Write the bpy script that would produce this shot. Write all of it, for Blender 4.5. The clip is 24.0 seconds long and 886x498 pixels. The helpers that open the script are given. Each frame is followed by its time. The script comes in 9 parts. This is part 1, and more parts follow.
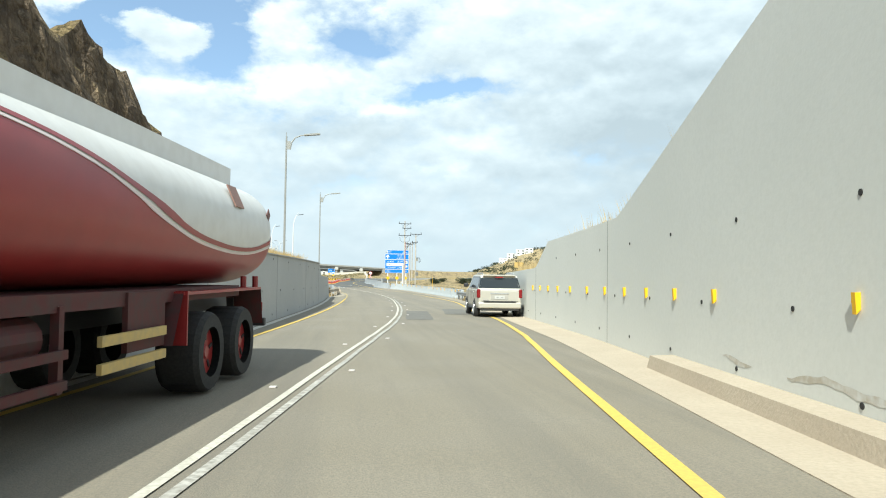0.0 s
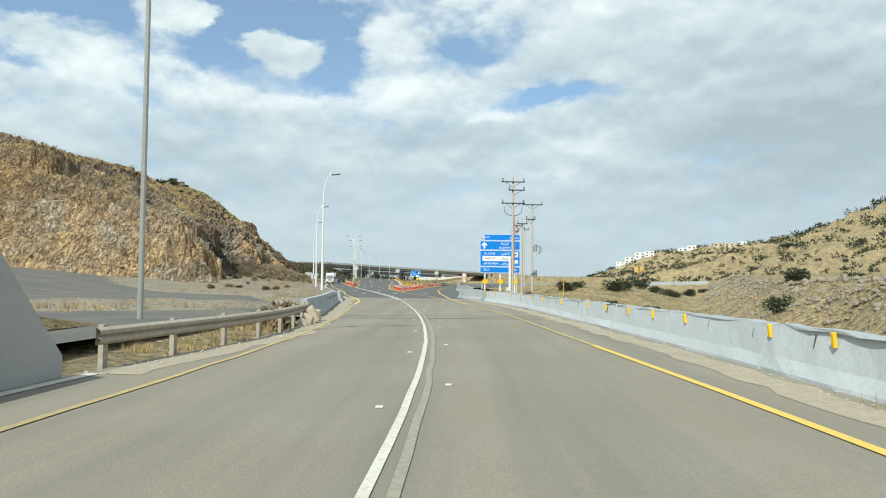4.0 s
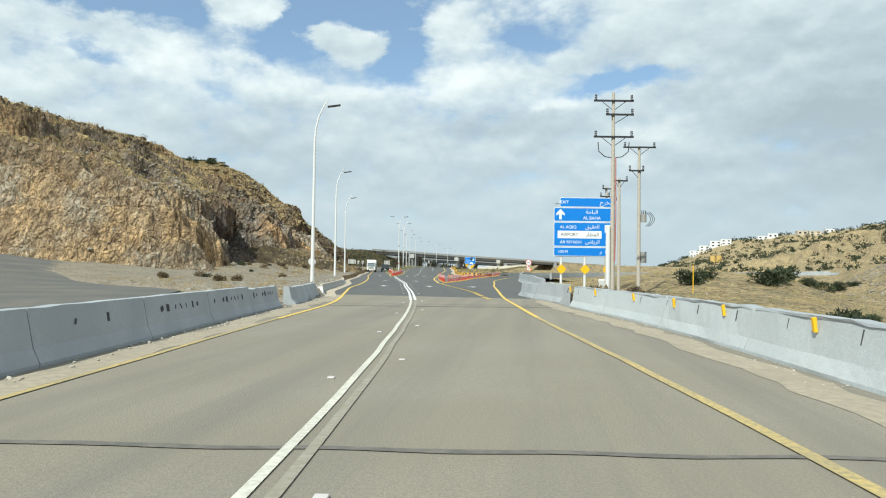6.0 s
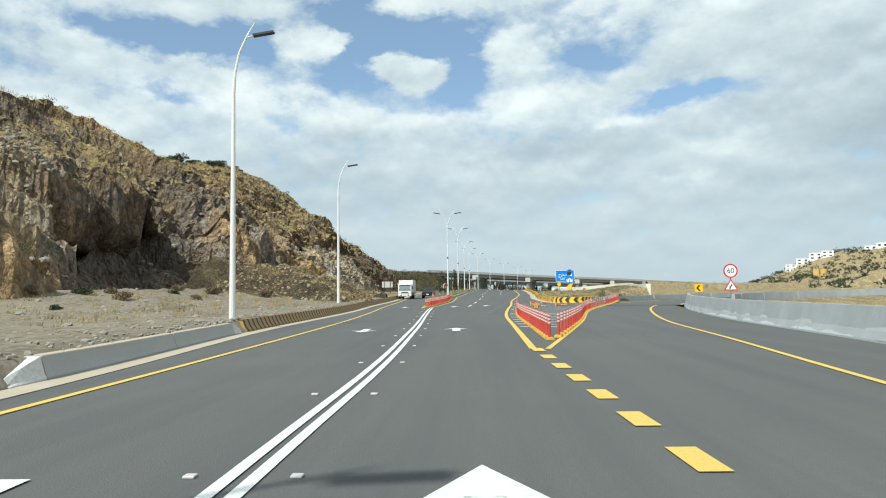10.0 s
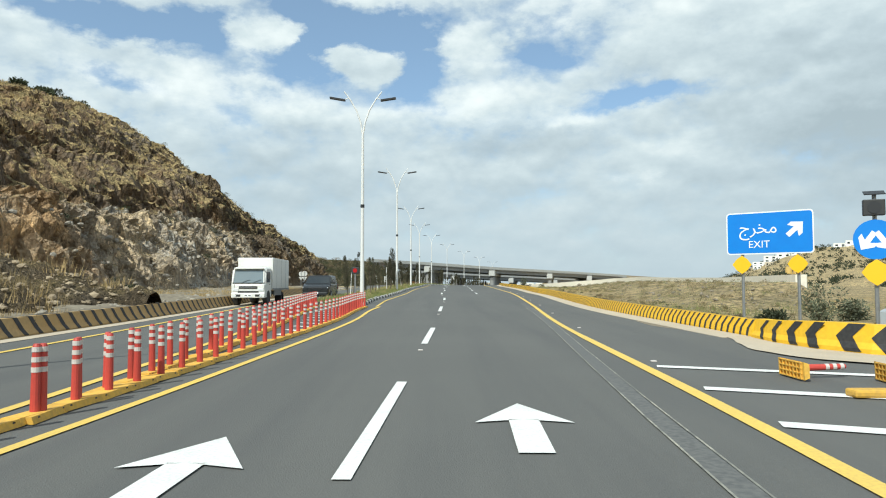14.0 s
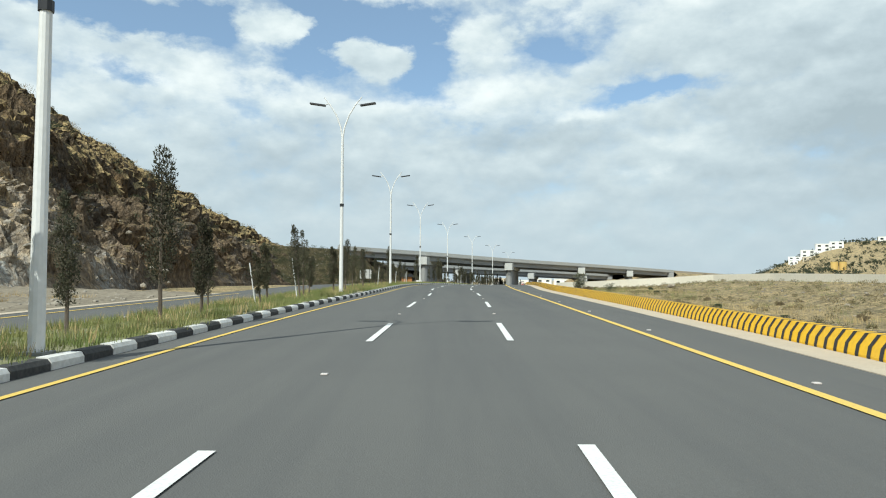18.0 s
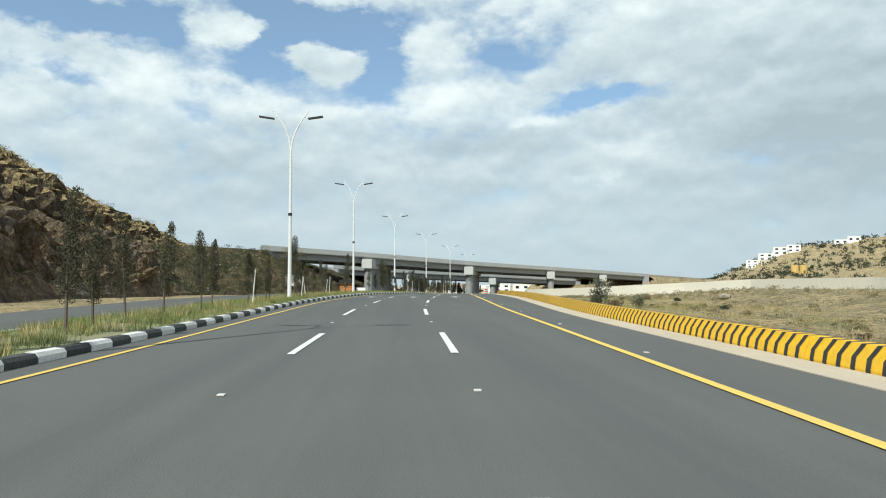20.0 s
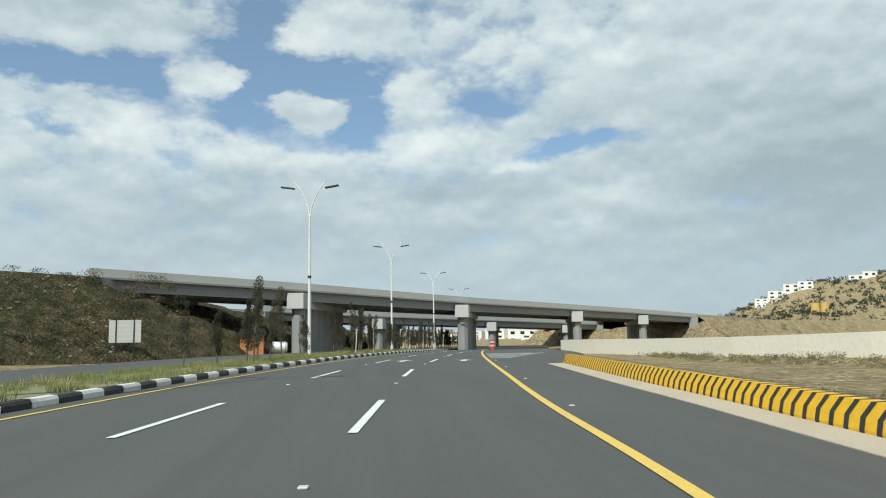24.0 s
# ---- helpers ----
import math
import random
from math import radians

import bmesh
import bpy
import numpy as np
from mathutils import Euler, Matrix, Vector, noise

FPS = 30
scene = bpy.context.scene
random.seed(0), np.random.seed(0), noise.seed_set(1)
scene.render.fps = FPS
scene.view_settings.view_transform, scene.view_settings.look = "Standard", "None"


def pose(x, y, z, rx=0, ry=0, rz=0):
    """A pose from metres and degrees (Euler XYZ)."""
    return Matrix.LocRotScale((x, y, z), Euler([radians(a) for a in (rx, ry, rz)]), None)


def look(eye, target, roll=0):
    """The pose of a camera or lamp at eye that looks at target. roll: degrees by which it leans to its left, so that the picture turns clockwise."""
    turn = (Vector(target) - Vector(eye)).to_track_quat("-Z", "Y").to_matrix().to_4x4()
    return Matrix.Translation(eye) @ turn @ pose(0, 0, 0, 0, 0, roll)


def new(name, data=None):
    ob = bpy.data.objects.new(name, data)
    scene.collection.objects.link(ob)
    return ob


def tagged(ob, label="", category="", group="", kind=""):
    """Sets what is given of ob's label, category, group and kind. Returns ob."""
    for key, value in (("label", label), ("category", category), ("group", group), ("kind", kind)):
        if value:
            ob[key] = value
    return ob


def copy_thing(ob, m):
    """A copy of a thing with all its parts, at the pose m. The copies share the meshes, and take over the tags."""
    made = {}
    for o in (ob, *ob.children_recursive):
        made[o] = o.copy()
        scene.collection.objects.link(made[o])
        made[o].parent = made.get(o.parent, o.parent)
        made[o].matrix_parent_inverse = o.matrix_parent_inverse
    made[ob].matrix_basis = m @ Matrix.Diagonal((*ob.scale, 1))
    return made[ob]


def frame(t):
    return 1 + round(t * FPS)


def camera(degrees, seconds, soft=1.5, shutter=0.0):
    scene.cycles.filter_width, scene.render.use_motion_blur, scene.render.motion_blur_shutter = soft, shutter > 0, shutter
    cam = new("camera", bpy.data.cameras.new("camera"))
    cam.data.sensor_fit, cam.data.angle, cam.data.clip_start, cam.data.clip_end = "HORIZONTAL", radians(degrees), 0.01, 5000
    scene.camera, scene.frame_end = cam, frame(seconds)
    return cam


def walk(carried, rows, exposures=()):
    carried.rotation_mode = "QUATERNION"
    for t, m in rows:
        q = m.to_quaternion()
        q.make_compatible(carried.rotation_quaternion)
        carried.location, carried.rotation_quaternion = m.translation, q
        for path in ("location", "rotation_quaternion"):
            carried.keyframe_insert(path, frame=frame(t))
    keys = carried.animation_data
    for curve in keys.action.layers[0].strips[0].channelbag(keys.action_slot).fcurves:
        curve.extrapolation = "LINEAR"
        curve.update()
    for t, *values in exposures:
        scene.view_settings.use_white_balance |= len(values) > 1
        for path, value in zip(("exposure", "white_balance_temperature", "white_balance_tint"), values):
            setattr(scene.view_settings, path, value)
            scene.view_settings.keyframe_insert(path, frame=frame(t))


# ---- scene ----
cam = camera(63.8, 24.0, soft=1.1)
PATH = [
    (0, (0, 0, 1.554), (-0.101, 9.993, 1.913), 0.78),
    (0.5, (-0.042, 7.146, 1.451), (-0.277, 17.136, 1.836), 0.54),
    (1, (-0.282, 14.346, 1.395), (-0.705, 24.327, 1.837), 0.29),
    (1.5, (-0.742, 21.587, 1.29), (-1.39, 31.554, 1.783), -0.10),
    (2, (-1.233, 28.686, 1.174), (-2.117, 38.634, 1.676), -0.41),
    (2.5, (-1.711, 35.776, 1.145), (-2.794, 45.705, 1.624), -0.29),
    (4.5, (-4.432, 64.253, 0.807), (-6.243, 74.08, 1.216), 0.65),
    (5, (-5.242, 71.088, 0.753), (-7.279, 80.871, 1.127), 0.63),
    (5.5, (-6.213, 77.911, 0.713), (-8.48, 87.645, 1.036), 0.71),
    (6, (-7.43, 84.742, 0.703), (-9.911, 94.425, 0.972), 0.77),
    (6.5, (-8.81, 91.57, 0.684), (-11.491, 101.201, 0.922), 0.83),
    (7, (-10.367, 98.388, 0.675), (-13.251, 107.961, 0.905), 0.84),
    (7.5, (-12.11, 105.174, 0.607), (-15.184, 114.687, 0.861), 0.91),
    (8, (-13.951, 111.968, 0.638), (-17.194, 121.423, 0.917), 1.08),
    (8.5, (-15.863, 118.708, 0.62), (-19.226, 128.12, 0.928), 1.23),
    (9, (-17.938, 125.572, 0.616), (-21.371, 134.957, 0.977), 0.82),
    (9.5, (-20.163, 132.445, 0.626), (-23.578, 141.832, 1.097), 0.12),
    (10, (-22.419, 139.289, 0.631), (-25.78, 148.688, 1.231), -0.68),
    (10.5, (-24.709, 146.225, 0.585), (-27.985, 155.646, 1.309), -0.82),
    (12.5, (-34.036, 174.529, 0.579), (-37.08, 184.024, 1.344), -0.60),
    (13, (-36.297, 181.994, 0.593), (-39.262, 191.52, 1.281), -0.54),
    (13.5, (-38.41, 189.541, 0.633), (-41.254, 199.11, 1.235), -0.40),
    (14, (-40.281, 197.207, 0.677), (-43.013, 206.812, 1.203), -0.07),
    (14.5, (-42.082, 205.01, 0.727), (-44.751, 214.635, 1.197), 0.31),
    (15, (-43.987, 212.776, 0.849), (-46.634, 222.41, 1.285), 0.68),
    (15.5, (-45.93, 220.505, 0.935), (-48.627, 230.126, 1.334), 0.98),
    (16, (-47.939, 228.18, 1.06), (-50.701, 237.784, 1.434), 1.03),
    (16.5, (-49.901, 235.693, 1.18), (-52.718, 245.281, 1.542), 0.88),
    (17, (-51.761, 243.044, 1.258), (-54.616, 252.621, 1.622), 0.63),
    (17.5, (-53.611, 250.323, 1.373), (-56.488, 259.891, 1.775), 0.34),
    (19.5, (-60.973, 279.148, 1.784), (-63.458, 288.819, 2.322), -0.02),
    (20, (-62.858, 286.52, 1.88), (-65.077, 296.256, 2.399), -0.06),
    (20.5, (-64.633, 293.912, 1.992), (-66.634, 303.699, 2.466), -0.24),
    (21, (-66.329, 301.276, 2.087), (-68.174, 311.095, 2.517), -0.48),
    (21.5, (-67.955, 308.589, 2.129), (-69.736, 318.421, 2.529), -0.63),
    (22, (-69.483, 315.829, 2.24), (-71.229, 325.666, 2.667), -0.73),
    (22.5, (-70.954, 322.962, 2.325), (-72.703, 332.792, 2.888), -0.81),
    (23, (-72.397, 330.015, 2.412), (-74.193, 339.822, 3.19), -0.93),
    (23.5, (-73.849, 337.086, 2.42), (-75.734, 346.857, 3.41), -1.01),
    (24, (-75.347, 344.151, 2.432), (-77.32, 353.887, 3.581), -0.98),
]
walk(cam, [(t, look(eye, target, roll)) for t, eye, target, roll in PATH], [(0.0, 0.46, 6150, 0.0), (0.5, 0.30, 6150, 0.0), (1.0, 0.12, 6150, 0.0), (2.0, 0.10, 6150, 0.0), (21.0, 0.08, 6150, 0.0), (22.5, 0.03, 6150, 0.0), (24.0, -0.12, 6150, 0.0)])

# ---- world and sun ----
SUN_WAY = Vector((-0.24, -0.91, 1.0)).normalized()
sun = new("sun", bpy.data.lights.new("sun", "SUN"))
sun.data.energy, sun.data.angle, sun.data.color = 4.5, radians(0.6), (1.0, 0.95, 0.86)
sun.matrix_world = look(SUN_WAY * 100, (0, 0, 0))


def sky_world():
    w = bpy.data.worlds.new("sky")
    scene.world = w
    w.use_nodes = True
    t = w.node_tree
    t.nodes.clear()
    N, L = t.nodes.new, t.links.new
    out, bg = N("ShaderNodeOutputWorld"), N("ShaderNodeBackground")
    sky = N("ShaderNodeTexSky")
    sky.sky_type, sky.sun_disc = "NISHITA", False
    sky.sun_elevation = math.asin(SUN_WAY.z)
    sky.sun_rotation = math.atan2(SUN_WAY.x, SUN_WAY.y)
    sky.altitude, sky.air_density, sky.dust_density = 1500, 1.0, 0.6
    co, sep = N("ShaderNodeTexCoord"), N("ShaderNodeSeparateXYZ")
    L(co.outputs["Generated"], sep.inputs[0])

    def put(socket, v):
        if isinstance(v, (int, float, tuple)):
            socket.default_value = v
        else:
            L(v, socket)

    def math_(op, *values):
        n = N("ShaderNodeMath")
        n.operation = op
        for i, v in enumerate(values):
            put(n.inputs[i], v)
        return n.outputs[0]

    def vec(op, *values):
        n = N("ShaderNodeVectorMath")
        n.operation = op
        for i, v in enumerate(values):
            put(n.inputs[i], v)
        return n.outputs["Value" if op == "DOT_PRODUCT" else "Vector"]

    def join(a, b):
        n = N("ShaderNodeCombineXYZ")
        put(n.inputs[0], a)
        put(n.inputs[1], b)
        return n.outputs[0]

    # bearing and height over the horizon in degrees
    east = math_("MULTIPLY", math_("ARCTAN2", sep.outputs[0], sep.outputs[1]), 57.3)
    high = math_("MULTIPLY", math_("ARCSINE", sep.outputs[2]), 57.3)

    def cloud(scale, offset, detail, rough, lift=0.0, color=False):
        n = N("ShaderNodeTexNoise")
        n.inputs["Scale"].default_value, n.inputs["Detail"].default_value, n.inputs["Roughness"].default_value = scale, detail, rough
        L(vec("MULTIPLY_ADD", join(east, math_("ADD", high, lift)), (0.060, 0.098, 1.0), offset), n.inputs["Vector"])
        return n.outputs[1 if color else 0]

    def ramp(v, *stops):
        r = N("ShaderNodeValToRGB")
        e = r.color_ramp.elements
        while len(e) < len(stops):
            e.new(0.5)
        for s, (p, c) in zip(e, stops):
            s.position, s.color = p, (*(c if isinstance(c, tuple) else (c, c, c)), 1)
        L(v, r.inputs[0])
        return r.outputs[0]

    def mix(f, a, b):
        m = N("ShaderNodeMix")
        m.data_type = "RGBA"
        for s, v in ((m.inputs[0], f), (m.inputs[6], a), (m.inputs[7], b)):
            put(s, v)
        return m.outputs[2]

    # frayed by noise so that cloud edges curl
    fray = vec("MULTIPLY", vec("SUBTRACT", cloud(2.6, (2.0, 7.0, 0.0), 6.0, 0.62, color=True), (0.5, 0.5, 0.5)), (9.0, 4.6, 0.0))
    at = vec("ADD", join(east, high), fray)

    def heaps(start, *blobs):
        """A sum of soft ovals: (bearing, height, half width, half height, weight)."""
        total = start
        for a, h, ra, rh, much in blobs:
            d = vec("MULTIPLY", vec("SUBTRACT", at, (a, h, 0.0)), (1 / ra, 1 / rh, 0.0))
            total = math_("MULTIPLY_ADD", math_("POWER", 0.3679, vec("DOT_PRODUCT", d, d)), much, total)
        return total

    puffs = cloud(3.4, (5.6, 0.4, 0.0), 8.0, 0.58)
    bank = ramp(math_("DIVIDE", high, 40.0), (0.0, 0.62), (0.34, 0.60), (0.40, 0.52), (0.62, 0.49), (1.0, 0.50))
    # gaps of blue between the heaps
    gaps = heaps(0.0, (-43, 19.0, 5.5, 1.1, -0.30), (-35.5, 19.0, 4.5, 1.5, -0.34), (-27, 23.2, 2.4, 3.0, -0.34), (-21.7, 20.2, 6.5, 1.7, -0.38), (-18.6, 17.2, 2.6, 2.3, -0.34), (-27.5, 16.8, 3.2, 1.2, -0.30), (-7.3, 18.6, 3.4, 2.0, -0.26), (0.0, 14.4, 6.0, 0.8, -0.34), (-41, 14.7, 3.4, 0.7, -0.22), (-26.0, 18.6, 1.5, 1.0, -0.40))
    solid = heaps(0.0, (-38, 22.6, 9.5, 1.8, 0.26), (-20, 23.6, 5.0, 1.8, 0.28), (-30.4, 19.2, 3.3, 1.2, 0.44), (-22.0, 17.3, 3.0, 0.9, 0.54), (-13.8, 19.2, 3.2, 1.6, 0.26), (14, 19.0, 16.0, 7.0, 0.26), (-40, 17.0, 5.0, 0.9, 0.14), (-70, 20.0, 20.0, 12.0, 0.10))
    heap = math_("ADD", math_("ADD", bank, math_("ADD", gaps, solid)), math_("MULTIPLY", math_("SUBTRACT", puffs, 0.5), 0.75))
    cover = ramp(heap, (0.36, 0.0), (0.46, 0.42), (0.54, 0.85), (0.64, 1.0))
    # bright crowns and grey undersides
    under = math_("SUBTRACT", cloud(3.4, (5.6, 0.4, 0.0), 6.0, 0.52, -0.45), cloud(3.4, (5.6, 0.4, 0.0), 6.0, 0.52, 0.45))
    tone = heaps(0.50, (-10.5, 11.4, 7.5, 1.7, -0.30), (-42, 23.4, 9.0, 1.6, -0.24), (20, 10.0, 14.0, 6.5, -0.44), (4, 17.0, 9.0, 2.2, -0.08), (-30, 10.3, 9.0, 2.4, -0.18), (-24, 7.2, 24.0, 1.6, -0.14), (-34, 14.4, 8.0, 1.6, 0.24), (-15, 14.3, 5.0, 1.4, 0.26), (-6, 13.4, 3.6, 1.0, 0.24), (-0.2, 8.7, 1.4, 0.6, 0.22), (2, 10.6, 3.0, 0.8, 0.12), (-21, 22.6, 4.0, 1.2, 0.16), (-3, 22.5, 7.0, 2.2, 0.16), (-29, 18.8, 4.0, 1.0, 0.14), (-14, 19.2, 3.0, 1.4, 0.12))
    light = math_("ADD", math_("ADD", math_("MULTIPLY", under, 0.72), math_("MULTIPLY", math_("SUBTRACT", puffs, 0.5), 0.36)), tone)
    shade = ramp(light, (0.10, (0.44, 0.495, 0.54)), (0.34, (0.575, 0.63, 0.675)), (0.52, (0.71, 0.755, 0.785)), (0.68, (0.87, 0.885, 0.89)), (0.82, (0.99, 0.985, 0.975)))
    blue = mix(0.22, vec("MULTIPLY", sky.outputs[0], (0.130, 0.130, 0.130)), (0.50, 0.66, 0.84, 1))
    veil = ramp(sep.outputs[2], (0.0, 0.86), (0.08, 0.60), (0.14, 0.30), (0.22, 0.05))
    L(mix(veil, mix(cover, blue, shade), (0.52, 0.585, 0.64, 1)), bg.inputs[0])
    bg.inputs[1].default_value = 1.0
    L(bg.outputs[0], out.inputs[0])


sky_world()


# ---- materials ----
def material(name, color, rough=0.7, metal=0.0, grain=None, stain=None, bump=0.0, bump_scale=30.0, spread=0.0, spec=0.5, streak=None):
    """grain, stain: (scale, other colour, amount) of fine and broad variation; spread: change of brightness from piece to piece."""
    m = bpy.data.materials.new(name)
    m.use_nodes = True
    t = m.node_tree
    N, L = t.nodes.new, t.links.new
    b = t.nodes["Principled BSDF"]
    b.inputs["Roughness"].default_value, b.inputs["Metallic"].default_value = rough, metal
    b.inputs["Specular IOR Level"].default_value = spec
    co = N("ShaderNodeTexCoord")
    geo = N("ShaderNodeNewGeometry")
    rgb = N("ShaderNodeRGB")
    rgb.outputs[0].default_value = (*color, 1)
    now = rgb.outputs[0]
    for k, (var, lo, hi) in enumerate(((stain, 0.42, 0.68), (grain, 0.38, 0.66))):
        if not var:
            continue
        n, r, x = N("ShaderNodeTexNoise"), N("ShaderNodeMapRange"), N("ShaderNodeMix")
        x.data_type = "RGBA"
        n.inputs["Scale"].default_value, n.inputs["Detail"].default_value = var[0], 5.0
        L(geo.outputs["Position"], n.inputs["Vector"])
        r.inputs[1].default_value, r.inputs[2].default_value, r.inputs[4].default_value = lo, hi, var[2]
        L(n.outputs[0], r.inputs[0])
        L(r.outputs[0], x.inputs[0])
        L(now, x.inputs[6])
        x.inputs[7].default_value = (*var[1], 1)
        now = x.outputs[2]
    if streak:
        # wheel tracks and oil drips drawn out along the road: (turn in degrees, other colour, amount)
        mp, n, r, x = N("ShaderNodeMapping"), N("ShaderNodeTexNoise"), N("ShaderNodeMapRange"), N("ShaderNodeMix")
        mp.vector_type = "TEXTURE"
        mp.inputs["Rotation"].default_value, mp.inputs["Scale"].default_value = (0, 0, radians(streak[0])), (1.1, 30.0, 1.0)
        L(geo.outputs["Position"], mp.inputs[0])
        L(mp.outputs[0], n.inputs["Vector"])
        n.inputs["Scale"].default_value, n.inputs["Detail"].default_value, n.inputs["Roughness"].default_value = 1.0, 6.0, 0.65
        x.data_type = "RGBA"
        r.inputs[1].default_value, r.inputs[2].default_value, r.inputs[4].default_value = 0.44, 0.66, streak[2]
        L(n.outputs[0], r.inputs[0])
        L(r.outputs[0], x.inputs[0])
        L(now, x.inputs[6])
        x.inputs[7].default_value = (*streak[1], 1)
        now = x.outputs[2]
    if spread:
        inf, h, r = N("ShaderNodeObjectInfo"), N("ShaderNodeHueSaturation"), N("ShaderNodeMapRange")
        L(inf.outputs["Random"], r.inputs[0])
        r.inputs[3].default_value, r.inputs[4].default_value = 1 - spread, 1 + spread
        L(r.outputs[0], h.inputs["Value"])
        L(now, h.inputs["Color"])
        now = h.outputs[0]
    L(now, b.inputs["Base Color"])
    if bump:
        n, u = N("ShaderNodeTexNoise"), N("ShaderNodeBump")
        n.inputs["Scale"].default_value, n.inputs["Detail"].default_value = bump_scale, 6.0
        L(geo.outputs["Position"], n.inputs["Vector"])
        L(n.outputs[0], u.inputs["Height"])
        u.inputs["Strength"].default_value, u.inputs["Distance"].default_value = bump, 0.05
        L(u.outputs[0], b.inputs["Normal"])
    return m


def slope_material(name, rock_a, rock_b, rock_c, grass_a, grass_b, flat, scale=1.0, zones=()):
    """Broken rock on steep ground, dry grass and scree where it lies flatter."""
    m = bpy.data.materials.new(name)
    m.use_nodes = True
    t = m.node_tree
    N, L = t.nodes.new, t.links.new
    b = t.nodes["Principled BSDF"]
    b.inputs["Roughness"].default_value, b.inputs["Specular IOR Level"].default_value = 0.95, 0.15
    geo = N("ShaderNodeNewGeometry")

    def nz(s, d=6.0, stretch=None, rough=0.6):
        n = N("ShaderNodeTexNoise")
        n.inputs["Scale"].default_value, n.inputs["Detail"].default_value, n.inputs["Roughness"].default_value = s, d, rough
        if stretch:
            mp = N("ShaderNodeMapping")
            mp.inputs["Scale"].default_value, mp.inputs["Rotation"].default_value = stretch[0], [radians(a) for a in stretch[1]]
            L(geo.outputs["Position"], mp.inputs[0])
            L(mp.outputs[0], n.inputs["Vector"])
        else:
            L(geo.outputs["Position"], n.inputs["Vector"])
        return n.outputs[0]

    def rng(v, a, c):
        r = N("ShaderNodeMapRange")
        r.inputs[1].default_value, r.inputs[2].default_value = a, c
        L(v, r.inputs[0])
        return r.outputs[0]

    def mix(f, a, c):
        x = N("ShaderNodeMix")
        x.data_type = "RGBA"
        for s, v in ((x.inputs[0], f), (x.inputs[6], a), (x.inputs[7], c)):
            if isinstance(v, tuple):
                s.default_value = (*v, 1)
            else:
                L(v, s)
        return x.outputs[2]

    strata = nz(0.5 * scale, 7.0, ((1.0, 1.4, 0.60), (20, 25, 0)))
    rock = mix(rng(strata, 0.40, 0.60), rock_a, rock_b)
    rock = mix(rng(nz(0.11 * scale), 0.46, 0.58), rock, rock_c)
    # cracks darkened to put crevice shade into the rock colour
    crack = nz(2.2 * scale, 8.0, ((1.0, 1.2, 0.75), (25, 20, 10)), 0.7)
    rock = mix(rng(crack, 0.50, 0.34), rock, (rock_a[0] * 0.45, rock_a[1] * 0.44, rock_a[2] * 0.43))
    # slabs between the cracks: each its own tone, edges darkened as if in shade
    mp = N("ShaderNodeMapping")
    mp.inputs["Scale"].default_value, mp.inputs["Rotation"].default_value = (1.5, 1.5, 0.85), [radians(a) for a in (30, 22, 8)]
    wob = N("ShaderNodeVectorMath")
    wob.operation = "MULTIPLY_ADD"
    soft = N("ShaderNodeTexNoise")
    soft.inputs["Scale"].default_value, soft.inputs["Detail"].default_value = 0.9 * scale, 4.0
    L(geo.outputs["Position"], soft.inputs["Vector"])
    L(soft.outputs["Color"], wob.inputs[0])
    wob.inputs[1].default_value = (1.1, 1.1, 1.1)
    L(geo.outputs["Position"], wob.inputs[2])
    L(wob.outputs[0], mp.inputs[0])
    slabs = []
    for size in (0.75 * scale, 2.4 * scale):
        v = N("ShaderNodeTexVoronoi")
        v.distance = "MANHATTAN"
        v.inputs["Scale"].default_value = size
        L(mp.outputs[0], v.inputs["Vector"])
        hue = N("ShaderNodeSeparateXYZ")
        L(v.outputs["Color"], hue.inputs[0])
        slabs.append((v, hue))
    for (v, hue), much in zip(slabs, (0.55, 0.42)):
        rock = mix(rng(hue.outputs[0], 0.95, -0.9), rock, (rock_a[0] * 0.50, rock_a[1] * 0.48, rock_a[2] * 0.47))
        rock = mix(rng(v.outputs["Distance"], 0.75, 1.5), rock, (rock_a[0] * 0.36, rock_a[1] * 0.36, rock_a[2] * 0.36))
    rock = mix(rng(slabs[1][1].outputs[1], 0.80, 1.7), rock, (min(1, rock_b[0] * 1.5), min(1, rock_b[1] * 1.5), min(1, rock_b[2] * 1.6)))
    if zones:
        # rock kinds change along the cut; tones below 1 put shade into its colour
        place = N("ShaderNodeSeparateXYZ")
        L(geo.outputs["Position"], place.inputs[0])
        warp = N("ShaderNodeMath")
        warp.operation = "MULTIPLY_ADD"
        L(nz(0.06, 5.0), warp.inputs[0])
        warp.inputs[1].default_value = 60.0
        L(place.outputs[1], warp.inputs[2])
        for start, end, tone in zones:
            up, down, both = rng(warp.outputs[0], start + 20, start + 34), rng(warp.outputs[0], end + 34, end + 20), N("ShaderNodeMath")
            both.operation = "MULTIPLY"
            L(up, both.inputs[0])
            L(down, both.inputs[1])
            tint = N("ShaderNodeMix")
            tint.data_type, tint.blend_type = "RGBA", "MULTIPLY"
            L(both.outputs[0], tint.inputs[0])
            L(rock, tint.inputs[6])
            tint.inputs[7].default_value = (*tone, 1)
            rock = tint.outputs[2]
    grass = mix(rng(nz(0.35 * scale), 0.42, 0.6), grass_a, grass_b)
    grass = mix(rng(nz(3.0 * scale, 8.0), 0.55, 0.35), grass, (grass_b[0] * 0.45, grass_b[1] * 0.5, grass_b[2] * 0.5))
    sep = N("ShaderNodeSeparateXYZ")
    L(geo.outputs["Normal"], sep.inputs[0])
    add = N("ShaderNodeMath")
    add.operation = "MULTIPLY_ADD"
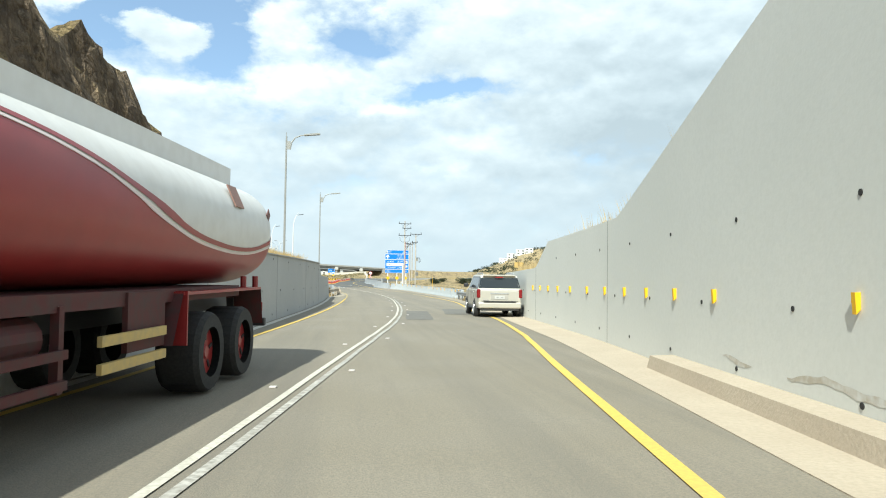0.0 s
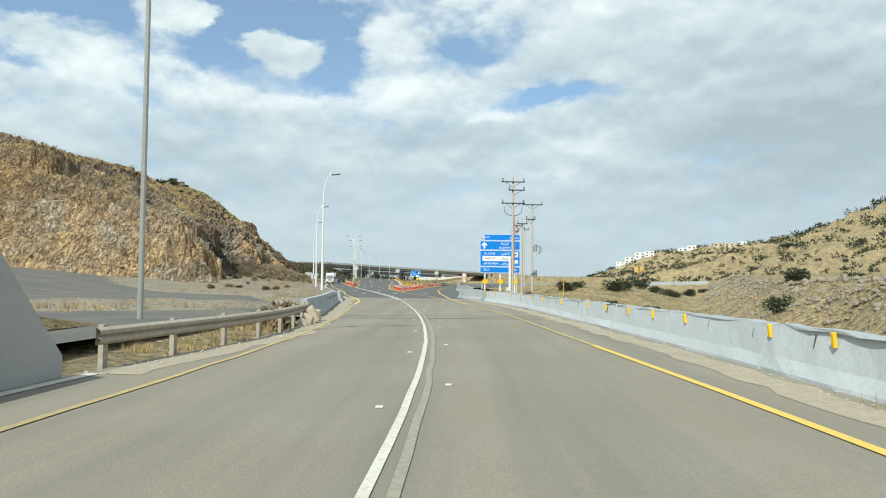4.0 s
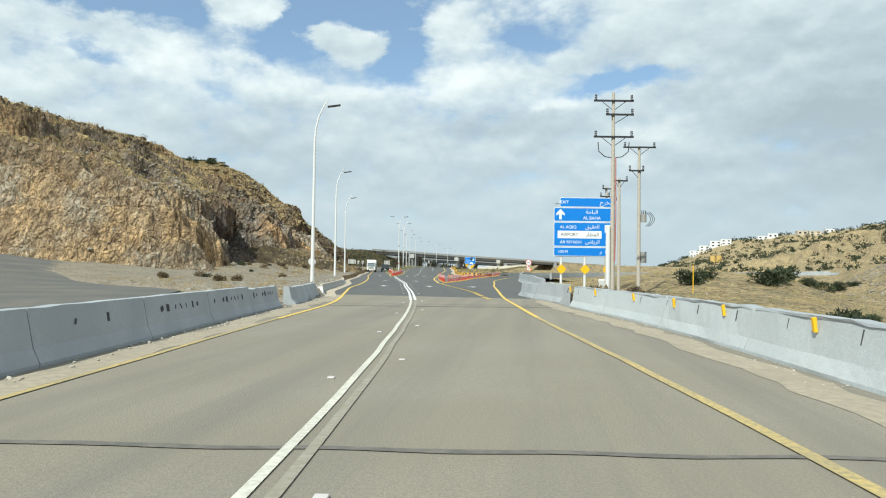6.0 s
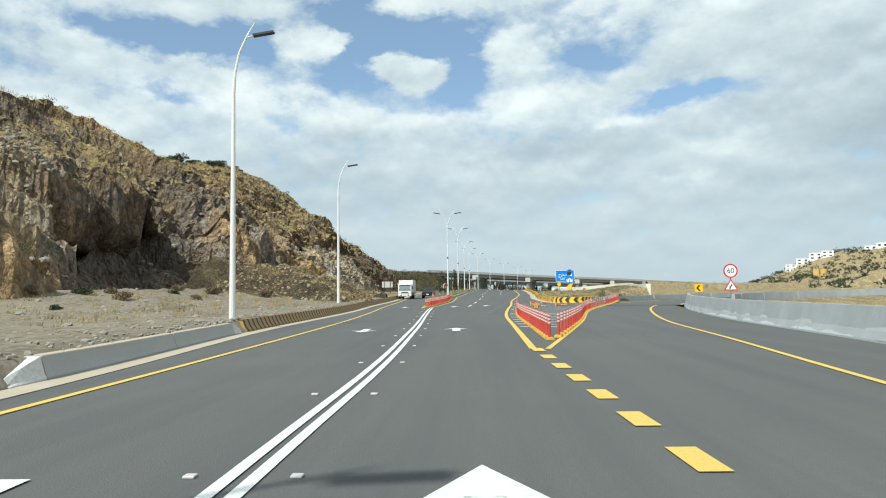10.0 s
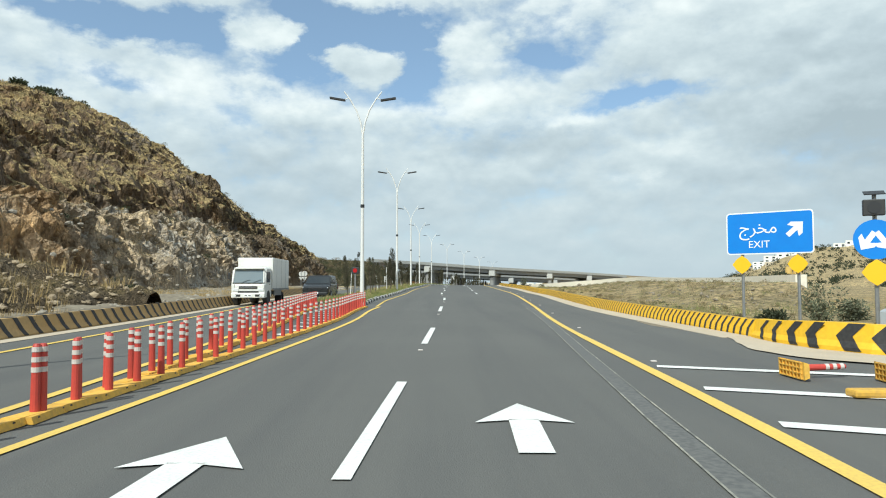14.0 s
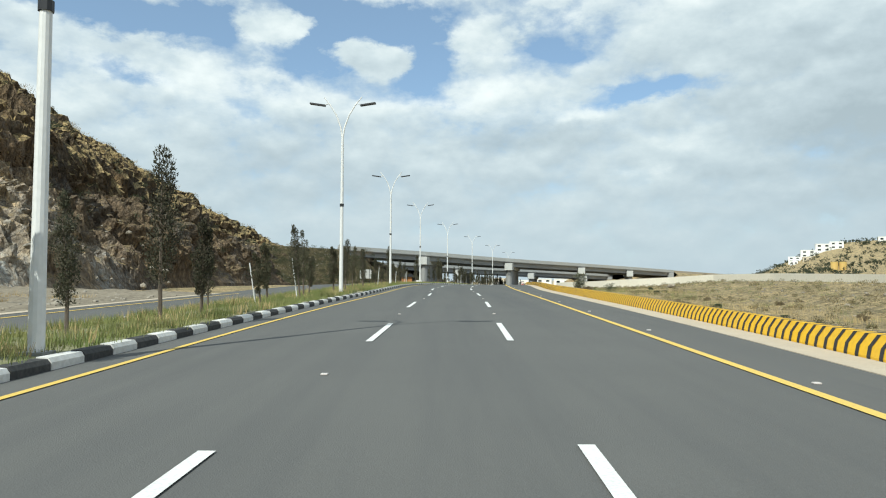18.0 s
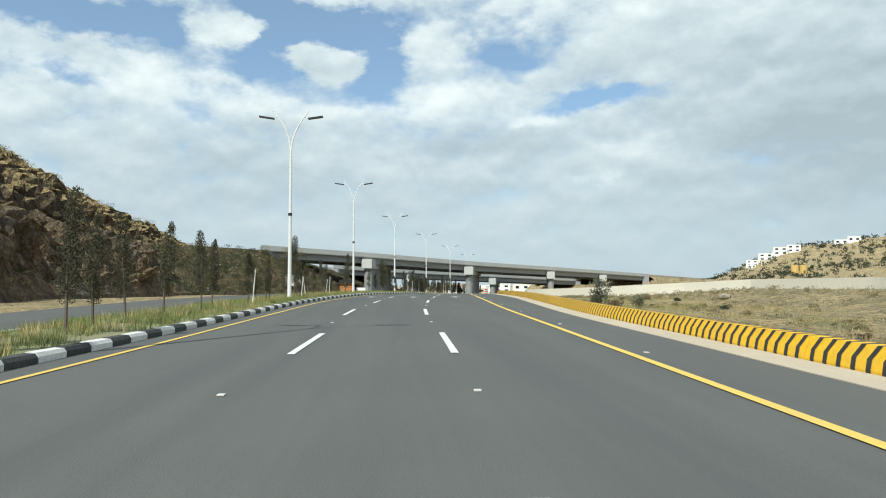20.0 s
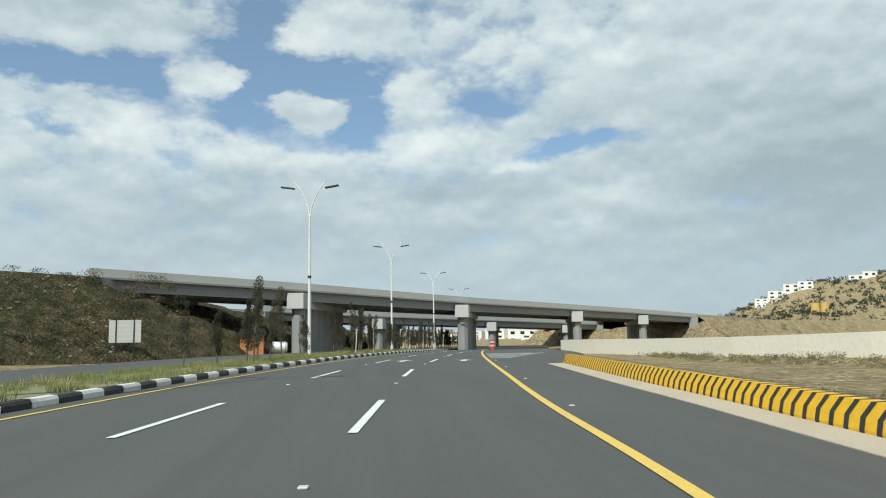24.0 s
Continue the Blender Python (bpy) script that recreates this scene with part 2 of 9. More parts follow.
    L(nz(0.6 * scale, 6.0), add.inputs[0])
    add.inputs[1].default_value = 0.55
    L(sep.outputs[2], add.inputs[2])
    L(mix(rng(add.outputs[0], flat + 0.20, flat + 0.36), rock, grass), b.inputs["Base Color"])
    u = N("ShaderNodeBump")
    u.inputs["Strength"].default_value, u.inputs["Distance"].default_value = 1.0, 0.7
    tall = N("ShaderNodeMath")
    tall.operation = "MULTIPLY_ADD"
    L(slabs[0][0].outputs["Distance"], tall.inputs[0])
    tall.inputs[1].default_value = -0.9
    L(crack, tall.inputs[2])
    fine = N("ShaderNodeMath")
    fine.operation = "MULTIPLY_ADD"
    L(slabs[1][0].outputs["Distance"], fine.inputs[0])
    fine.inputs[1].default_value = -0.35
    L(tall.outputs[0], fine.inputs[2])
    L(fine.outputs[0], u.inputs["Height"])
    L(u.outputs[0], b.inputs["Normal"])
    return m


ASPHALT_OLD = material("old asphalt", (0.27, 0.235, 0.176), 0.9, grain=(40, (0.15, 0.14, 0.12), 0.5), stain=(0.35, (0.31, 0.275, 0.22), 0.6), bump=0.3, bump_scale=60, streak=(8, (0.165, 0.152, 0.128), 0.55))
ASPHALT = material("dark asphalt", (0.099, 0.098, 0.092), 0.88, grain=(45, (0.13, 0.13, 0.125), 0.5), stain=(0.25, (0.118, 0.116, 0.108), 0.6), bump=0.3, bump_scale=70, streak=(17, (0.075, 0.076, 0.077), 0.5))
# towards the bridge the asphalt grows gradually darker
asphalt_tree = ASPHALT.node_tree
was = asphalt_tree.nodes["Principled BSDF"].inputs["Base Color"].links[0].from_socket
where, part_y, span, darker = [asphalt_tree.nodes.new("ShaderNode" + n) for n in ("NewGeometry", "SeparateXYZ", "MapRange", "Mix")]
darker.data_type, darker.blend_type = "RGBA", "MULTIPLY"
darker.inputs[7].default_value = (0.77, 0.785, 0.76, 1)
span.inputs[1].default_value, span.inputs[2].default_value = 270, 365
for a, b in ((where.outputs["Position"], part_y.inputs[0]), (part_y.outputs[1], span.inputs[0]), (span.outputs[0], darker.inputs[0]), (was, darker.inputs[6]), (darker.outputs[2], asphalt_tree.nodes["Principled BSDF"].inputs["Base Color"])):
    asphalt_tree.links.new(a, b)
PATCH = material("asphalt patch", (0.155, 0.148, 0.132), 0.9, grain=(40, (0.19, 0.18, 0.155), 0.5), stain=(0.9, (0.20, 0.185, 0.155), 0.7), bump=0.3, bump_scale=60)
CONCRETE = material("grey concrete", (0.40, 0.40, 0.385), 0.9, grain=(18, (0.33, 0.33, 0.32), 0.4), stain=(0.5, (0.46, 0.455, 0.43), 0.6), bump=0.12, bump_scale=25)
PALE = material("pale concrete", (0.47, 0.395, 0.30), 0.92, grain=(20, (0.38, 0.32, 0.24), 0.5), stain=(0.8, (0.54, 0.465, 0.36), 0.6), bump=0.2)
PAINTED = material("grey-blue painted concrete", (0.345, 0.365, 0.38), 0.85, grain=(14, (0.33, 0.34, 0.35), 0.5), stain=(0.9, (0.47, 0.49, 0.50), 0.6), bump=0.2, bump_scale=18)
# kept darker than the parapet to put under-deck shade into the concrete
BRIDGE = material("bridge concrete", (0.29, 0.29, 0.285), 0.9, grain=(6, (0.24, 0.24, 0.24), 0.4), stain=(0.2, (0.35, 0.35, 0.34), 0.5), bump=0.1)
WHITE_LINE = material("white road paint", (0.78, 0.78, 0.76), 0.75, grain=(30, (0.45, 0.44, 0.42), 0.55), stain=(2.0, (0.6, 0.6, 0.58), 0.5))
OLD_WHITE = material("dusty white road paint", (0.66, 0.63, 0.54), 0.8, grain=(18, (0.42, 0.39, 0.32), 0.7), stain=(1.2, (0.50, 0.47, 0.40), 0.6))
GHOST_LINE = material("almost worn off road paint", (0.33, 0.30, 0.24), 0.85, grain=(14, (0.25, 0.22, 0.17), 0.9), stain=(0.9, (0.27, 0.24, 0.18), 0.8))
WORN_LINE = material("worn white road paint", (0.55, 0.53, 0.48), 0.8, grain=(14, (0.25, 0.235, 0.20), 0.9), stain=(1.5, (0.3, 0.28, 0.24), 0.7))
YELLOW_LINE = material("yellow road paint", (0.74, 0.51, 0.10), 0.75, grain=(25, (0.5, 0.35, 0.10), 0.5), stain=(0.8, (0.6, 0.43, 0.13), 0.5))
FADED_LINE = material("faded yellow road paint", (0.55, 0.41, 0.15), 0.8, grain=(16, (0.26, 0.22, 0.14), 0.8), stain=(0.7, (0.33, 0.27, 0.16), 0.7))
YELLOW = material("yellow barrier paint", (0.80, 0.47, 0.015), 0.7, grain=(9, (0.62, 0.36, 0.02), 0.5), stain=(0.6, (0.70, 0.42, 0.05), 0.5), bump=0.1)
BLACK = material("black barrier paint", (0.022, 0.022, 0.024), 0.75, grain=(12, (0.05, 0.048, 0.045), 0.5))
OCHRE = material("faded ochre barrier paint", (0.42, 0.27, 0.10), 0.85, grain=(9, (0.33, 0.22, 0.10), 0.6), stain=(0.6, (0.45, 0.32, 0.16), 0.5), bump=0.1)
KERB_WHITE = material("white kerb paint", (0.70, 0.69, 0.66), 0.8, grain=(12, (0.5, 0.48, 0.44), 0.6), spread=0.12)
KERB_BLACK = material("black kerb paint", (0.03, 0.03, 0.03), 0.8, grain=(12, (0.09, 0.085, 0.08), 0.5), spread=0.2)
RED = material("red plastic", (0.47, 0.055, 0.042), 0.5, grain=(20, (0.38, 0.05, 0.04), 0.5), spread=0.15)
SILVER_BAND = material("white reflective band", (0.60, 0.54, 0.51), 0.4, grain=(30, (0.5, 0.48, 0.46), 0.5))
BASE_YELLOW = material("yellow rubber base", (0.72, 0.42, 0.06), 0.75, grain=(15, (0.45, 0.27, 0.07), 0.6), spread=0.15)
POLE_WHITE = material("white painted steel", (0.74, 0.74, 0.73), 0.45, grain=(8, (0.62, 0.62, 0.60), 0.4))
STEEL = material("galvanised steel", (0.36, 0.37, 0.38), 0.5, 0.7, grain=(10, (0.26, 0.27, 0.28), 0.5))
GREY_POLE = material("weathered grey steel", (0.36, 0.36, 0.34), 0.6, 0.3, grain=(8, (0.28, 0.28, 0.26), 0.5))
DARK = material("dark metal", (0.035, 0.036, 0.04), 0.5, 0.3)
BLUE = material("blue sign sheeting", (0.003, 0.19, 0.66), 0.55, grain=(3, (0.004, 0.22, 0.72), 0.5))
SIGN_WHITE = material("white sign sheeting", (0.82, 0.83, 0.84), 0.5)
SIGN_YELLOW = material("yellow sign sheeting", (0.86, 0.50, 0.01), 0.5)
SIGN_RED = material("red sign sheeting", (0.60, 0.02, 0.03), 0.5)
SIGN_BLACK = material("black sign print", (0.015, 0.015, 0.017), 0.6)
SIGN_BACK = material("bare sign back", (0.62, 0.62, 0.60), 0.5, 0.3, grain=(6, (0.5, 0.5, 0.48), 0.4))
TIMBER = material("weathered pole timber", (0.50, 0.455, 0.39), 0.85, grain=(14, (0.36, 0.32, 0.27), 0.6), bump=0.3)
TYRE = material("tyre rubber", (0.022, 0.022, 0.022), 0.85, grain=(30, (0.05, 0.048, 0.045), 0.4))
GLASS = material("dark vehicle glass", (0.02, 0.025, 0.028), 0.08, spec=0.8)
RIM = material("alloy rim", (0.55, 0.55, 0.55), 0.3, 0.9)
LAMP_RED = material("red lamp lens", (0.42, 0.012, 0.015), 0.25)
LAMP_CLEAR = material("clear lamp lens", (0.7, 0.72, 0.74), 0.15)
TRIM_BLACK = material("black vehicle trim", (0.03, 0.03, 0.032), 0.55)
CHROME = material("chrome", (0.75, 0.75, 0.76), 0.15, 1.0)
# from 240 on, darker tones put recess and far-flank shade into the rock
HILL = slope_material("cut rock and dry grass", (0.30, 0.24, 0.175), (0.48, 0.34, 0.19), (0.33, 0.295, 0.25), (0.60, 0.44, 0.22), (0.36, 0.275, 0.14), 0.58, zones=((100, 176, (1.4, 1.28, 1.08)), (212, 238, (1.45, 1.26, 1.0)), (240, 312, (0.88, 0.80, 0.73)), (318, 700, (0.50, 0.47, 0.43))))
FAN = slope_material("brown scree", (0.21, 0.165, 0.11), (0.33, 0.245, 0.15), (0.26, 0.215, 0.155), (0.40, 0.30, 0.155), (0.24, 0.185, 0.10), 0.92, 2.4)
# 184 to 204: the recess's shade put into the rock; darker again from 312
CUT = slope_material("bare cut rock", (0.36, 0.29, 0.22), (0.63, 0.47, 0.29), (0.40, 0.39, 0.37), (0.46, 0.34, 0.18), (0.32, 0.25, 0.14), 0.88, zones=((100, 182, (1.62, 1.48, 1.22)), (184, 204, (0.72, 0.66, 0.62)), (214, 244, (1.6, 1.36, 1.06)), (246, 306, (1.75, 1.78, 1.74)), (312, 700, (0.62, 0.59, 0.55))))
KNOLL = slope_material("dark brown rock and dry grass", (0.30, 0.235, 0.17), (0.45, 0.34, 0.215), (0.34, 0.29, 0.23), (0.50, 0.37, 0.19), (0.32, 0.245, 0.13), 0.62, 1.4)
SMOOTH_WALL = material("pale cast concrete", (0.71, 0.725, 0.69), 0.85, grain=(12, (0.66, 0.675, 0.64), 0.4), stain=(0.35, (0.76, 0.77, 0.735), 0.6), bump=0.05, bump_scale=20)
DAMP = material("brown seepage stain", (0.50, 0.46, 0.38), 0.9, grain=(6, (0.68, 0.685, 0.65), 1.0))
GROUND = slope_material("stony dry ground", (0.58, 0.44, 0.28), (0.76, 0.58, 0.36), (0.48, 0.40, 0.285), (0.70, 0.53, 0.295), (0.46, 0.365, 0.215), 0.75)
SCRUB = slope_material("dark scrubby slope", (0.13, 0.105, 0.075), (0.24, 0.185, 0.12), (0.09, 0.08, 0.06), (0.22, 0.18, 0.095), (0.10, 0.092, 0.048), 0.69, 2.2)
SCREE = material("grey-brown gravel", (0.205, 0.175, 0.132), 0.95, grain=(4, (0.31, 0.27, 0.205), 0.8), stain=(0.3, (0.135, 0.112, 0.082), 0.9), bump=0.8, bump_scale=6, spec=0.15)
LEAF = material("dark green foliage", (0.050, 0.062, 0.028), 0.8, grain=(5, (0.03, 0.042, 0.018), 0.7), spread=0.25)
CYPRESS = material("dull cypress green", (0.058, 0.062, 0.034), 0.85, grain=(6, (0.085, 0.065, 0.04), 0.7), spread=0.25)
DRY = material("dry brown shrub", (0.21, 0.16, 0.09), 0.9, grain=(6, (0.12, 0.09, 0.055), 0.6), spread=0.2)
STRAW = material("dry straw grass", (0.50, 0.38, 0.19), 0.9, grain=(3, (0.36, 0.27, 0.13), 0.6))
GRASS = material("green roadside grass", (0.155, 0.195, 0.055), 0.9, grain=(0.9, (0.27, 0.25, 0.10), 0.8))
BARK = material("bark", (0.14, 0.11, 0.085), 0.95, grain=(10, (0.08, 0.065, 0.05), 0.6))


# ---- small tools ----
def part(name, bm, mat, parent=None, label="", smooth=False):
    """Links a bmesh as one mesh object under a thing or a part."""
    me = bpy.data.meshes.new(name)
    bm.to_mesh(me)
    bm.free()
    me.materials.append(mat)
    if smooth:
        for p in me.polygons:
            p.use_smooth = True
    ob = new(name, me)
    if parent:
        ob.parent = parent
    if label:
        ob["label"] = label
    return ob


def sheet(name, verts, faces, mat, parent=None, smooth=False):
    me = bpy.data.meshes.new(name)
    me.from_pydata(verts, [], faces)
    me.materials.append(mat)
    if smooth:
        me.polygons.foreach_set("use_smooth", [True] * len(me.polygons))
    me.update()
    ob = new(name, me)
    if parent:
        ob.parent = parent
    return ob


def thing(name, m=None, label="", category="", group=""):
    ob = new(name)
    ob.empty_display_size = 0.2
    if m is not None:
        ob.matrix_world = m
    return tagged(ob, label, category, group)


def shared(name, mesh, parent, m):
    ob = new(name, mesh)
    ob.parent = parent
    ob.matrix_local = m
    return ob


def box(bm, cx, cy, cz, sx, sy, sz, turn=None, bevel=0.0):
    r = bmesh.ops.create_cube(bm, size=1.0, matrix=Matrix.Translation((cx, cy, cz)) @ (turn or Matrix()) @ Matrix.Diagonal((sx, sy, sz, 1)))
    if bevel:
        es = list({e for v in r["verts"] for e in v.link_edges})
        bmesh.ops.bevel(bm, geom=es, offset=bevel, segments=2, affect="EDGES", profile=0.5)
    return bm


def B(*a, **k):
    return box(bmesh.new(), *a, **k)


def tube(bm, p, q, r0, r1=None, n=10, caps=True):
    p, q = Vector(p), Vector(q)
    d = q - p
    m = Matrix.Translation((p + q) / 2) @ d.to_track_quat("Z", "Y").to_matrix().to_4x4()
    bmesh.ops.create_cone(bm, cap_ends=caps, segments=n, radius1=r0, radius2=r0 if r1 is None else r1, depth=d.length, matrix=m)
    return bm


def T(*a, **k):
    return tube(bmesh.new(), *a, **k)


def bent(bm, pts, radii, n=8):
    for (a, b), (r, s) in zip(zip(pts, pts[1:]), zip(radii, radii[1:])):
        tube(bm, a, b, r, s, n)
    return bm


def prism(bm, outline, y0, y1):
    """An outline of (x, z) drawn out along y."""
    a = [bm.verts.new((x, y0, z)) for x, z in outline]
    b = [bm.verts.new((x, y1, z)) for x, z in outline]
    n = len(a)
    for i in range(n):
        bm.faces.new((a[i], a[(i + 1) % n], b[(i + 1) % n], b[i]))
    bm.faces.new(a[::-1])
    bm.faces.new(b)
    bmesh.ops.recalc_face_normals(bm, faces=bm.faces)
    return bm


def flat(bm, outline, thick=0.004):
    """A thin plate of (x, z) points that faces -y, its face at y = -thick."""
    return prism(bm, outline, -thick, 0)


# ---- the plan: lines x(y) of the road, from south to north ----
def line(*pts):
    ys, xs = [p[0] for p in pts], [p[1] for p in pts]
    n = len(ys)
    h = [ys[i + 1] - ys[i] for i in range(n - 1)]
    d = [(xs[i + 1] - xs[i]) / h[i] for i in range(n - 1)]
    m = [d[0]] + [(d[i] * h[i - 1] + d[i - 1] * h[i]) / (h[i - 1] + h[i]) for i in range(1, n - 1)] + [d[-1]]

    def f(y):
        if y <= ys[0]:
            return xs[0] + m[0] * (y - ys[0])
        if y >= ys[-1]:
            return xs[-1] + m[-1] * (y - ys[-1])
        i = max(k for k in range(n - 1) if ys[k] <= y)
        t = (y - ys[i]) / h[i]
        return ((1 + 2 * t) * (1 - t) ** 2 * xs[i] + t * (1 - t) ** 2 * h[i] * m[i] + t * t * (3 - 2 * t) * xs[i + 1] + t * t * (t - 1) * h[i] * m[i + 1])

    return f


level = line((-300, 2.0), (-20, 0.31), (5, 0), (30, -0.31), (55, -0.62), (80, -0.78), (105, -0.86), (130, -0.87), (155, -0.91), (180, -0.92), (205, -0.75), (230, -0.41), (255, -0.06), (280, 0.31), (305, 0.63), (330, 0.90), (355, 0.97), (380, 0.84), (405, 0.51), (430, 0.04), (455, -0.5), (480, -1.0), (560, -2.0))
double = line((-60, -1.9), (8, -2.02), (13.4, -2.05), (20, -2.06), (26, -2.1), (32, -2.30), (38.8, -2.70), (52, -3.83), (64, -5.17), (79.6, -7.75), (88, -9.53), (93.7, -10.86), (100.7, -12.63), (113.4, -16.05), (126, -19.95), (146, -26.55), (150.8, -28.07), (166, -33.3), (189, -41.5), (199, -44.95))
right_edge = line((-60, 2.2), (7, 1.9), (13, 2.0), (22, 2.2), (31.6, 1.95), (38, 1.4), (58, 0.3), (79, -3.4), (89, -5.4), (108, -10.2), (118.5, -12.75), (120.1, -13.15), (124.5, -14.11), (133.1, -15.84), (153.7, -19.9), (162.4, -21.4), (176, -23.9), (186, -25.1), (200, -26.0), (217, -24.7), (235, -23.2), (255, -21.0))
left_edge = line((-60, -5.1), (22, -5.4), (28, -5.75), (47, -7.4), (58, -8.6), (78, -11.3), (105, -17.6), (112, -19.3), (126, -24.2), (135, -27.5), (146, -31.0), (158, -35.0), (191, -46.8), (200, -50.2), (219, -56.6), (238, -63.2), (260, -70.6), (300, -82.5), (330, -91.0), (360, -97.5), (400, -104), (470, -112), (560, -120))
left_bar = line((-60, -6.0), (23.5, -6.4), (28, -6.8), (40, -7.95), (56.6, -10), (67, -11.4), (78, -12.1), (84, -13.35), (106, -19.2), (112, -20.8), (119, -22.6), (127, -26), (133, -28.0), (149, -33.6), (163, -39.4), (194, -50.0), (206, -54.3), (220, -58.6), (234, -63.2), (260, -72.3), (300, -84.5))
right_bar = line((-60, 4.4), (10, 4.05), (19, 4.05), (26, 3.75), (32, 3.45), (39, 3.1), (52, 2.2), (66, 0.85), (81, -1.55), (90, -3.3), (108, -7.3), (115, -9.6), (121, -11.0), (136, -13.8), (162, -17.8), (180, -21.3), (197, -23.4), (217, -21.7), (235, -20.6), (255, -18.8))
main_edge = line((158, -26.6), (170, -30.1), (182, -33.6), (196, -37.1), (206, -39.4), (220, -42.87), (237, -46.5), (256.5, -50.85), (261.1, -51.95), (272.6, -55.0), (281, -57.25), (292, -60.15), (307, -64.1), (322, -68.0), (336, -71.22), (344.4, -73.12), (353, -74.93), (357, -75.85), (370, -78.4), (387, -81.5), (430, -88), (480, -94))
yellow_bar = line((212, -36.3), (220, -38.9), (229, -41.7), (246, -45.8), (256, -48.1), (263, -50.0), (278, -53.7), (292, -57.35), (298, -58.98), (303, -60.3), (317, -63.95), (330, -66.7), (340, -68.66), (347, -70.15), (354, -71.70), (360, -72.95), (364, -73.85), (370, -75.05), (378, -76.6))
ydash = line((120, -13.96), (122, -14.56), (124.1, -15.2), (126.4, -15.87), (130.6, -17.05), (135.7, -18.8), (146.5, -22.6), (158, -26.5))
kerb = line((233, -54.9), (241, -57.4), (250, -59.8), (258, -61.9), (276, -67.0), (288, -70.2), (299, -73.0), (313, -76.8), (326, -80.3), (350, -85.6), (364, -88.0), (384, -90.6), (420, -94), (480, -98.5))
median_left = line((199, -45.5), (215, -51.0), (233, -57.9), (258, -65.3), (276, -70.6), (299, -77.0), (326, -84.2), (350, -89.6), (364, -92.0), (384, -94.8), (420, -98.5), (480, -103))
lane_a = line((199, -41.7), (204.6, -43.1), (216, -46.0), (231, -50.0), (244, -53.5), (258, -57.7), (271, -61.1), (286, -65.4), (299, -68.7), (313, -72.9), (327, -76.3), (340, -79.4), (353.5, -82.2), (368, -84.7), (390, -87.6), (470, -96))
lane_b = line((255, -53.6), (259, -54.7), (273.7, -58.7), (286.4, -62.0), (299.7, -65.6), (313.7, -69.7), (327.2, -73.1), (340.8, -76.02), (354.3, -78.8), (369.6, -81.9), (390, -84.8), (470, -93))
ramp_left = line((158, -26.2), (175, -27.9), (192, -29.9), (210, -30.3), (220, -30.6), (235, -29.9), (252, -28.9))


def straight(*pts):
    """Like line(), but with sharp bends."""
    def f(y):
        i = max(k for k in range(len(pts) - 1) if pts[k][0] <= y or k == 0)
        (a, p), (b, q) = pts[i], pts[i + 1]
        return p + (q - p) * (y - a) / (b - a)

    return f


def heading(f, y):
    """The turn about z that lays +y along a line of the plan."""
    return -math.atan((f(y + 0.5) - f(y - 0.5)))


def beside(f, y, off):
    """A place off metres to the right of a line at y."""
    a = heading(f, y)
    return f(y) + off * math.cos(a), y + off * math.sin(a)


def on_line(f, y, off=0.0, dz=0.0, turn=0.0):
    x, yy = beside(f, y, off)
    return Matrix.Translation((x, yy, level(yy) + dz)) @ Matrix.Rotation(heading(f, y) + turn, 4, "Z")


def steps(y0, y1, step):
    n = max(1, round((y1 - y0) / step))
    return [y0 + (y1 - y0) * i / n for i in range(n + 1)]


def ribbon(name, f, g, y0, y1, mat, dz, step=2.0, across=1):
    """A flat strip between two lines of the plan."""
    ys = steps(y0, y1, step)
    verts, faces = [], []
    for y in ys:
        for k in range(across + 1):
            x = f(y) + (g(y) - f(y)) * k / across
            verts.append((x, y, level(y) + dz))
    w = across + 1
    for i in range(len(ys) - 1):
        for k in range(across):
            a = i * w + k
            faces.append((a, a + 1, a + w + 1, a + w))
    return sheet(name, verts, faces, mat)


def stripe(name, f, y0, y1, width, mat, off=0.0, dz=0.014, step=1.5, jitter=0.0):
    """A painted line of a constant width along a line of the plan."""
    verts, faces = [], []
    ys = steps(y0, y1, step)
    for y in ys:
        j = noise.noise((y * 0.9, off, 3.0)) * jitter
        for s in (-1, 1):
            x, yy = beside(f, y, off + s * width / 2 + j)
            verts.append((x, yy, level(yy) + dz))
    for i in range(len(ys) - 1):
        faces.append((2 * i, 2 * i + 1, 2 * i + 3, 2 * i + 2))
    return sheet(name, verts, faces, mat)


def profile_along(name, f, y0, y1, outline, mat, step=1.0, off=0.0, parent=None, wobble=0.0, tops=None):
    """A closed outline of (offset, height) swept along a line; tops scales the heights along y."""
    ys = steps(y0, y1, step)
    n = len(outline)
    verts, faces = [], []
    for y in ys:
        k = tops(y) if tops else 1.0
        for i, (o, h) in enumerate(outline):
            w = noise.noise((y * 0.8, i * 3.1, 0.5)) * wobble
            x, yy = beside(f, y, off + o + w)
            verts.append((x, yy, level(yy) + (h * k if h > 0 else h)))
    for i in range(len(ys) - 1):
        for k in range(n):
            a, b = i * n + k, i * n + (k + 1) % n
            faces.append((a, b, b + n, a + n))
    faces.append(tuple(range(n))[::-1])
    faces.append(tuple(range((len(ys) - 1) * n, len(ys) * n)))
    ob = sheet(name, verts, faces, mat, parent)
    bm = bmesh.new()
    bm.from_mesh(ob.data)
    bmesh.ops.recalc_face_normals(bm, faces=bm.faces)
    bm.to_mesh(ob.data)
    bm.free()
    return ob


def structure(ob, label, category):
    return tagged(ob, label, category, kind="structure")


def smooth01(t):
    t = min(1.0, max(0.0, t))
    return t * t * (3 - 2 * t)


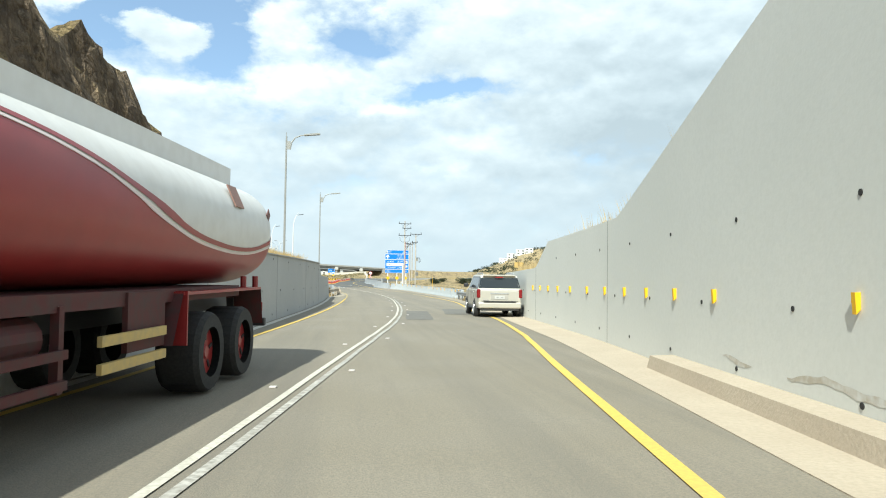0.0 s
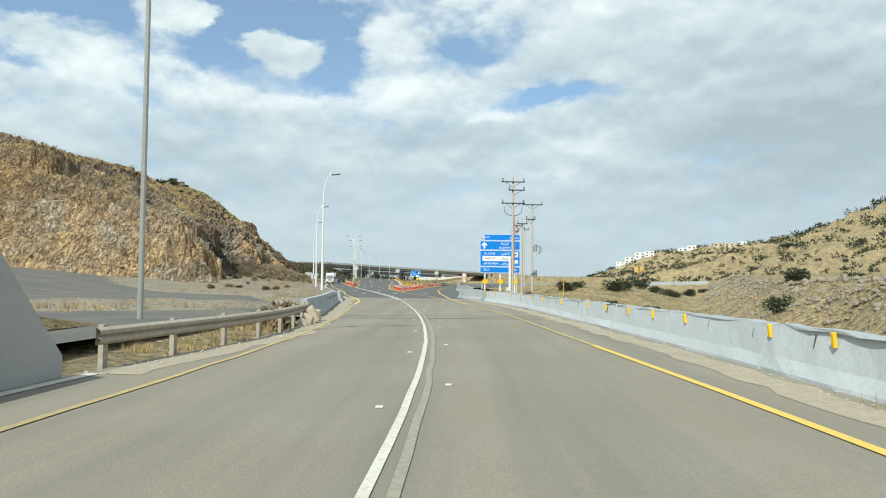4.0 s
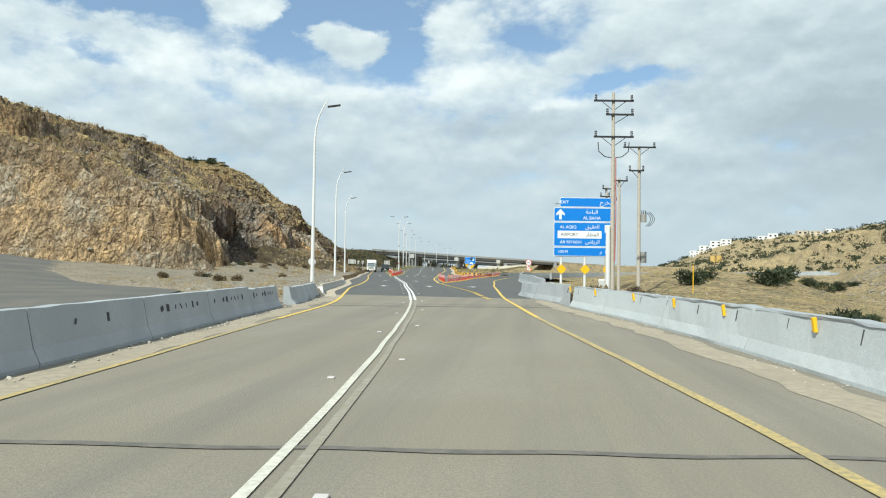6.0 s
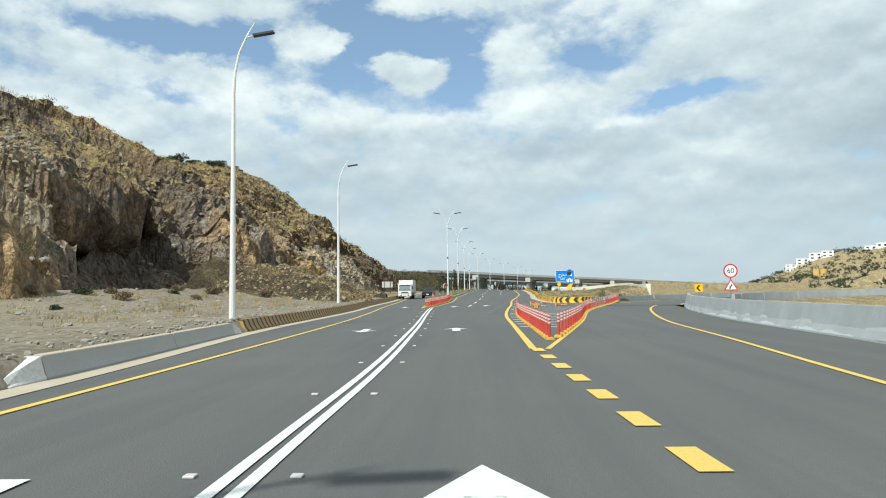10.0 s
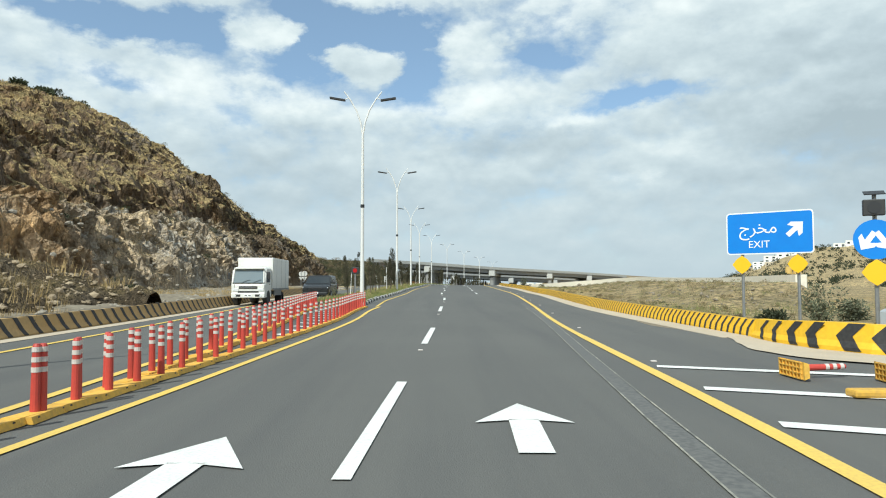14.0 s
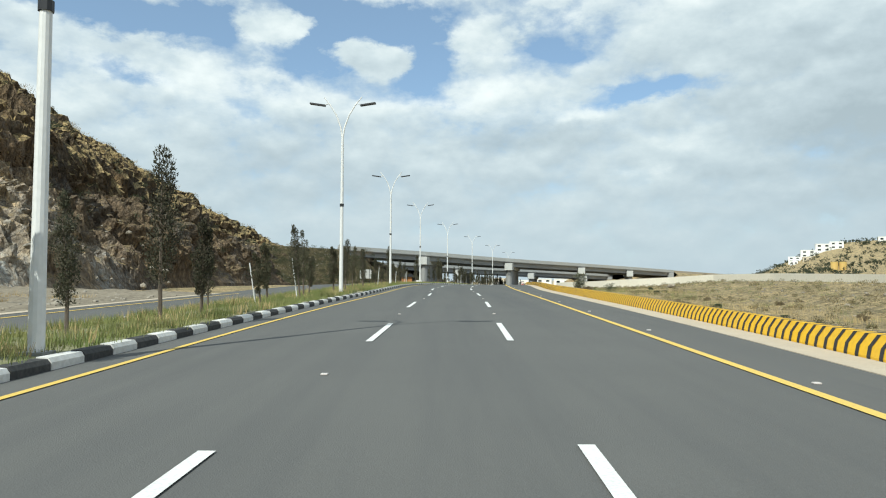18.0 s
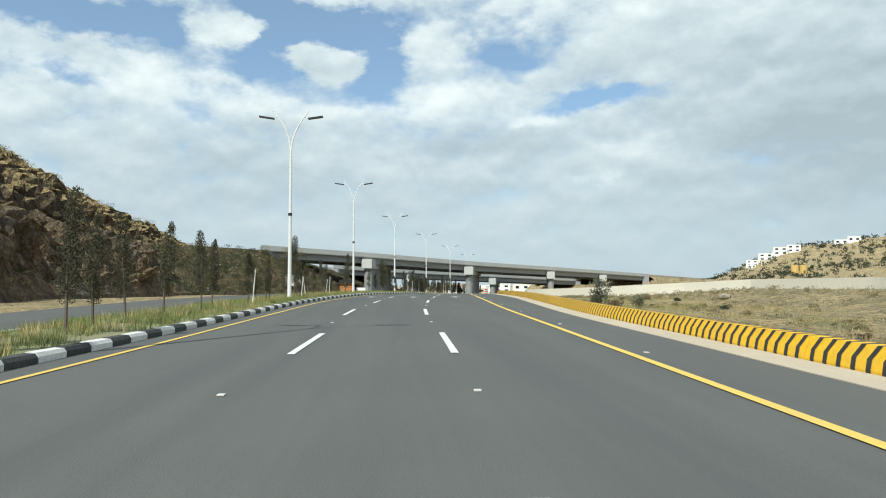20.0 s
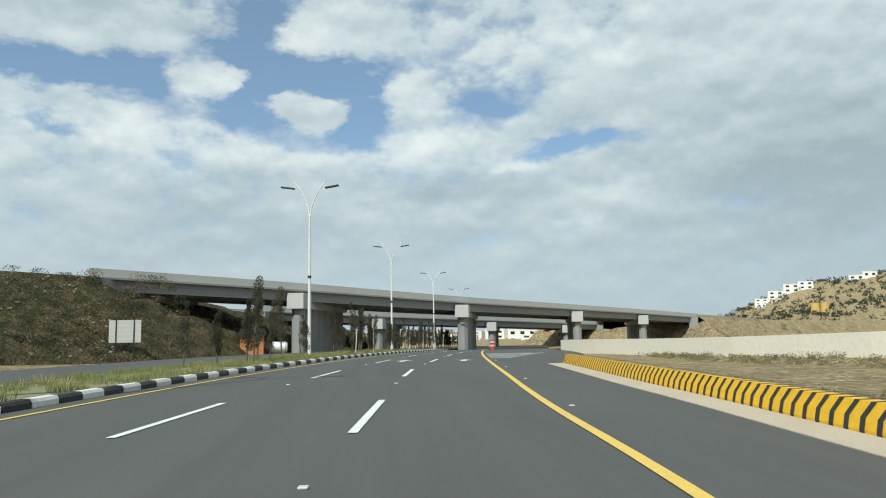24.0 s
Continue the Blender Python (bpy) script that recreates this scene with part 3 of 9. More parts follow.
def fbm(x, y, z=0.0, octaves=5):
    return noise.fractal((x, y, z), 0.9, 2.1, octaves)


# ---- ground, roads ----
toe = line((60, -260), (100, -205), (130, -150), (144, -112), (152, -86), (157, -71), (161, -63), (165, -60.3), (172, -60.8), (185, -63), (217, -71), (240, -79), (259, -86), (285, -95), (320, -107), (360, -119), (400, -127), (440, -133), (520, -150))


def hill_far(x, y):
    def g(cx, cy, sx, sy, h):
        return h * math.exp(-((x - cx) / sx) ** 2 / 2 - ((y - cy) / sy) ** 2 / 2)

    z = g(330, 1020, 170, 120, 51) + g(130, 1080, 50, 60, 15) + g(262, 545, 100, 90, 47) + g(560, 700, 180, 220, 90)
    z += g(700, 0, 260, 300, 50)
    near = smooth01((abs(x + 60) - 70) / 150) if y < 560 else smooth01((abs(x + 90) - 60) / 120)
    z *= near * (1 + 0.22 * fbm(x * 0.012, y * 0.012, 4.0))
    if y < 900 and z > 3:
        # old terraces on the near slope
        q = z / 8 + 1.1 * fbm(x * 0.018, y * 0.018, 8.0, 3)
        part_ = q - math.floor(q)
        z += 8 * 0.85 * (smooth01((part_ - 0.36) / 0.24) - part_) * smooth01((z - 3) / 5)
    return z


def swell(x, y):
    """The ground climbs towards the foot of the rock cut beyond the side road."""
    return 3.4 * smooth01((-42 - x) / 50) * smooth01((166 - y) / 14) * smooth01((y - 55) / 30)


fill_foot = line((60, 14), (85, 11), (115, 9.5), (150, 14), (190, 21), (218, 26))


def mound(x, y):
    """An ochre hump in the field, a gully behind it and the stony fill that carries the exit ramp."""
    left, foot = right_bar(min(y, 200)) + 3, fill_foot(min(max(y, 60), 218))
    t = min(1.0, max(0.0, (x - left) / (foot - left)))
    z = 2.3 * math.sin(math.pi * t) ** 1.3 * smooth01((y - 112) / 40) * smooth01((205 - y) / 22)
    z -= 1.2 * smooth01(1 - abs(x - foot) / 9) * smooth01((y - 62) / 20) * smooth01((165 - y) / 40)
    tall = 3.4 * smooth01((y - 66) / 16) * smooth01((236 - y) / 18)
    z += min(tall, max(0.0, (x - foot) / 1.7)) + 0.02 * max(0.0, x - foot - 8) * smooth01(tall)
    return z + 0.30 * fbm(x * 0.16, y * 0.16, 3.0, 4) * smooth01((x - left) / 4) * smooth01((y - 60) / 20) * smooth01((230 - y) / 20)


def terrain(x, y):
    base = level(min(max(y, -60), 520))
    right = x - (right_bar(y) if y < 200 else yellow_bar(min(y, 378)) + (y > 378) * 6)
    if y < 39 and right > 0:
        return base - 0.4 + smooth01((right - 5) / 8) * (1.5 + (39 - y) * 0.11 + right * 0.12)
    z = base - 0.12
    if right > 0:
        z -= 0.25 + 1.4 * smooth01(right / 60) * smooth01((190 - y) / 60)
        z += 0.35 * fbm(x * 0.05, y * 0.05) * smooth01(right / 12)
    left = (left_bar(min(y, 300)) - (y > 300) * (y - 300) * 0.25) - x
    if left > 0:
        z += 0.25 * fbm(x * 0.08, y * 0.08, 2.0) * smooth01(left / 6)
    return z + hill_far(x, y) - 0.3 + swell(x, y) + (mound(x, y) if right > 1 else 0.0)


def axis(*spans):
    out = []
    for a, b, s in spans:
        n = max(1, round((b - a) / s))
        out += [a + (b - a) * i / n for i in range(n)]
    return out + [spans[-1][1]]


gx = axis((-2600, -600, 200), (-600, -220, 20), (-220, -60, 4), (-60, 120, 3), (120, 460, 5), (460, 900, 40), (900, 2600, 170))
gy = axis((-1500, -200, 130), (-200, -40, 16), (-40, 420, 4), (420, 660, 5), (660, 1240, 12), (1240, 4200, 150))
ground = sheet("ground", [(x, y, terrain(x, y)) for y in gy for x in gx], [(j * len(gx) + i, j * len(gx) + i + 1, (j + 1) * len(gx) + i + 1, (j + 1) * len(gx) + i) for j in range(len(gy) - 1) for i in range(len(gx) - 1)], GROUND, smooth=True)
structure(ground, "stony ground with dry grass rising to far hills", "ground")

road_old = ribbon("road_old", left_bar, right_bar, -60, 122.5, ASPHALT_OLD, 0.0, across=6)
structure(road_old, "worn brownish two-lane asphalt road", "road")
new_left = line((122.5, left_bar(122.5)), (163, -39.4), (194, -50.0), (206, -54.3), (220, -58.6), (234, -63.2), (260, -72.3), (300, -84.5), (330, -93.5), (360, -100.5), (400, -107.5), (480, -116), (560, -124))
new_right = line((122.5, right_bar(122.5)), (136, -13.6), (162, -17.6), (180, -21.1), (197, -23.2), (212, -30.0), (216, -36.6), (229, -41.2), (246, -45.3), (263, -49.5), (298, -58.1), (330, -66.3), (354, -71.2), (378, -75.1), (400, -76), (440, -80), (560, -88))
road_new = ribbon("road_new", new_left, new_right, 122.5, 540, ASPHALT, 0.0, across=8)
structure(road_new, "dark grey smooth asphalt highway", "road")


def ramp_point(a, r):
    """The exit ramp bends to the right round a centre beside the road."""
    return 27.5 - r * math.cos(a), 205 + r * math.sin(a)


def ramp_sheet(name, r0, r1, a0, a1, mat, dz):
    n, verts, faces = 40, [], []
    for i in range(n + 1):
        a = a0 + (a1 - a0) * i / n
        for r in (r0, r1):
            x, y = ramp_point(a, r)
            verts.append((x, y, level(205) + dz + 0.9 * (a / 1.6) ** 2))
    for i in range(n):
        faces.append((2 * i, 2 * i + 1, 2 * i + 3, 2 * i + 2))
    return sheet(name, verts, faces, mat)


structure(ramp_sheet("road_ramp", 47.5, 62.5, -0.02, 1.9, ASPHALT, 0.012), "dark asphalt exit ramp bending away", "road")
structure(ramp_sheet("ramp_line_inner", 51.3, 51.5, 0.0, 1.9, YELLOW_LINE, 0.03), "yellow edge line of the ramp", "road marking")
structure(ramp_sheet("ramp_line_outer", 58.0, 58.2, 0.1, 1.9, YELLOW_LINE, 0.03), "yellow edge line of the ramp", "road marking")

for r0, r1 in ((46.85, 40.0), (63.6, 70.0)):
    verts = []
    for i in range(41):
        a = -0.02 + 1.92 * i / 40
        top = level(205) + 0.9 * (a / 1.6) ** 2
        for r, t in ((r0, 0), ((r0 + r1) / 2, 0.5), (r1, 1)):
            x, yy = ramp_point(a, r)
            verts.append((x, yy, top + (terrain(x, yy) - 0.2 - top) * t))
    structure(sheet("ramp_bank", verts, [(3 * i + k, 3 * i + k + 1, 3 * i + k + 4, 3 * i + k + 3) if r1 > r0 else (3 * i + k + 3, 3 * i + k + 4, 3 * i + k + 1, 3 * i + k) for i in range(40) for k in range(2)], GROUND), "dry grass bank carrying the exit ramp", "embankment")

# side road beyond the left barrier
side_a = line((60, -14.0), (84, -17.2), (95, -19.6), (102, -22), (111, -27), (118, -31), (125, -36), (130, -46), (138, -56), (150, -66))
side_b = line((60, -60), (84, -80), (95, -95), (110, -108), (125, -110), (135, -104), (145, -92), (150, -80))
SIDE_ASPHALT = material("grey side asphalt", (0.118, 0.112, 0.102), 0.95, grain=(30, (0.08, 0.078, 0.072), 0.5), stain=(0.25, (0.185, 0.165, 0.13), 0.9), bump=0.25, bump_scale=60)
side_road = ribbon("side_road", side_b, side_a, 60, 150, SIDE_ASPHALT, 0.02, across=8)
for v in side_road.data.vertices:
    v.co.z += swell(v.co.x, v.co.y)
structure(side_road, "grey asphalt side road joining behind the barrier", "road")
island = []
for j in range(15):
    for i in range(19):
        u, v = -1 + 2 * i / 18, -1 + 2 * j / 14
        x, y = -30 + 10 * u + 5 * v, 93 + 9 * v + 2 * u
        rim = max(0.0, 1 - (u * u + v * v) ** 0.5 * (1.0 + 0.15 * fbm(x * 0.3, y * 0.3, 1.0)))
        island.append((x, y, level(y) + swell(x, y) - 0.08 + 0.35 * smooth01(rim * 3) + 0.22 * abs(fbm(x * 0.6, y * 0.6, 4.0)) * smooth01(rim * 4)))
structure(sheet("dirt_island", island, [(j * 19 + i, j * 19 + i + 1, (j + 1) * 19 + i + 1, (j + 1) * 19 + i) for j in range(14) for i in range(18)], SCREE), "stony dirt island beside the side road", "verge")


def verge_a(y):
    """The inner edge of the stony verge, close behind the barriers."""
    return left_bar(min(y, 300)) - 0.36


verge_b = line((86, -16.5), (101, -21.6), (112, -27.5), (118, -31), (124, -37), (127, -42), (130, -50), (138, -62), (148, -72), (155, -74), (161, -65.5), (166, -61.5), (176, -62.3), (194, -65.5), (220, -72), (234, -77), (260, -87), (300, -101))
def verge_height(y, t):
    """Height of the stony verge at a share t of its width; towards the hill it banks up with rubble."""
    low = smooth01((168 - y) / 6)
    z = (0.40 * smooth01((y - 117) / 6) * smooth01((260 - y) / 40) + 0.30 * t * t) * (1 - t * t * low)
    return level(y) + 0.03 + z + 1.2 * t ** 1.4 * smooth01((y - 162) / 14) * smooth01((240 - y) / 10) - 0.75 * t ** 6 * low


verge = []
ys = steps(86, 300, 1.0)
for y in ys:
    verge.append((left_bar(min(y, 300)) + 0.03, y, level(y) - 0.04))
    for k in range(13):
        x = verge_a(y) + (verge_b(y) - verge_a(y)) * k / 12
        verge.append((x, y, verge_height(y, k / 12) + swell(x, y) + 0.28 * abs(fbm(x * 0.5, y * 0.5, 1.0, 4)) * (k > 0)))
structure(sheet("gravel_verge", verge, [(j * 14 + i, (j + 1) * 14 + i, (j + 1) * 14 + i + 1, j * 14 + i + 1) for j in range(len(ys) - 1) for i in range(13)], SCREE, smooth=True), "grey stony verge along the foot of the cut slope", "verge")


def fan_height(o, y):
    """Fallen rock banked against the slope, o metres behind the barrier."""
    edge = smooth01((y - 188) / 16) * smooth01((227 - 0.35 * o - y) / 5)
    back = max(0.0, o - 1.0 - 5.0 * smooth01((203 - y) / 14))
    return level(y) - 0.25 + edge * (0.45 + 6.5 * (1 - math.exp(-0.085 * back)) + 0.9 * fbm(o * 0.25, y * 0.25, 6.0, 5) + 0.18 * fbm(o * 1.3, y * 1.3, 2.0, 4))


fan = []
ys = steps(186, 230, 0.35)
for y in ys:
    for k in range(64):
        o = 0.05 + 0.33 * k
        fan.append((verge_a(y) - o, y, fan_height(o, y)))
structure(sheet("scree_fan", fan, [(j * 64 + i, (j + 1) * 64 + i, (j + 1) * 64 + i + 1, j * 64 + i + 1) for j in range(len(ys) - 1) for i in range(63)], FAN, smooth=True), "brown scree of fallen rock with tufts of dry grass", "scree")

# ---- hills ----
crest = line((60, 18), (120, 24), (150, 27), (180, 27.6), (194, 28.0), (206, 29.2), (224, 29.3), (240, 29.0), (258, 29.4), (272, 30.6), (290, 33.6), (305, 35.8), (320, 35.8), (340, 34.0), (362, 29.4), (392, 23.4), (422, 17.4), (440, 14), (470, 10), (505, 8), (560, 4), (620, 0))


bench_cut = line((-2, -0.6), (0, 0), (2, 2.4), (6.5, 9.0), (11.5, 10.6), (14, 15.5), (17.5, 20.0), (22.5, 21.8), (33, 30.5), (45, 36))


def slope_profile(u, h, y):
    """Height of the cut slope u metres behind its toe: a steep cut, then the natural hillside; further on it is cut into benches."""
    if u < 0:
        return -0.6
    if u < 10:
        z = h * 0.37 * (u / 10) ** 0.85
    elif u < 45:
        t = (u - 10) / 35
        z = h * (0.37 + 0.63 * (1 - (1 - t) ** 1.2))
    else:
        return h * (1 - 0.25 * ((u - 45) / 45) ** 1.4)
    w = smooth01((y - 206) / 30)
    return z + (bench_cut(u) * h / 36 - z) * w


def slope_point(u, y, foot, h, rough, seed, profile=slope_profile):
    """A place on a cut slope, broken into ribs, gullies and slanting ledges."""
    z = profile(u, h, y)
    steep = smooth01(u / 3) * (1.0 if u < 14 else 0.75) * (1 - (0.35 + 0.2 * smooth01((u - 7) / 6)) * smooth01((214 - y) / 20))
    hold = 1.0 - smooth01((u - 34) / 10)
    x = foot - u
    a = fbm(x * 0.10, y * 0.10, z * 0.05 + seed, 4)
    b = noise.ridged_multi_fractal((x * 0.30 + z * 0.20, y * 0.28 + z * 0.12, z * 0.36 + seed), 0.9, 2.0, 5, 1.0, 2.0) - 1.0
    c = noise.ridged_multi_fractal((x * 0.9, y * 0.95 + z * 0.5, z * 0.95 + seed), 0.9, 2.1, 4, 1.0, 2.0) - 1.0
    d = noise.ridged_multi_fractal((x * 1.9, y * 2.1 + z * 0.9, z * 1.7 + seed), 0.8, 2.1, 3, 1.0, 2.0) - 1.0
    gully = fbm(y * 0.045, seed, 0.0, 3) + 0.6 * fbm(y * 0.13, z * 0.08, seed + 7, 3)
    step = 6.6
    lean = y * 0.055 + 1.1 * fbm(x * 0.05, y * 0.035, seed, 3) + 0.35 * fbm(x * 0.2, y * 0.2, seed + 3, 3)
    q = z / step + lean
    k = math.floor(q)
    ledge = (k + smooth01((q - k - 0.26) / 0.42) - lean) * step - z
    up = ledge * (0.95 - 0.65 * smooth01((y - 206) / 30)) * hold * smooth01(z / 3) * rough
    # a deep recess below the crest and a fan of fallen rock beside it
    hole = (1.5 + 5.5 * smooth01(u / 2.0)) * smooth01((y - 176.5 - 0.3 * u) / 4.5) * smooth01((207 - y + 0.6 * u) / 18) * smooth01((8.6 - u) / 4.0) - 1.6 * math.exp(-((y - 169) / 7) ** 2) * smooth01((9 - u) / 6) + 5.5 * math.exp(-((y - 252 - 0.5 * u) / 13) ** 2 - ((u - 17) / 5.5) ** 2) + 4.0 * math.exp(-((y - 292) / 12) ** 2 - ((u - 20) / 5) ** 2)
    fan = 3.4 * math.exp(-((y - 226 + 0.5 * u) / 9) ** 2) * smooth01((26 - u) / 12) if rough == 1.0 else 0.0
    x += (fan - hole * (rough == 1.0))
    out = rough * steep * (1.6 * a + 1.0 * b + 0.5 * c + 0.3 * d + 2.6 * gully * smooth01(h / 14) * (0.4 + 0.6 * hold))
    return x + out, y, z + up + rough * steep * (0.6 * a + 0.5 * b + 0.30 * c + 0.2 * d)


def hillside(name, y0, y1, dy, us, foot, top, mat, rough, seed, profile=slope_profile):
    ys = steps(y0, y1, dy) if y1 < 340 else steps(y0, 340, dy)[:-1] + steps(340, y1, dy * 2.2)
    verts = []
    for y in ys:
        h = top(y)
        base = level(min(y, 520))
        for u in us:
            x, yy, z = slope_point(u, y, foot(y), h, rough, seed, profile)
            verts.append((x, yy, base + z + swell(foot(y), y)))
    n = len(us)
    return sheet(name, verts, [(j * n + i, j * n + i + 1, (j + 1) * n + i + 1, (j + 1) * n + i) for j in range(len(ys) - 1) for i in range(n - 1)], mat)


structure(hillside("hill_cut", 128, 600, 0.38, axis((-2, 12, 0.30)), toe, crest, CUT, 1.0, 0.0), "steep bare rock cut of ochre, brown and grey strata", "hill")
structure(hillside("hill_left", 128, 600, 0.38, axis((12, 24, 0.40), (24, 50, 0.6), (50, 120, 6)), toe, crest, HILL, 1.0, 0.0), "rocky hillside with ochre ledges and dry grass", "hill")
knoll_foot = line((-60, -10.6), (23, -11.2), (40, -12.8), (57, -15.0), (80, -19), (100, -24))
knoll_top = line((-60, 13.5), (22, 12.8), (26, 11.8), (30, 11.2), (34, 10.6), (38, 10.1), (42, 9.7), (45, 9.1), (46.8, 8.2), (48.3, 6.6), (49.6, 4.6), (52, 3.3), (58.5, 2.9), (74, 1.0), (84, -0.5), (92, -1.2))


def knoll_profile(u, h, y):
    """A steep little crag that rounds off on top."""
    if u < 0:
        return -0.6
    return h * min(1.0, u / 4.2) ** 0.85 - 0.12 * max(0.0, u - 4.2) * max(h, 0) / 12


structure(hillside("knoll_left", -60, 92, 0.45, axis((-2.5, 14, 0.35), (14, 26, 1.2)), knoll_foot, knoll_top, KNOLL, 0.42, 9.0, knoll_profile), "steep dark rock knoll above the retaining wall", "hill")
left_top = straight((-60, 2.45), (23, 2.45), (35, 2.6), (49, 2.78), (52, 1.95), (66, 1.9))
fill = []
ys = steps(-60, 70, 1.0)
for y in ys:
    for k in range(7):
        x = left_bar(y) - 0.25 - 6.5 * k / 6
        fill.append((x, y, level(y) + (left_top(min(y, 54)) - 0.1 + 0.22 * k * smooth01((56 - y) / 14)) * smooth01((69 - y) / 12) - 0.1 + 0.12 * fbm(x, y)))
structure(sheet("earth_fill", fill, [(j * 7 + i, (j + 1) * 7 + i, (j + 1) * 7 + i + 1, j * 7 + i + 1) for j in range(len(ys) - 1) for i in range(6)], GROUND), "earth fill with dry grass behind the wall", "ground")

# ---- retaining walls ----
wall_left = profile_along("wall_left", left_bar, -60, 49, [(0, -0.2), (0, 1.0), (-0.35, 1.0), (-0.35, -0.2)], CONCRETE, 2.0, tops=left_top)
structure(wall_left, "tall grey concrete retaining wall with cast joints", "wall")
wl2 = profile_along("wall_left_step", left_bar, 49, 67.5, [(0.002, -0.2), (0.002, 1.0), (-0.35, 1.0), (-0.35, -0.2)], CONCRETE, 0.5, tops=straight((49, 2.78), (52, 1.95), (66, 1.9), (67.5, 0.35)))
structure(wl2, "low stepped end of the grey concrete retaining wall", "wall")

right_top = straight((-60, 8.6), (-20, 8.6), (0, 7.35), (10.5, 4.85), (17.5, 3.17), (27.0, 3.13), (29.7, 2.19), (39, 2.12))
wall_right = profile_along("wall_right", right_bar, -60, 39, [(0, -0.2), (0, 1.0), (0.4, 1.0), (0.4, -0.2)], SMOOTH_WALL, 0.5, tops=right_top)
structure(wall_right, "tall grey concrete retaining wall stepping down along the road", "wall")
for y0, y1, z0 in ((5.2, 8.6, 0.46), (9.6, 10.6, 0.44)):
    verts = []
    ys = steps(y0, y1, 0.12)
    for y in ys:
        w = 0.005 + (0.03 + 0.09 * abs(noise.noise((y * 6.1, 4.0, 0)))) * smooth01((y - y0) * 3) * smooth01((y1 - y) * 3)
        zc = z0 + 0.10 * noise.noise((y * 1.1, 0, 2.0)) + 0.03 * noise.noise((y * 7.0, 1.0, 2.0))
        x = right_bar(y) - 0.004
        verts += [(x, y, level(y) + zc - w), (x, y, level(y) + zc + w * 0.7)]
    structure(sheet("seepage", verts, [(2 * i, 2 * i + 2, 2 * i + 3, 2 * i + 1) for i in range(len(ys) - 1)], DAMP), "brown seepage stain low on the wall", "stain")
back = []
ys = steps(-60, 42, 1.0)
for y in ys:
    for k in range(8):
        o = 0.35 + 14 * (k / 7) ** 1.5
        back.append((right_bar(y) + o, y, level(y) + (right_top(min(y, 39)) - 0.12 + 0.05 * o) * smooth01((43 - y) / 5) + 0.12 * fbm(o, y * 0.6)))
structure(sheet("earth_bank", back, [(j * 8 + i, j * 8 + i + 1, (j + 1) * 8 + i + 1, (j + 1) * 8 + i) for j in range(len(ys) - 1) for i in range(7)], GROUND), "earth bank with dry grass behind the wall", "ground")
for y0, y1, off in ((-60, 39, -0.02),):
    structure(profile_along("gutter_right", right_bar, y0, y1, [(0, -0.1), (0, 0.03), (-1.15, 0.012), (-1.15, -0.1)], PALE, 1.5, off=-0.004), "pale sandy concrete gutter strip", "gutter")
structure(profile_along("kerb_right", right_bar, -60, 13, [(-0.004, -0.1), (-0.004, 0.26), (-0.42, 0.24), (-0.5, -0.1)], PALE, 1.0), "pale concrete kerb along the wall foot", "kerb")
structure(stripe("gutter_left", left_bar, -60, 68, 0.22, material("whitewashed gutter", (0.60, 0.575, 0.52), 0.9, grain=(8, (0.45, 0.42, 0.36), 0.7)), 0.24, 0.012), "pale concrete strip at the wall foot", "gutter")

# ---- painted lines ----
structure(stripe("double_line_worn", double, 62, 118, 0.10, GHOST_LINE, 0.105, jitter=0.05), "almost worn off half of the double centre line", "road marking")
for off, mat, lab, end in ((-0.105, OLD_WHITE, "dusty white", 118), (0.105, WORN_LINE, "worn white", 62)):
    structure(stripe("double_line_old", double, -60, end, 0.10, mat, off, jitter=0.03), lab + " half of the double centre line", "road marking")
    structure(stripe("double_line_repainted", double, 118, 122.5, 0.13, WHITE_LINE, off * 1.05), "bright white half of the double centre line", "road marking")
    structure(stripe("double_line_new", double, 122.5, 199, 0.13, WHITE_LINE, off * 1.05), "bright white half of the double centre line", "road marking")
structure(stripe("edge_line_right_old", right_edge, -60, 76, 0.16, YELLOW_LINE, jitter=0.03), "yellow edge line", "road marking")
structure(stripe("edge_line_right_faded", right_edge, 76, 108, 0.15, FADED_LINE, jitter=0.05), "faded yellow edge line", "road marking")
structure(stripe("edge_line_right_new", right_edge, 108, 205, 0.16, YELLOW_LINE), "bright yellow edge line", "road marking")
structure(stripe("edge_line_left_old", left_edge, -60, 62, 0.13, YELLOW_LINE, jitter=0.03), "yellow edge line", "road marking")
structure(stripe("edge_line_left_faded", left_edge, 62, 104, 0.12, FADED_LINE, jitter=0.06), "nearly worn away yellow edge line", "road marking")
structure(stripe("edge_line_left_new", left_edge, 104, 300, 0.16, YELLOW_LINE), "bright yellow edge line", "road marking")
structure(stripe("edge_line_main_wide", main_edge, 158, 216, 0.20, YELLOW_LINE), "bright yellow edge line along the gore", "road marking")
structure(stripe("edge_line_main", main_edge, 216, 470, 0.17, YELLOW_LINE), "bright yellow edge line of the highway", "road marking")
structure(stripe("edge_line_gore", ramp_left, 158, 218, 0.15, YELLOW_LINE), "yellow line round the gore", "road marking")
structure(stripe("edge_line_median", kerb, 232, 470, 0.13, YELLOW_LINE, 0.75), "yellow line along the median kerb", "road marking")
median_right = line((199, -45.2), (204, -46.3), (209, -47.5), (222, -50.8), (228, -52.7), (235, -54.5))
structure(stripe("edge_line_median_tip", median_right, 199, 232, 0.14, YELLOW_LINE, 0.15), "yellow line along the bollard row", "road marking")
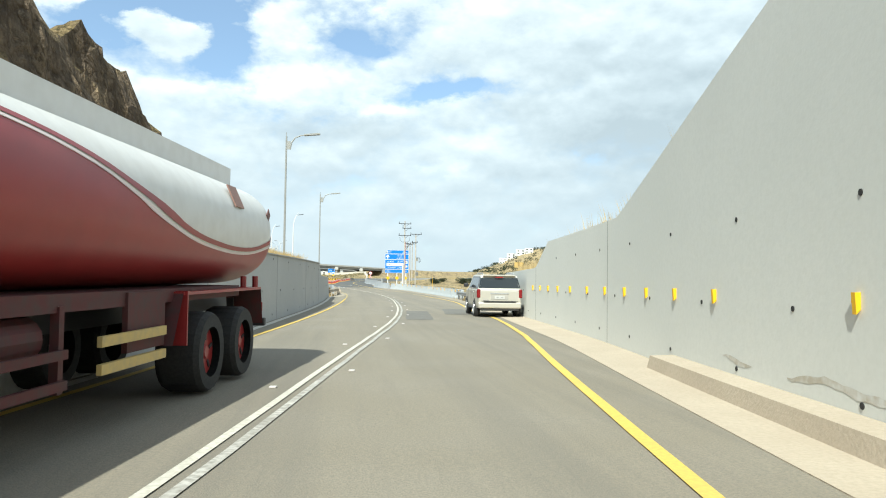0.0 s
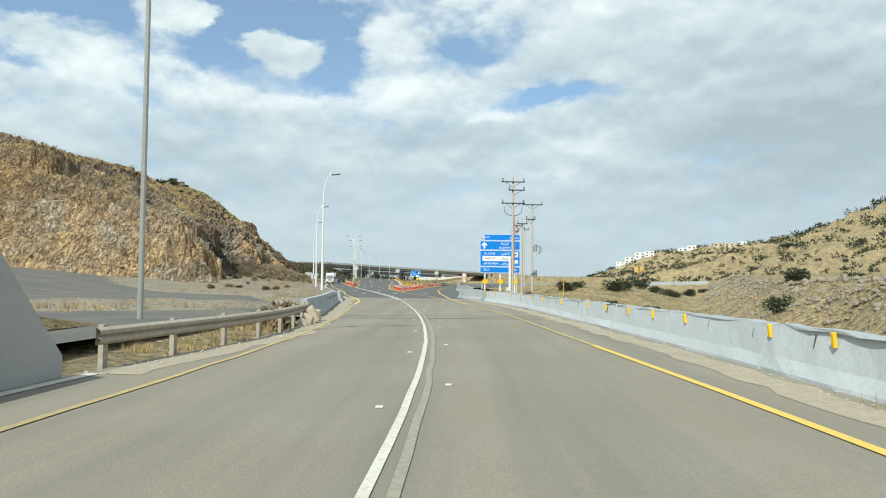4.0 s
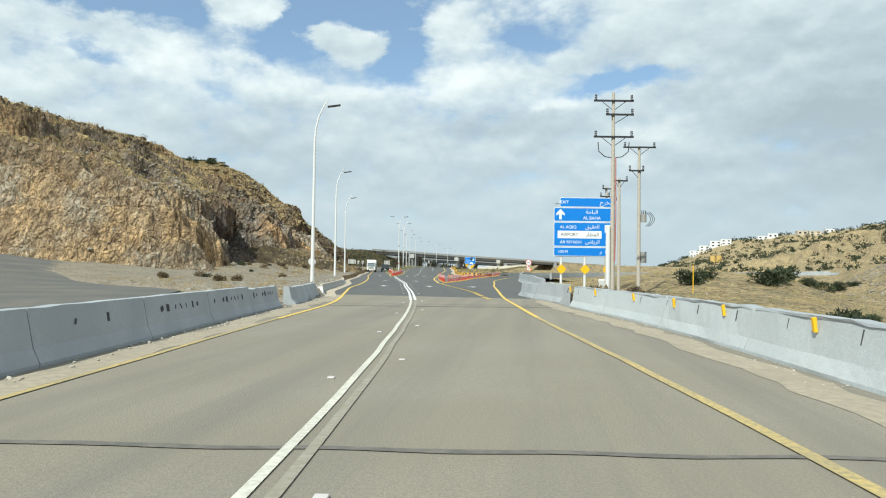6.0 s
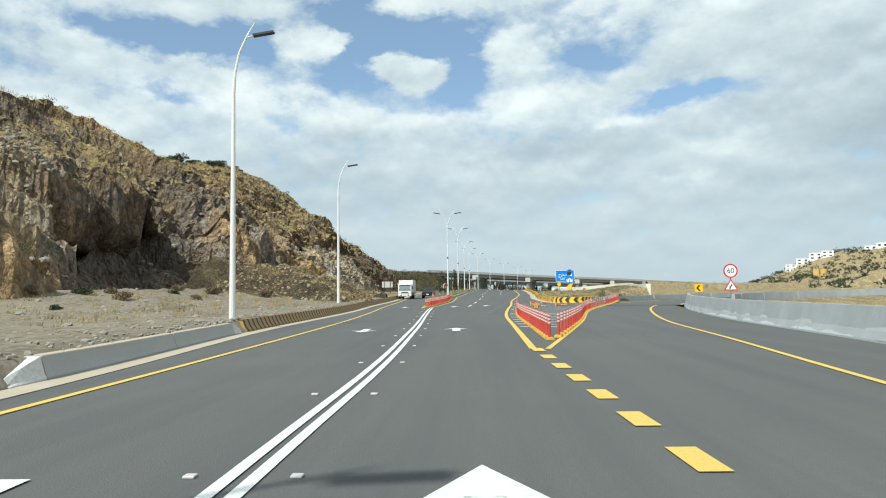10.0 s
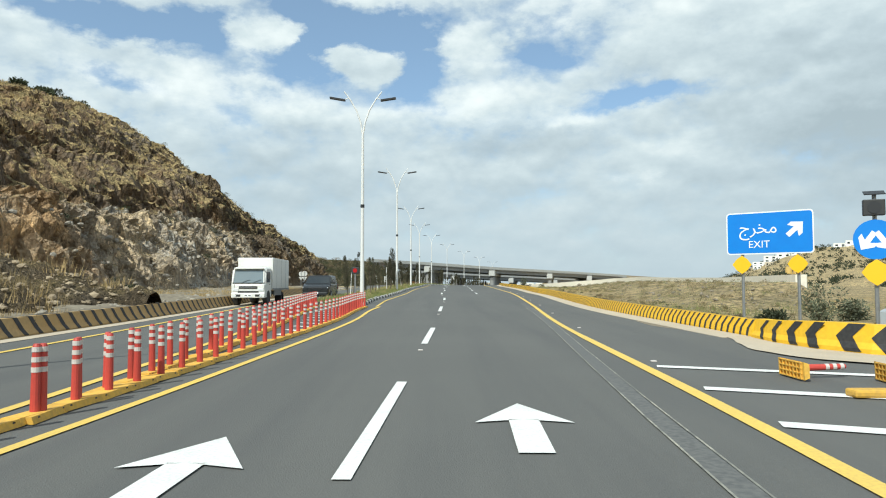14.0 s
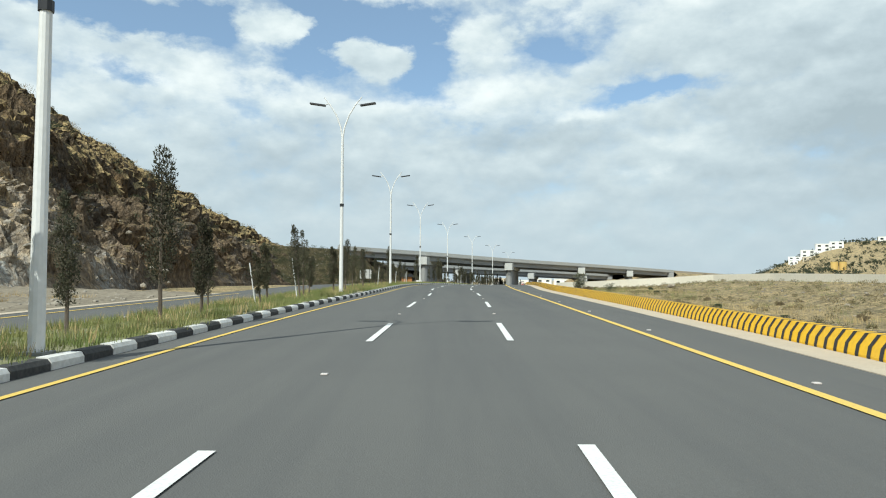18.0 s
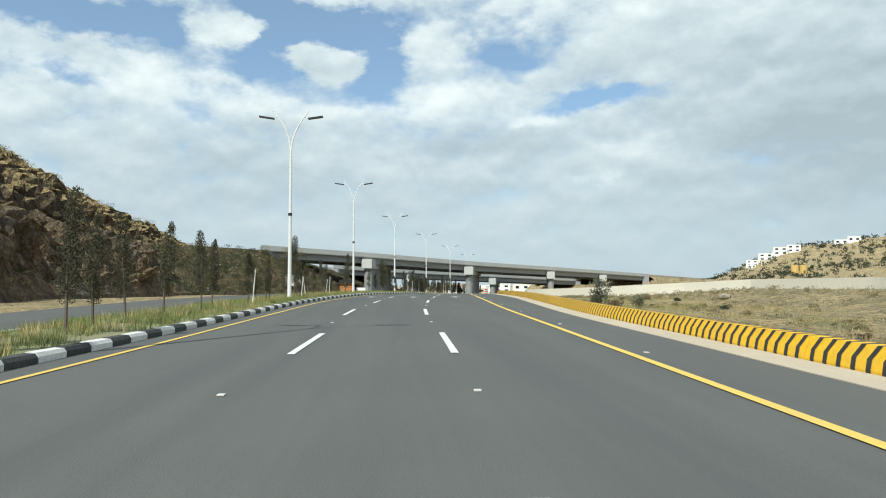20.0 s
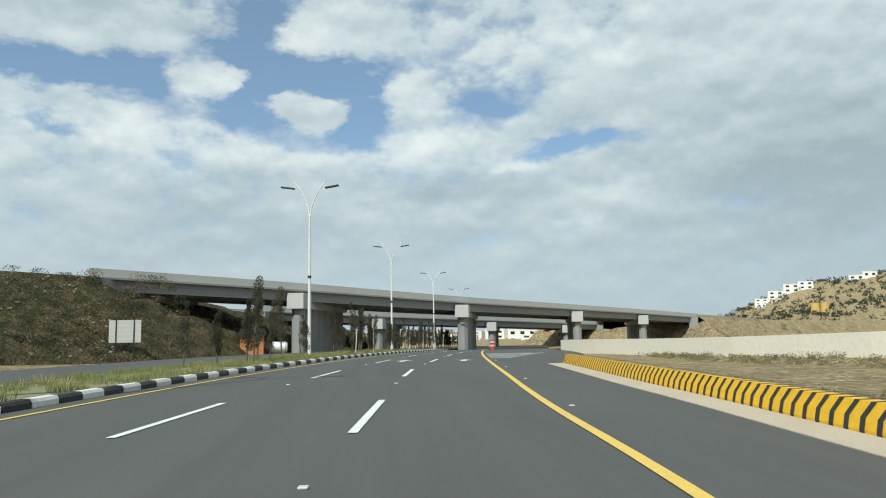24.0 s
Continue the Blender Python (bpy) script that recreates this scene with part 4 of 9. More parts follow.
structure(stripe("edge_line_median_left", median_left, 199, 330, 0.16, YELLOW_LINE, -0.3), "yellow line on the far side of the median", "road marking")

for k in range(20):
    y = 202.5 + 1.5 * k
    x0, x1 = median_left(y) + 0.75, median_right(y) - 0.85
    if x1 - x0 > 0.35:
        verts = [(x0, y + 0.3, level(y) + 0.013), (x1, y - 0.1, level(y) + 0.013), (x1, y + 0.22, level(y) + 0.013), (x0, y + 0.62, level(y) + 0.013)]
        structure(sheet("median_stripe", verts, [(0, 1, 2, 3)], WHITE_LINE), "white hatching stripe between the bollard rows", "road marking")


def dash_mesh(length, width, mat):
    me = bpy.data.meshes.new("lane_dash")
    w = width / 2
    me.from_pydata([(-w, 0, 0), (w, 0, 0), (w, length, 0), (-w, length, 0)], [], [(0, 1, 2, 3)])
    me.materials.append(mat)
    return me


def dash(mesh, f, y, name, label, group):
    m = on_line(f, y, 0, 0.014)
    y2 = beside(f, y + 4.0, 0)[1]
    m = m @ Matrix.Rotation(math.atan((level(y2) - level(y)) / 4.0), 4, "X")
    ob = new(name, mesh)
    ob.matrix_world = m
    return tagged(ob, label, "road marking", group, "structure")


long_dash = dash_mesh(5.1, 0.15, WHITE_LINE)
A_STARTS = (202.2, 213.0, 227.8, 242.8, 257.8, 271.6, 285.4, 299.3, 313.1, 327.0) + tuple(340.0 + 13.5 * k for k in range(9))
for y in A_STARTS:
    dash(long_dash, lane_a, y, "lane_dash", "white lane dash on dark asphalt", "lane dashes")
for y in tuple(258.9 + 13.75 * k for k in range(6)) + tuple(340.8 + 13.5 * k for k in range(9)):
    dash(long_dash, lane_b, y, "lane_dash", "white lane dash on dark asphalt", "lane dashes")
short_dash = dash_mesh(0.95, 0.30, YELLOW_LINE)
for k in range(-3, 17):
    dash(short_dash, ydash, 126.4 + 1.93 * k, "exit_dash", "short yellow dash dividing off the exit lane", "exit dashes")


def arrow(f, y, off, kind="straight"):
    """A painted lane arrow."""
    bm = bmesh.new()
    if kind == "straight":
        bits = [[(-0.19, 0), (0.19, 0), (0.19, 1.75), (-0.19, 1.75)], [(-0.62, 1.55), (0, 1.75), (0, 2.9)], [(0, 1.75), (0.62, 1.55), (0, 2.9)]]
    else:
        bits = [[(-0.19, 1.15), (0.19, 1.15), (0.19, 2.9), (-0.19, 2.9)], [(0, 0), (0.62, 1.35), (0, 1.15)], [(0, 0), (0, 1.15), (-0.62, 1.35)]]
    for bit in bits:
        bm.faces.new([bm.verts.new((x * 0.84, 0.22 + yy * 0.84, 0)) for x, yy in bit])
    ob = part("road_arrow", bm, WHITE_LINE)
    m = on_line(f, y, off, 0.016) @ Matrix.Rotation(math.atan((level(y + 2.8) - level(y)) / 2.8), 4, "X")
    ob.matrix_world = m
    tagged(ob, "white lane arrow painted on dark asphalt", "road marking", "lane arrows", "structure")


for y, off, kind in ((142.2, 2.0, "straight"), (141.8, -1.9, "back")):
    arrow(double, y, off, kind)
arrow(ydash, 142.9, 1.75)
arrow(double, 165.0, -2.0, "back")
arrow(double, 165.2, 1.75, "straight")
arrow(lane_a, 202.8, 1.55, "straight")
arrow(lane_a, 201.0, -1.35)
arrow(left_edge, 198.6, 2.1, "back")
for y in (341.8,):
    arrow(lane_b, y + 0.6, 1.7)
    arrow(lane_b, y, -1.7)
    arrow(lane_a, y, -1.7)
for y in (382.0,):
    arrow(lane_b, y, 1.7)
    arrow(lane_b, y, -1.7)
# hatching of the gore and the merge
for k in range(18):
    y = 170 + 2.35 * k
    x0, x1 = main_edge(y) + 0.25, ramp_left(y) - 0.3
    if x1 - x0 < 0.8:
        continue
    xm = x0 + (x1 - x0) * 0.45
    lo = [(x0, y), (xm, y - 0.5), (x1, y - 0.1)]
    verts = [(x, yy + d, level(yy) + 0.013) for x, yy in lo for d in (-0.16, 0.16)]
    structure(sheet("gore_stripe", verts, [(0, 2, 3, 1), (2, 4, 5, 3)], WHITE_LINE), "white hatching stripe in the gore", "road marking")
for k in range(8):
    y = 387 + 2.1 * k
    verts = [(main_edge(y) + 0.3, y, level(y) + 0.013), (main_edge(y) + 0.3, y + 0.3, level(y) + 0.013), (main_edge(y) + 1.5 + 0.5 * k, y + 1.3, level(y) + 0.013), (main_edge(y) + 1.5 + 0.5 * k, y + 1.0, level(y) + 0.013)]
    structure(sheet("merge_stripe", verts, [(3, 2, 1, 0)], WHITE_LINE), "white hatching stripe at the merge", "road marking")


def patch(x0, x1, y0, y1, mat, name, label, skew=0.0, dz=0.008):
    ys = steps(y0, y1, 1.0)
    v = [(x + skew * (y - y0) + 0.05 * noise.noise((x, y * 2, 1)), y, level(y) + dz) for y in ys for x in (x0, x1)]
    structure(sheet(name, v, [(2 * i, 2 * i + 1, 2 * i + 3, 2 * i + 2) for i in range(len(ys) - 1)], mat), label, "road")


patch(-1.75, -0.62, 29.0, 38.0, PATCH, "asphalt_patch", "dark rectangular repair in the worn asphalt", -0.06)
patch(-0.2, 1.0, 34.5, 41.7, PATCH, "asphalt_patch", "long dark repair in the worn asphalt", -0.03)
DUST = material("sandy dust on the asphalt", (0.40, 0.335, 0.245), 0.95, grain=(9, (0.29, 0.25, 0.19), 0.9), stain=(0.9, (0.33, 0.28, 0.205), 0.8))
structure(stripe("shoulder_dust", right_bar, 39, 121, 0.75, DUST, -0.62, 0.006, 0.7, 0.35), "sandy dust drifted along the barrier", "road")
structure(stripe("shoulder_dust", left_bar, 68, 121, 0.7, DUST, 0.62, 0.006, 0.7, 0.35), "sandy dust drifted along the barrier", "road")
SEAM = material("tar seam", (0.12, 0.11, 0.095), 0.85, grain=(6, (0.20, 0.18, 0.15), 0.7))
for y, w in ((88.0, 0.36), (90.2, 0.18), (112.5, 0.25), (114.2, 0.12)):
    verts, faces = [], []
    n = 24
    for i in range(n + 1):
        x = left_bar(y) + 1.0 + (right_bar(y) - left_bar(y) - 2.2) * i / n
        yy = y + (x - double(y)) * math.tan(heading(double, y)) + 0.12 * noise.noise((x * 0.8, y, 0))
        wd = w * (0.6 + 0.5 * abs(noise.noise((x * 1.3, y, 5))))
        verts += [(x, yy, level(yy) + 0.009), (x, yy + wd, level(yy + wd) + 0.009)]
    structure(sheet("road_seam", verts, [(2 * i, 2 * i + 2, 2 * i + 3, 2 * i + 1) for i in range(n)], SEAM), "dark tarred seam across the road", "road")
TRACE = material("ground asphalt trace", (0.13, 0.13, 0.125), 0.9, grain=(16, (0.085, 0.086, 0.087), 0.9))
scuff = line((186, -36.0), (190, -36.9), (205, -40.1), (223, -43.8), (240, -47.6))
TRACE_EDGE = material("pale remains of a line's edge", (0.40, 0.38, 0.31), 0.85, grain=(6, (0.14, 0.14, 0.13), 0.95), stain=(0.8, (0.15, 0.15, 0.14), 0.9))
for side in (-0.13, 0.13):
    structure(stripe("old_line_edge", scuff, 186, 232, 0.022, TRACE_EDGE, side, 0.013, jitter=0.02), "thin pale remains of a removed line", "road marking")
structure(stripe("old_line_trace", scuff, 186, 238, 0.24, TRACE, 0, 0.008, jitter=0.06), "ground-off trace of an old line", "road marking")

# ---- barriers and kerbs ----
HALF = [(0.0, -0.15), (0.0, 0.06), (0.10, 0.28), (0.22, 0.86), (0.46, 0.86), (0.5, -0.15)]
HALF_L = [(-o, h) for o, h in HALF]
LOWER = material("pale painted concrete foot", (0.49, 0.525, 0.535), 0.85, grain=(10, (0.41, 0.43, 0.435), 0.5), stain=(0.7, (0.56, 0.59, 0.60), 0.5), bump=0.2, streak=(8, (0.42, 0.43, 0.42), 0.4))
NOTCH = material("dark tie slot", (0.05, 0.05, 0.05), 0.9)


def barrier(f, y0, y1, outline, mat, label, group, broken=0.0, hs=1.0):
    ob = profile_along("concrete_barrier", f, y0, y1, outline, mat, 0.5, wobble=broken, tops=lambda y: hs * (1 + (broken * 1.2) * noise.noise((y * 1.7, 2.0, 0.0))))
    return tagged(ob, label, "barrier", group)


y = 66.0
k = 0
while y < 115.3:
    n = min(y + 5.6, 115.4)
    rough = 0.03 if k % 3 else 0.06
    b = barrier(right_bar, y + 0.03, n - 0.03, HALF, LOWER, "chipped grey-blue concrete barrier segment", "barriers along the old road", rough)
    cap = profile_along("cap", right_bar, y + 0.10, n - 0.10, [(0.205, 0.83), (0.21, 0.875), (0.47, 0.875), (0.475, 0.83)], PAINTED, 0.5, wobble=rough, tops=lambda v: 1 + rough * 1.2 * noise.noise((v * 1.7, 2.0, 0.0)))
    cap.parent = b
    cap["label"] = "worn grey cap"
    y, k = n, k + 1
smooth_bar = line((121.2, -11.6), (127, -12.4), (136, -13.8), (162, -17.8), (180, -21.3), (197, -23.4), (205, -23.6))
middle_bar = line((117.7, -10.3), (120, -11.1), (122.5, -12.1), (127.6, -13.7))
for y0, y1, s in ((117.7, 122.4, 1.05), (122.6, 127.4, 0.92)):
    barrier(middle_bar, y0, y1, HALF, PAINTED, "displaced and broken grey concrete barrier block", "displaced barrier blocks", 0.07, s)
y = 128.4
while y < 204:
    n = min(y + 8.0, 205)
    b = barrier(smooth_bar, y + 0.02, n - 0.02, HALF, PAINTED, "smooth grey concrete barrier segment beside the exit lane", "barriers beside the exit lane", 0.012, 1.17)
    foot = profile_along("painted_foot", smooth_bar, y + 0.05, n - 0.05, [(-0.006, -0.1), (-0.006, 0.065), (0.094, 0.285), (0.125, 0.44), (0.3, 0.4), (0.3, -0.1)], LOWER, 1.0)
    foot.parent = b
    foot["label"] = "pale painted foot"
    y = n
structure(stripe("cement_spill", smooth_bar, 128.5, 152, 0.42, PALE, -0.30, 0.008, 0.5, 0.35), "pale cement spill along the barrier foot", "road")
# ramp parapet bending away
for k in range(9):
    a0, a1 = 0.02 + 0.19 * k, 0.02 + 0.19 * (k + 1) - 0.006
    verts, faces = [], []
    prof = [(47.3, -0.2), (47.3, 0.85), (47.0, 0.85), (46.9, -0.2)]
    for i in range(7):
        a = a0 + (a1 - a0) * i / 6
        for r, h in prof:
            x, yy = ramp_point(a, r)
            verts.append((x, yy, level(205) + h + 0.9 * (a / 1.6) ** 2))
    for i in range(6):
        for j in range(4):
            p, q = i * 4 + j, i * 4 + (j + 1) % 4
            faces.append((p, p + 4, q + 4, q))
    faces += [(0, 1, 2, 3), (27, 26, 25, 24)]
    tagged(sheet("ramp_parapet", verts, faces, PAINTED), "grey concrete parapet of the exit ramp", "barrier", "ramp parapets")
for k in range(8):
    a0, a1 = 0.30 + 0.2 * k, 0.30 + 0.2 * (k + 1) - 0.005
    verts, faces = [], []
    prof = [(63.0, -0.2), (63.0, 0.55), (63.25, 0.55), (63.3, -0.2)]
    for i in range(7):
        a = a0 + (a1 - a0) * i / 6
        for r, h in prof:
            x, yy = ramp_point(a, r)
            verts.append((x, yy, level(205) + h + 0.9 * (a / 1.6) ** 2))
    for i in range(6):
        for j in range(4):
            p, q = i * 4 + j, i * 4 + (j + 1) % 4
            faces.append((p, q, q + 4, p + 4))
    faces += [(3, 2, 1, 0), (24, 25, 26, 27)]
    tagged(sheet("ramp_parapet", verts, faces, PAINTED), "low grey concrete kerb wall on the far side of the ramp", "barrier", "far ramp parapets")

# left side: a broken guardrail, then barrier blocks
def guardrail(f, y0, y1, off, label, rust=STEEL, sag=0.0, side=1):
    g = thing("guardrail", None, label, "guardrail", "guardrails")
    ys = steps(y0, y1, 1.0)
    prof = [(0.0, 0.45), (0.07, 0.50), (0.07, 0.56), (0.0, 0.60), (0.07, 0.65), (0.07, 0.71), (0.0, 0.76), (-0.015, 0.76), (-0.015, 0.45)]
    verts, faces = [], []
    for y in ys:
        for o, h in prof:
            x, yy = beside(f, y, off + side * o)
            verts.append((x, yy, level(yy) + h - 0.04 - sag * smooth01((y - y0) / (y1 - y0)) + 0.05 * sag * math.sin(y * 2)))
    n = len(prof)
    for i in range(len(ys) - 1):
        for j in range(n):
            a, b = i * n + j, i * n + (j + 1) % n
            faces.append((a, b, b + n, a + n))
    sheet("rail", verts, faces, rust, g)
    for y in steps(y0 + 0.4, y1 - 0.4, 2.6):
        x, yy = beside(f, y, off - side * 0.12)
        part("post", B(x, yy, level(yy) + 0.28, 0.1, 0.14, 0.95), rust, g)
        part("spacer", B(x + side * 0.08, yy, level(yy) + 0.58, 0.10, 0.12, 0.22), rust, g)
    return g


DUSTY = material("dusty weathered rail", (0.40, 0.35, 0.28), 0.85, grain=(9, (0.28, 0.24, 0.19), 0.6), stain=(0.8, (0.48, 0.43, 0.35), 0.6))
guardrail(left_bar, 68.6, 84.6, -0.1, "dusty bent guardrail beside the side road", DUSTY)
guardrail(right_bar, 40.0, 66.2, -0.15, "galvanised guardrail above the dry slope", STEEL, side=-1)
for y, off, sx, sz, rot in ((82.2, 0.2, 0.42, 0.4, 25), (83.3, 0.2, 0.55, 0.6, -32), (84.5, 0.2, 0.42, 0.5, 12), (81.2, 0.15, 0.32, 0.25, 50)):
    bm = B(0, 0, sz / 2 - 0.05, sx, 0.5, sz, Matrix.Rotation(radians(rot), 4, "Y"), 0.05)
    for v in bm.verts:
        v.co += Vector((noise.noise(v.co * 3), noise.noise(v.co * 3 + Vector((5, 0, 0))), noise.noise(v.co * 4))) * 0.08
    ob = part("concrete_chunk", bm, PALE)
    ob.matrix_world = on_line(left_bar, y, off, 0.02)
    tagged(ob, "broken concrete chunk under the guardrail end", "rubble", "concrete chunks")
y = 85.2
k = 0
while y < 109:
    n = min(y + 4.1, 110.2)
    b = barrier(left_bar, y + 0.012, n - 0.012, HALF_L, PAINTED, "stained grey concrete barrier block", "barrier blocks by the side road", 0.05 if k in (5, 6, 7) else 0.02, 1.0 if k < 5 else 0.92)
    for j in range(7 if k > 2 else 2):
        yy = y + 0.5 + (n - y - 1.0) * ((j * 0.37 + k * 0.13) % 1.0)
        mark = part("scuff_mark", B(-0.155, 0, 0.58, 0.006, 0.04 + 0.05 * (j % 3), 0.10 + 0.06 * (j % 2), Matrix.Rotation(radians(-10), 4, "Y") @ Matrix.Rotation(radians(25 * (j % 4) - 30), 4, "X")), NOTCH, b)
        mark.matrix_local = on_line(left_bar, yy)
    y, k = n, k + 1
displaced = line((111.2, -20.4), (114, -21.2), (119.8, -23.1))
barrier(displaced, 111.4, 119.6, HALF_L, PAINTED, "displaced and broken grey concrete barrier block", "displaced barrier blocks", 0.10, 0.82)
left_low = [(0.0, -0.15), (0.0, 0.05), (-0.05, 0.14), (-0.13, 0.44), (-0.42, 0.44), (-0.45, -0.15)]
for y0, y1 in ((122.0, 130.5), (130.5, 139.0), (139.0, 147.4), (149.2, 156.0), (156.0, 162.4)):
    b = barrier(left_bar, y0 + 0.02, y1 - 0.02, left_low, CONCRETE, "low grey concrete barrier segment below the hill", "low barriers below the hill", 0.012)
    cap = profile_along("pale_top", left_bar, y0 + 0.05, y1 - 0.05, [(-0.12, 0.43), (-0.14, 0.452), (-0.41, 0.452), (-0.43, 0.43)], PALE, 1.0)
    cap.parent = b
    cap["label"] = "pale dusty top"
for y0, y1, h0, h1 in ((121.0, 122.0, 0.30, 1.0), (148.1, 149.2, 0.35, 1.0), (162.4, 163.4, 1.0, 0.5)):
    end = profile_along("barrier_end", left_bar, y0, y1, left_low, KERB_WHITE, 0.5, tops=straight((y0, h0), (y1, h1)))
    tagged(end, "white painted sloping barrier end", "barrier", "barrier ends")
structure(stripe("gutter_left_new", left_bar, 119, 300, 0.6, PALE, 0.32, 0.012), "pale concrete strip along the barrier", "gutter")

# striped barriers
def striped(name, f, y0, y1, outline, body, pitch, lean, label, group, side, band=0.36):
    """A painted barrier with black slanting stripes, each a thin plate over its face."""
    root = profile_along(name, f, y0, y1, outline, body, 1.0)
    tagged(root, label, "barrier", group)
    face = [p for p in outline if p[1] > 0 and abs(p[0]) < 0.45]
    bm = bmesh.new()
    rows = []
    lo = face[0]
    top_in = (face[-1][0] + side * 0.20, face[-1][1])
    path = [(lo[0], 0.03), *face, top_in] if lo[1] > 0.05 else [*face, top_in]
    for i, (o, h) in enumerate(path):
        sl = lean(h)
        nrm = -side * 0.007
        rows.append([bm.verts.new((o + nrm, sl - band / 2, h + (0.006 if i == len(path) - 1 or i == len(path) - 2 else 0))), bm.verts.new((o + nrm, sl + band / 2, h + (0.006 if i >= len(path) - 2 else 0)))])
    for a, b in zip(rows, rows[1:]):
        bm.faces.new((a[0], a[1], b[1], b[0]))
    bmesh.ops.recalc_face_normals(bm, faces=bm.faces)
    me = bpy.data.meshes.new("stripe")
    bm.to_mesh(me)
    bm.free()
    me.materials.append(BLACK)
    y = y0 + pitch / 2
    while y < y1:
        shared("stripe", me, root, on_line(f, y))
        y += pitch * math.cos(heading(f, y))
    return root


YB = [(0.0, -0.15), (0.0, 0.07), (0.05, 0.23), (0.13, 0.44), (0.38, 0.44), (0.42, -0.15)]
striped("striped_barrier", yellow_bar, 216.5, 300, YB, YELLOW, 0.38, lambda h: 0.20 * h if h < 0.23 else 0.046 - 0.68 * (h - 0.23), "yellow concrete barrier with black slanting stripes", "striped barriers along the highway", 1, 0.118)
striped("striped_barrier", yellow_bar, 300.05, 378, YB, YELLOW, 0.38, lambda h: 0.20 * h if h < 0.23 else 0.046 - 0.68 * (h - 0.23), "yellow concrete barrier with black slanting stripes", "striped barriers along the highway", 1, 0.118)
OB = [(0.0, -0.15), (0.0, 0.06), (-0.08, 0.20), (-0.17, 0.52), (-0.40, 0.52), (-0.44, -0.15)]
striped("striped_barrier", left_bar, 164, 275, OB, OCHRE, 0.72, lambda h: -0.6 * h, "faded ochre concrete barrier with black slanting stripes", "striped barriers below the hill", -1, 0.22)
structure(profile_along("gutter_main", yellow_bar, 216.5, 378, [(-0.004, -0.1), (-0.004, 0.03), (-0.74, 0.014), (-0.74, -0.1)], PALE, 1.5), "pale concrete strip in front of the striped barrier", "gutter")

# the nose of the barrier at the gore, with chevrons
nose = thing("barrier_nose", None, "yellow curved barrier nose with black chevrons", "barrier")
pts = [(yellow_bar(216.5), 216.5), (-37.45, 215.1), (-36.9, 213.8), (-36.1, 212.8), (-35.2, 212.3), (-34.3, 212.4), (-33.6, 213.0), (-33.2, 214.2), (-33.0, 215.6)]
dense = []
for i in range(len(pts) - 1):
    for t in range(6):
        dense.append((pts[i][0] + (pts[i + 1][0] - pts[i][0]) * t / 6, pts[i][1] + (pts[i + 1][1] - pts[i][1]) * t / 6))
dense.append(pts[-1])
prof = [(0.0, -0.1), (0.0, 0.10), (0.07, 0.22), (0.14, 0.58), (0.42, 0.58), (0.46, -0.1)]
verts, faces = [], []
inward = []
for i, (x, yy) in enumerate(dense):
    a, b = dense[max(0, i - 1)], dense[min(len(dense) - 1, i + 1)]
    d = Vector((b[0] - a[0], b[1] - a[1])).normalized()
    nrm = Vector((-d.y, d.x))
    inward.append((d, nrm))
    rise = 0.81 + 0.19 * smooth01(i / 14)
    for o, h in prof:
        verts.append((x + nrm.x * o, yy + nrm.y * o, level(yy) + (h * rise if h > 0 else h)))
for i in range(len(dense) - 1):
    for j in range(6):
        a, b = i * 6 + j, i * 6 + (j + 1) % 6
        faces.append((a, a + 6, b + 6, b))
sheet("body", verts, faces, YELLOW, nose)
acc, nxt = 0.0, 0.3
for i in range(1, len(dense) - 1):
    seg = math.dist(dense[i], dense[i - 1])
    acc += seg
    if acc < nxt:
        continue
    nxt = acc + 0.50 + 0.30 * smooth01(acc / 4)
    wide, tall = 0.085 + 0.10 * smooth01(acc / 3.5), 0.81 + 0.19 * smooth01(i / 14)
    x, yy = dense[i]
    d, nrm = inward[i]
    flip = 1
    bm = bmesh.new()
    rows = []
    for h, sl in ((0.03, 0.26), (0.10, 0.20), (0.22, 0.08), (0.32, 0.0), (0.44, 0.12), (0.575, 0.26)):
        o = (0.0 if h < 0.11 else 0.07 * (h - 0.10) / 0.12 if h < 0.23 else 0.07 + 0.07 * (h - 0.22) / 0.36) - 0.012
        rows.append([bm.verts.new((x + nrm.x * o + d.x * (flip * sl + s), yy + nrm.y * o + d.y * (flip * sl + s), level(yy) + h * tall)) for s in (-wide, wide)])
    for a, b in zip(rows, rows[1:]):
        bm.faces.new((a[0], a[1], b[1], b[0]))
    part("chevron", bm, BLACK, nose)

apron = []
for i, (x, yy) in enumerate(dense):
    nrm = inward[i][1]
    wide = 0.6 + 1.1 * smooth01(i / 18)
    for o in (0.01, -wide):
        apron.append((x + nrm.x * o, yy + nrm.y * o, level(yy) + 0.013))
structure(sheet("dust_apron", apron, [(2 * i, 2 * i + 1, 2 * i + 3, 2 * i + 2) for i in range(len(dense) - 1)], PALE), "pale dusty strip round the barrier nose", "gutter")

# black and white median kerb
blocks = []
for mat in (KERB_WHITE, KERB_BLACK):
    bm = bmesh.new()
    prism(bm, [(0.0, -0.15), (0.0, 0.12), (-0.05, 0.19), (-0.24, 0.20), (-0.28, -0.15)], 0.012, 0.988)
    me = bpy.data.meshes.new("kerb_block")
    bm.to_mesh(me)
    bm.free()
    me.materials.append(mat)
    blocks.append(me)
kerb_root = tagged(thing("median_kerb"), "median kerb of black and white painted blocks", "kerb")
y, k = 233.5, 0
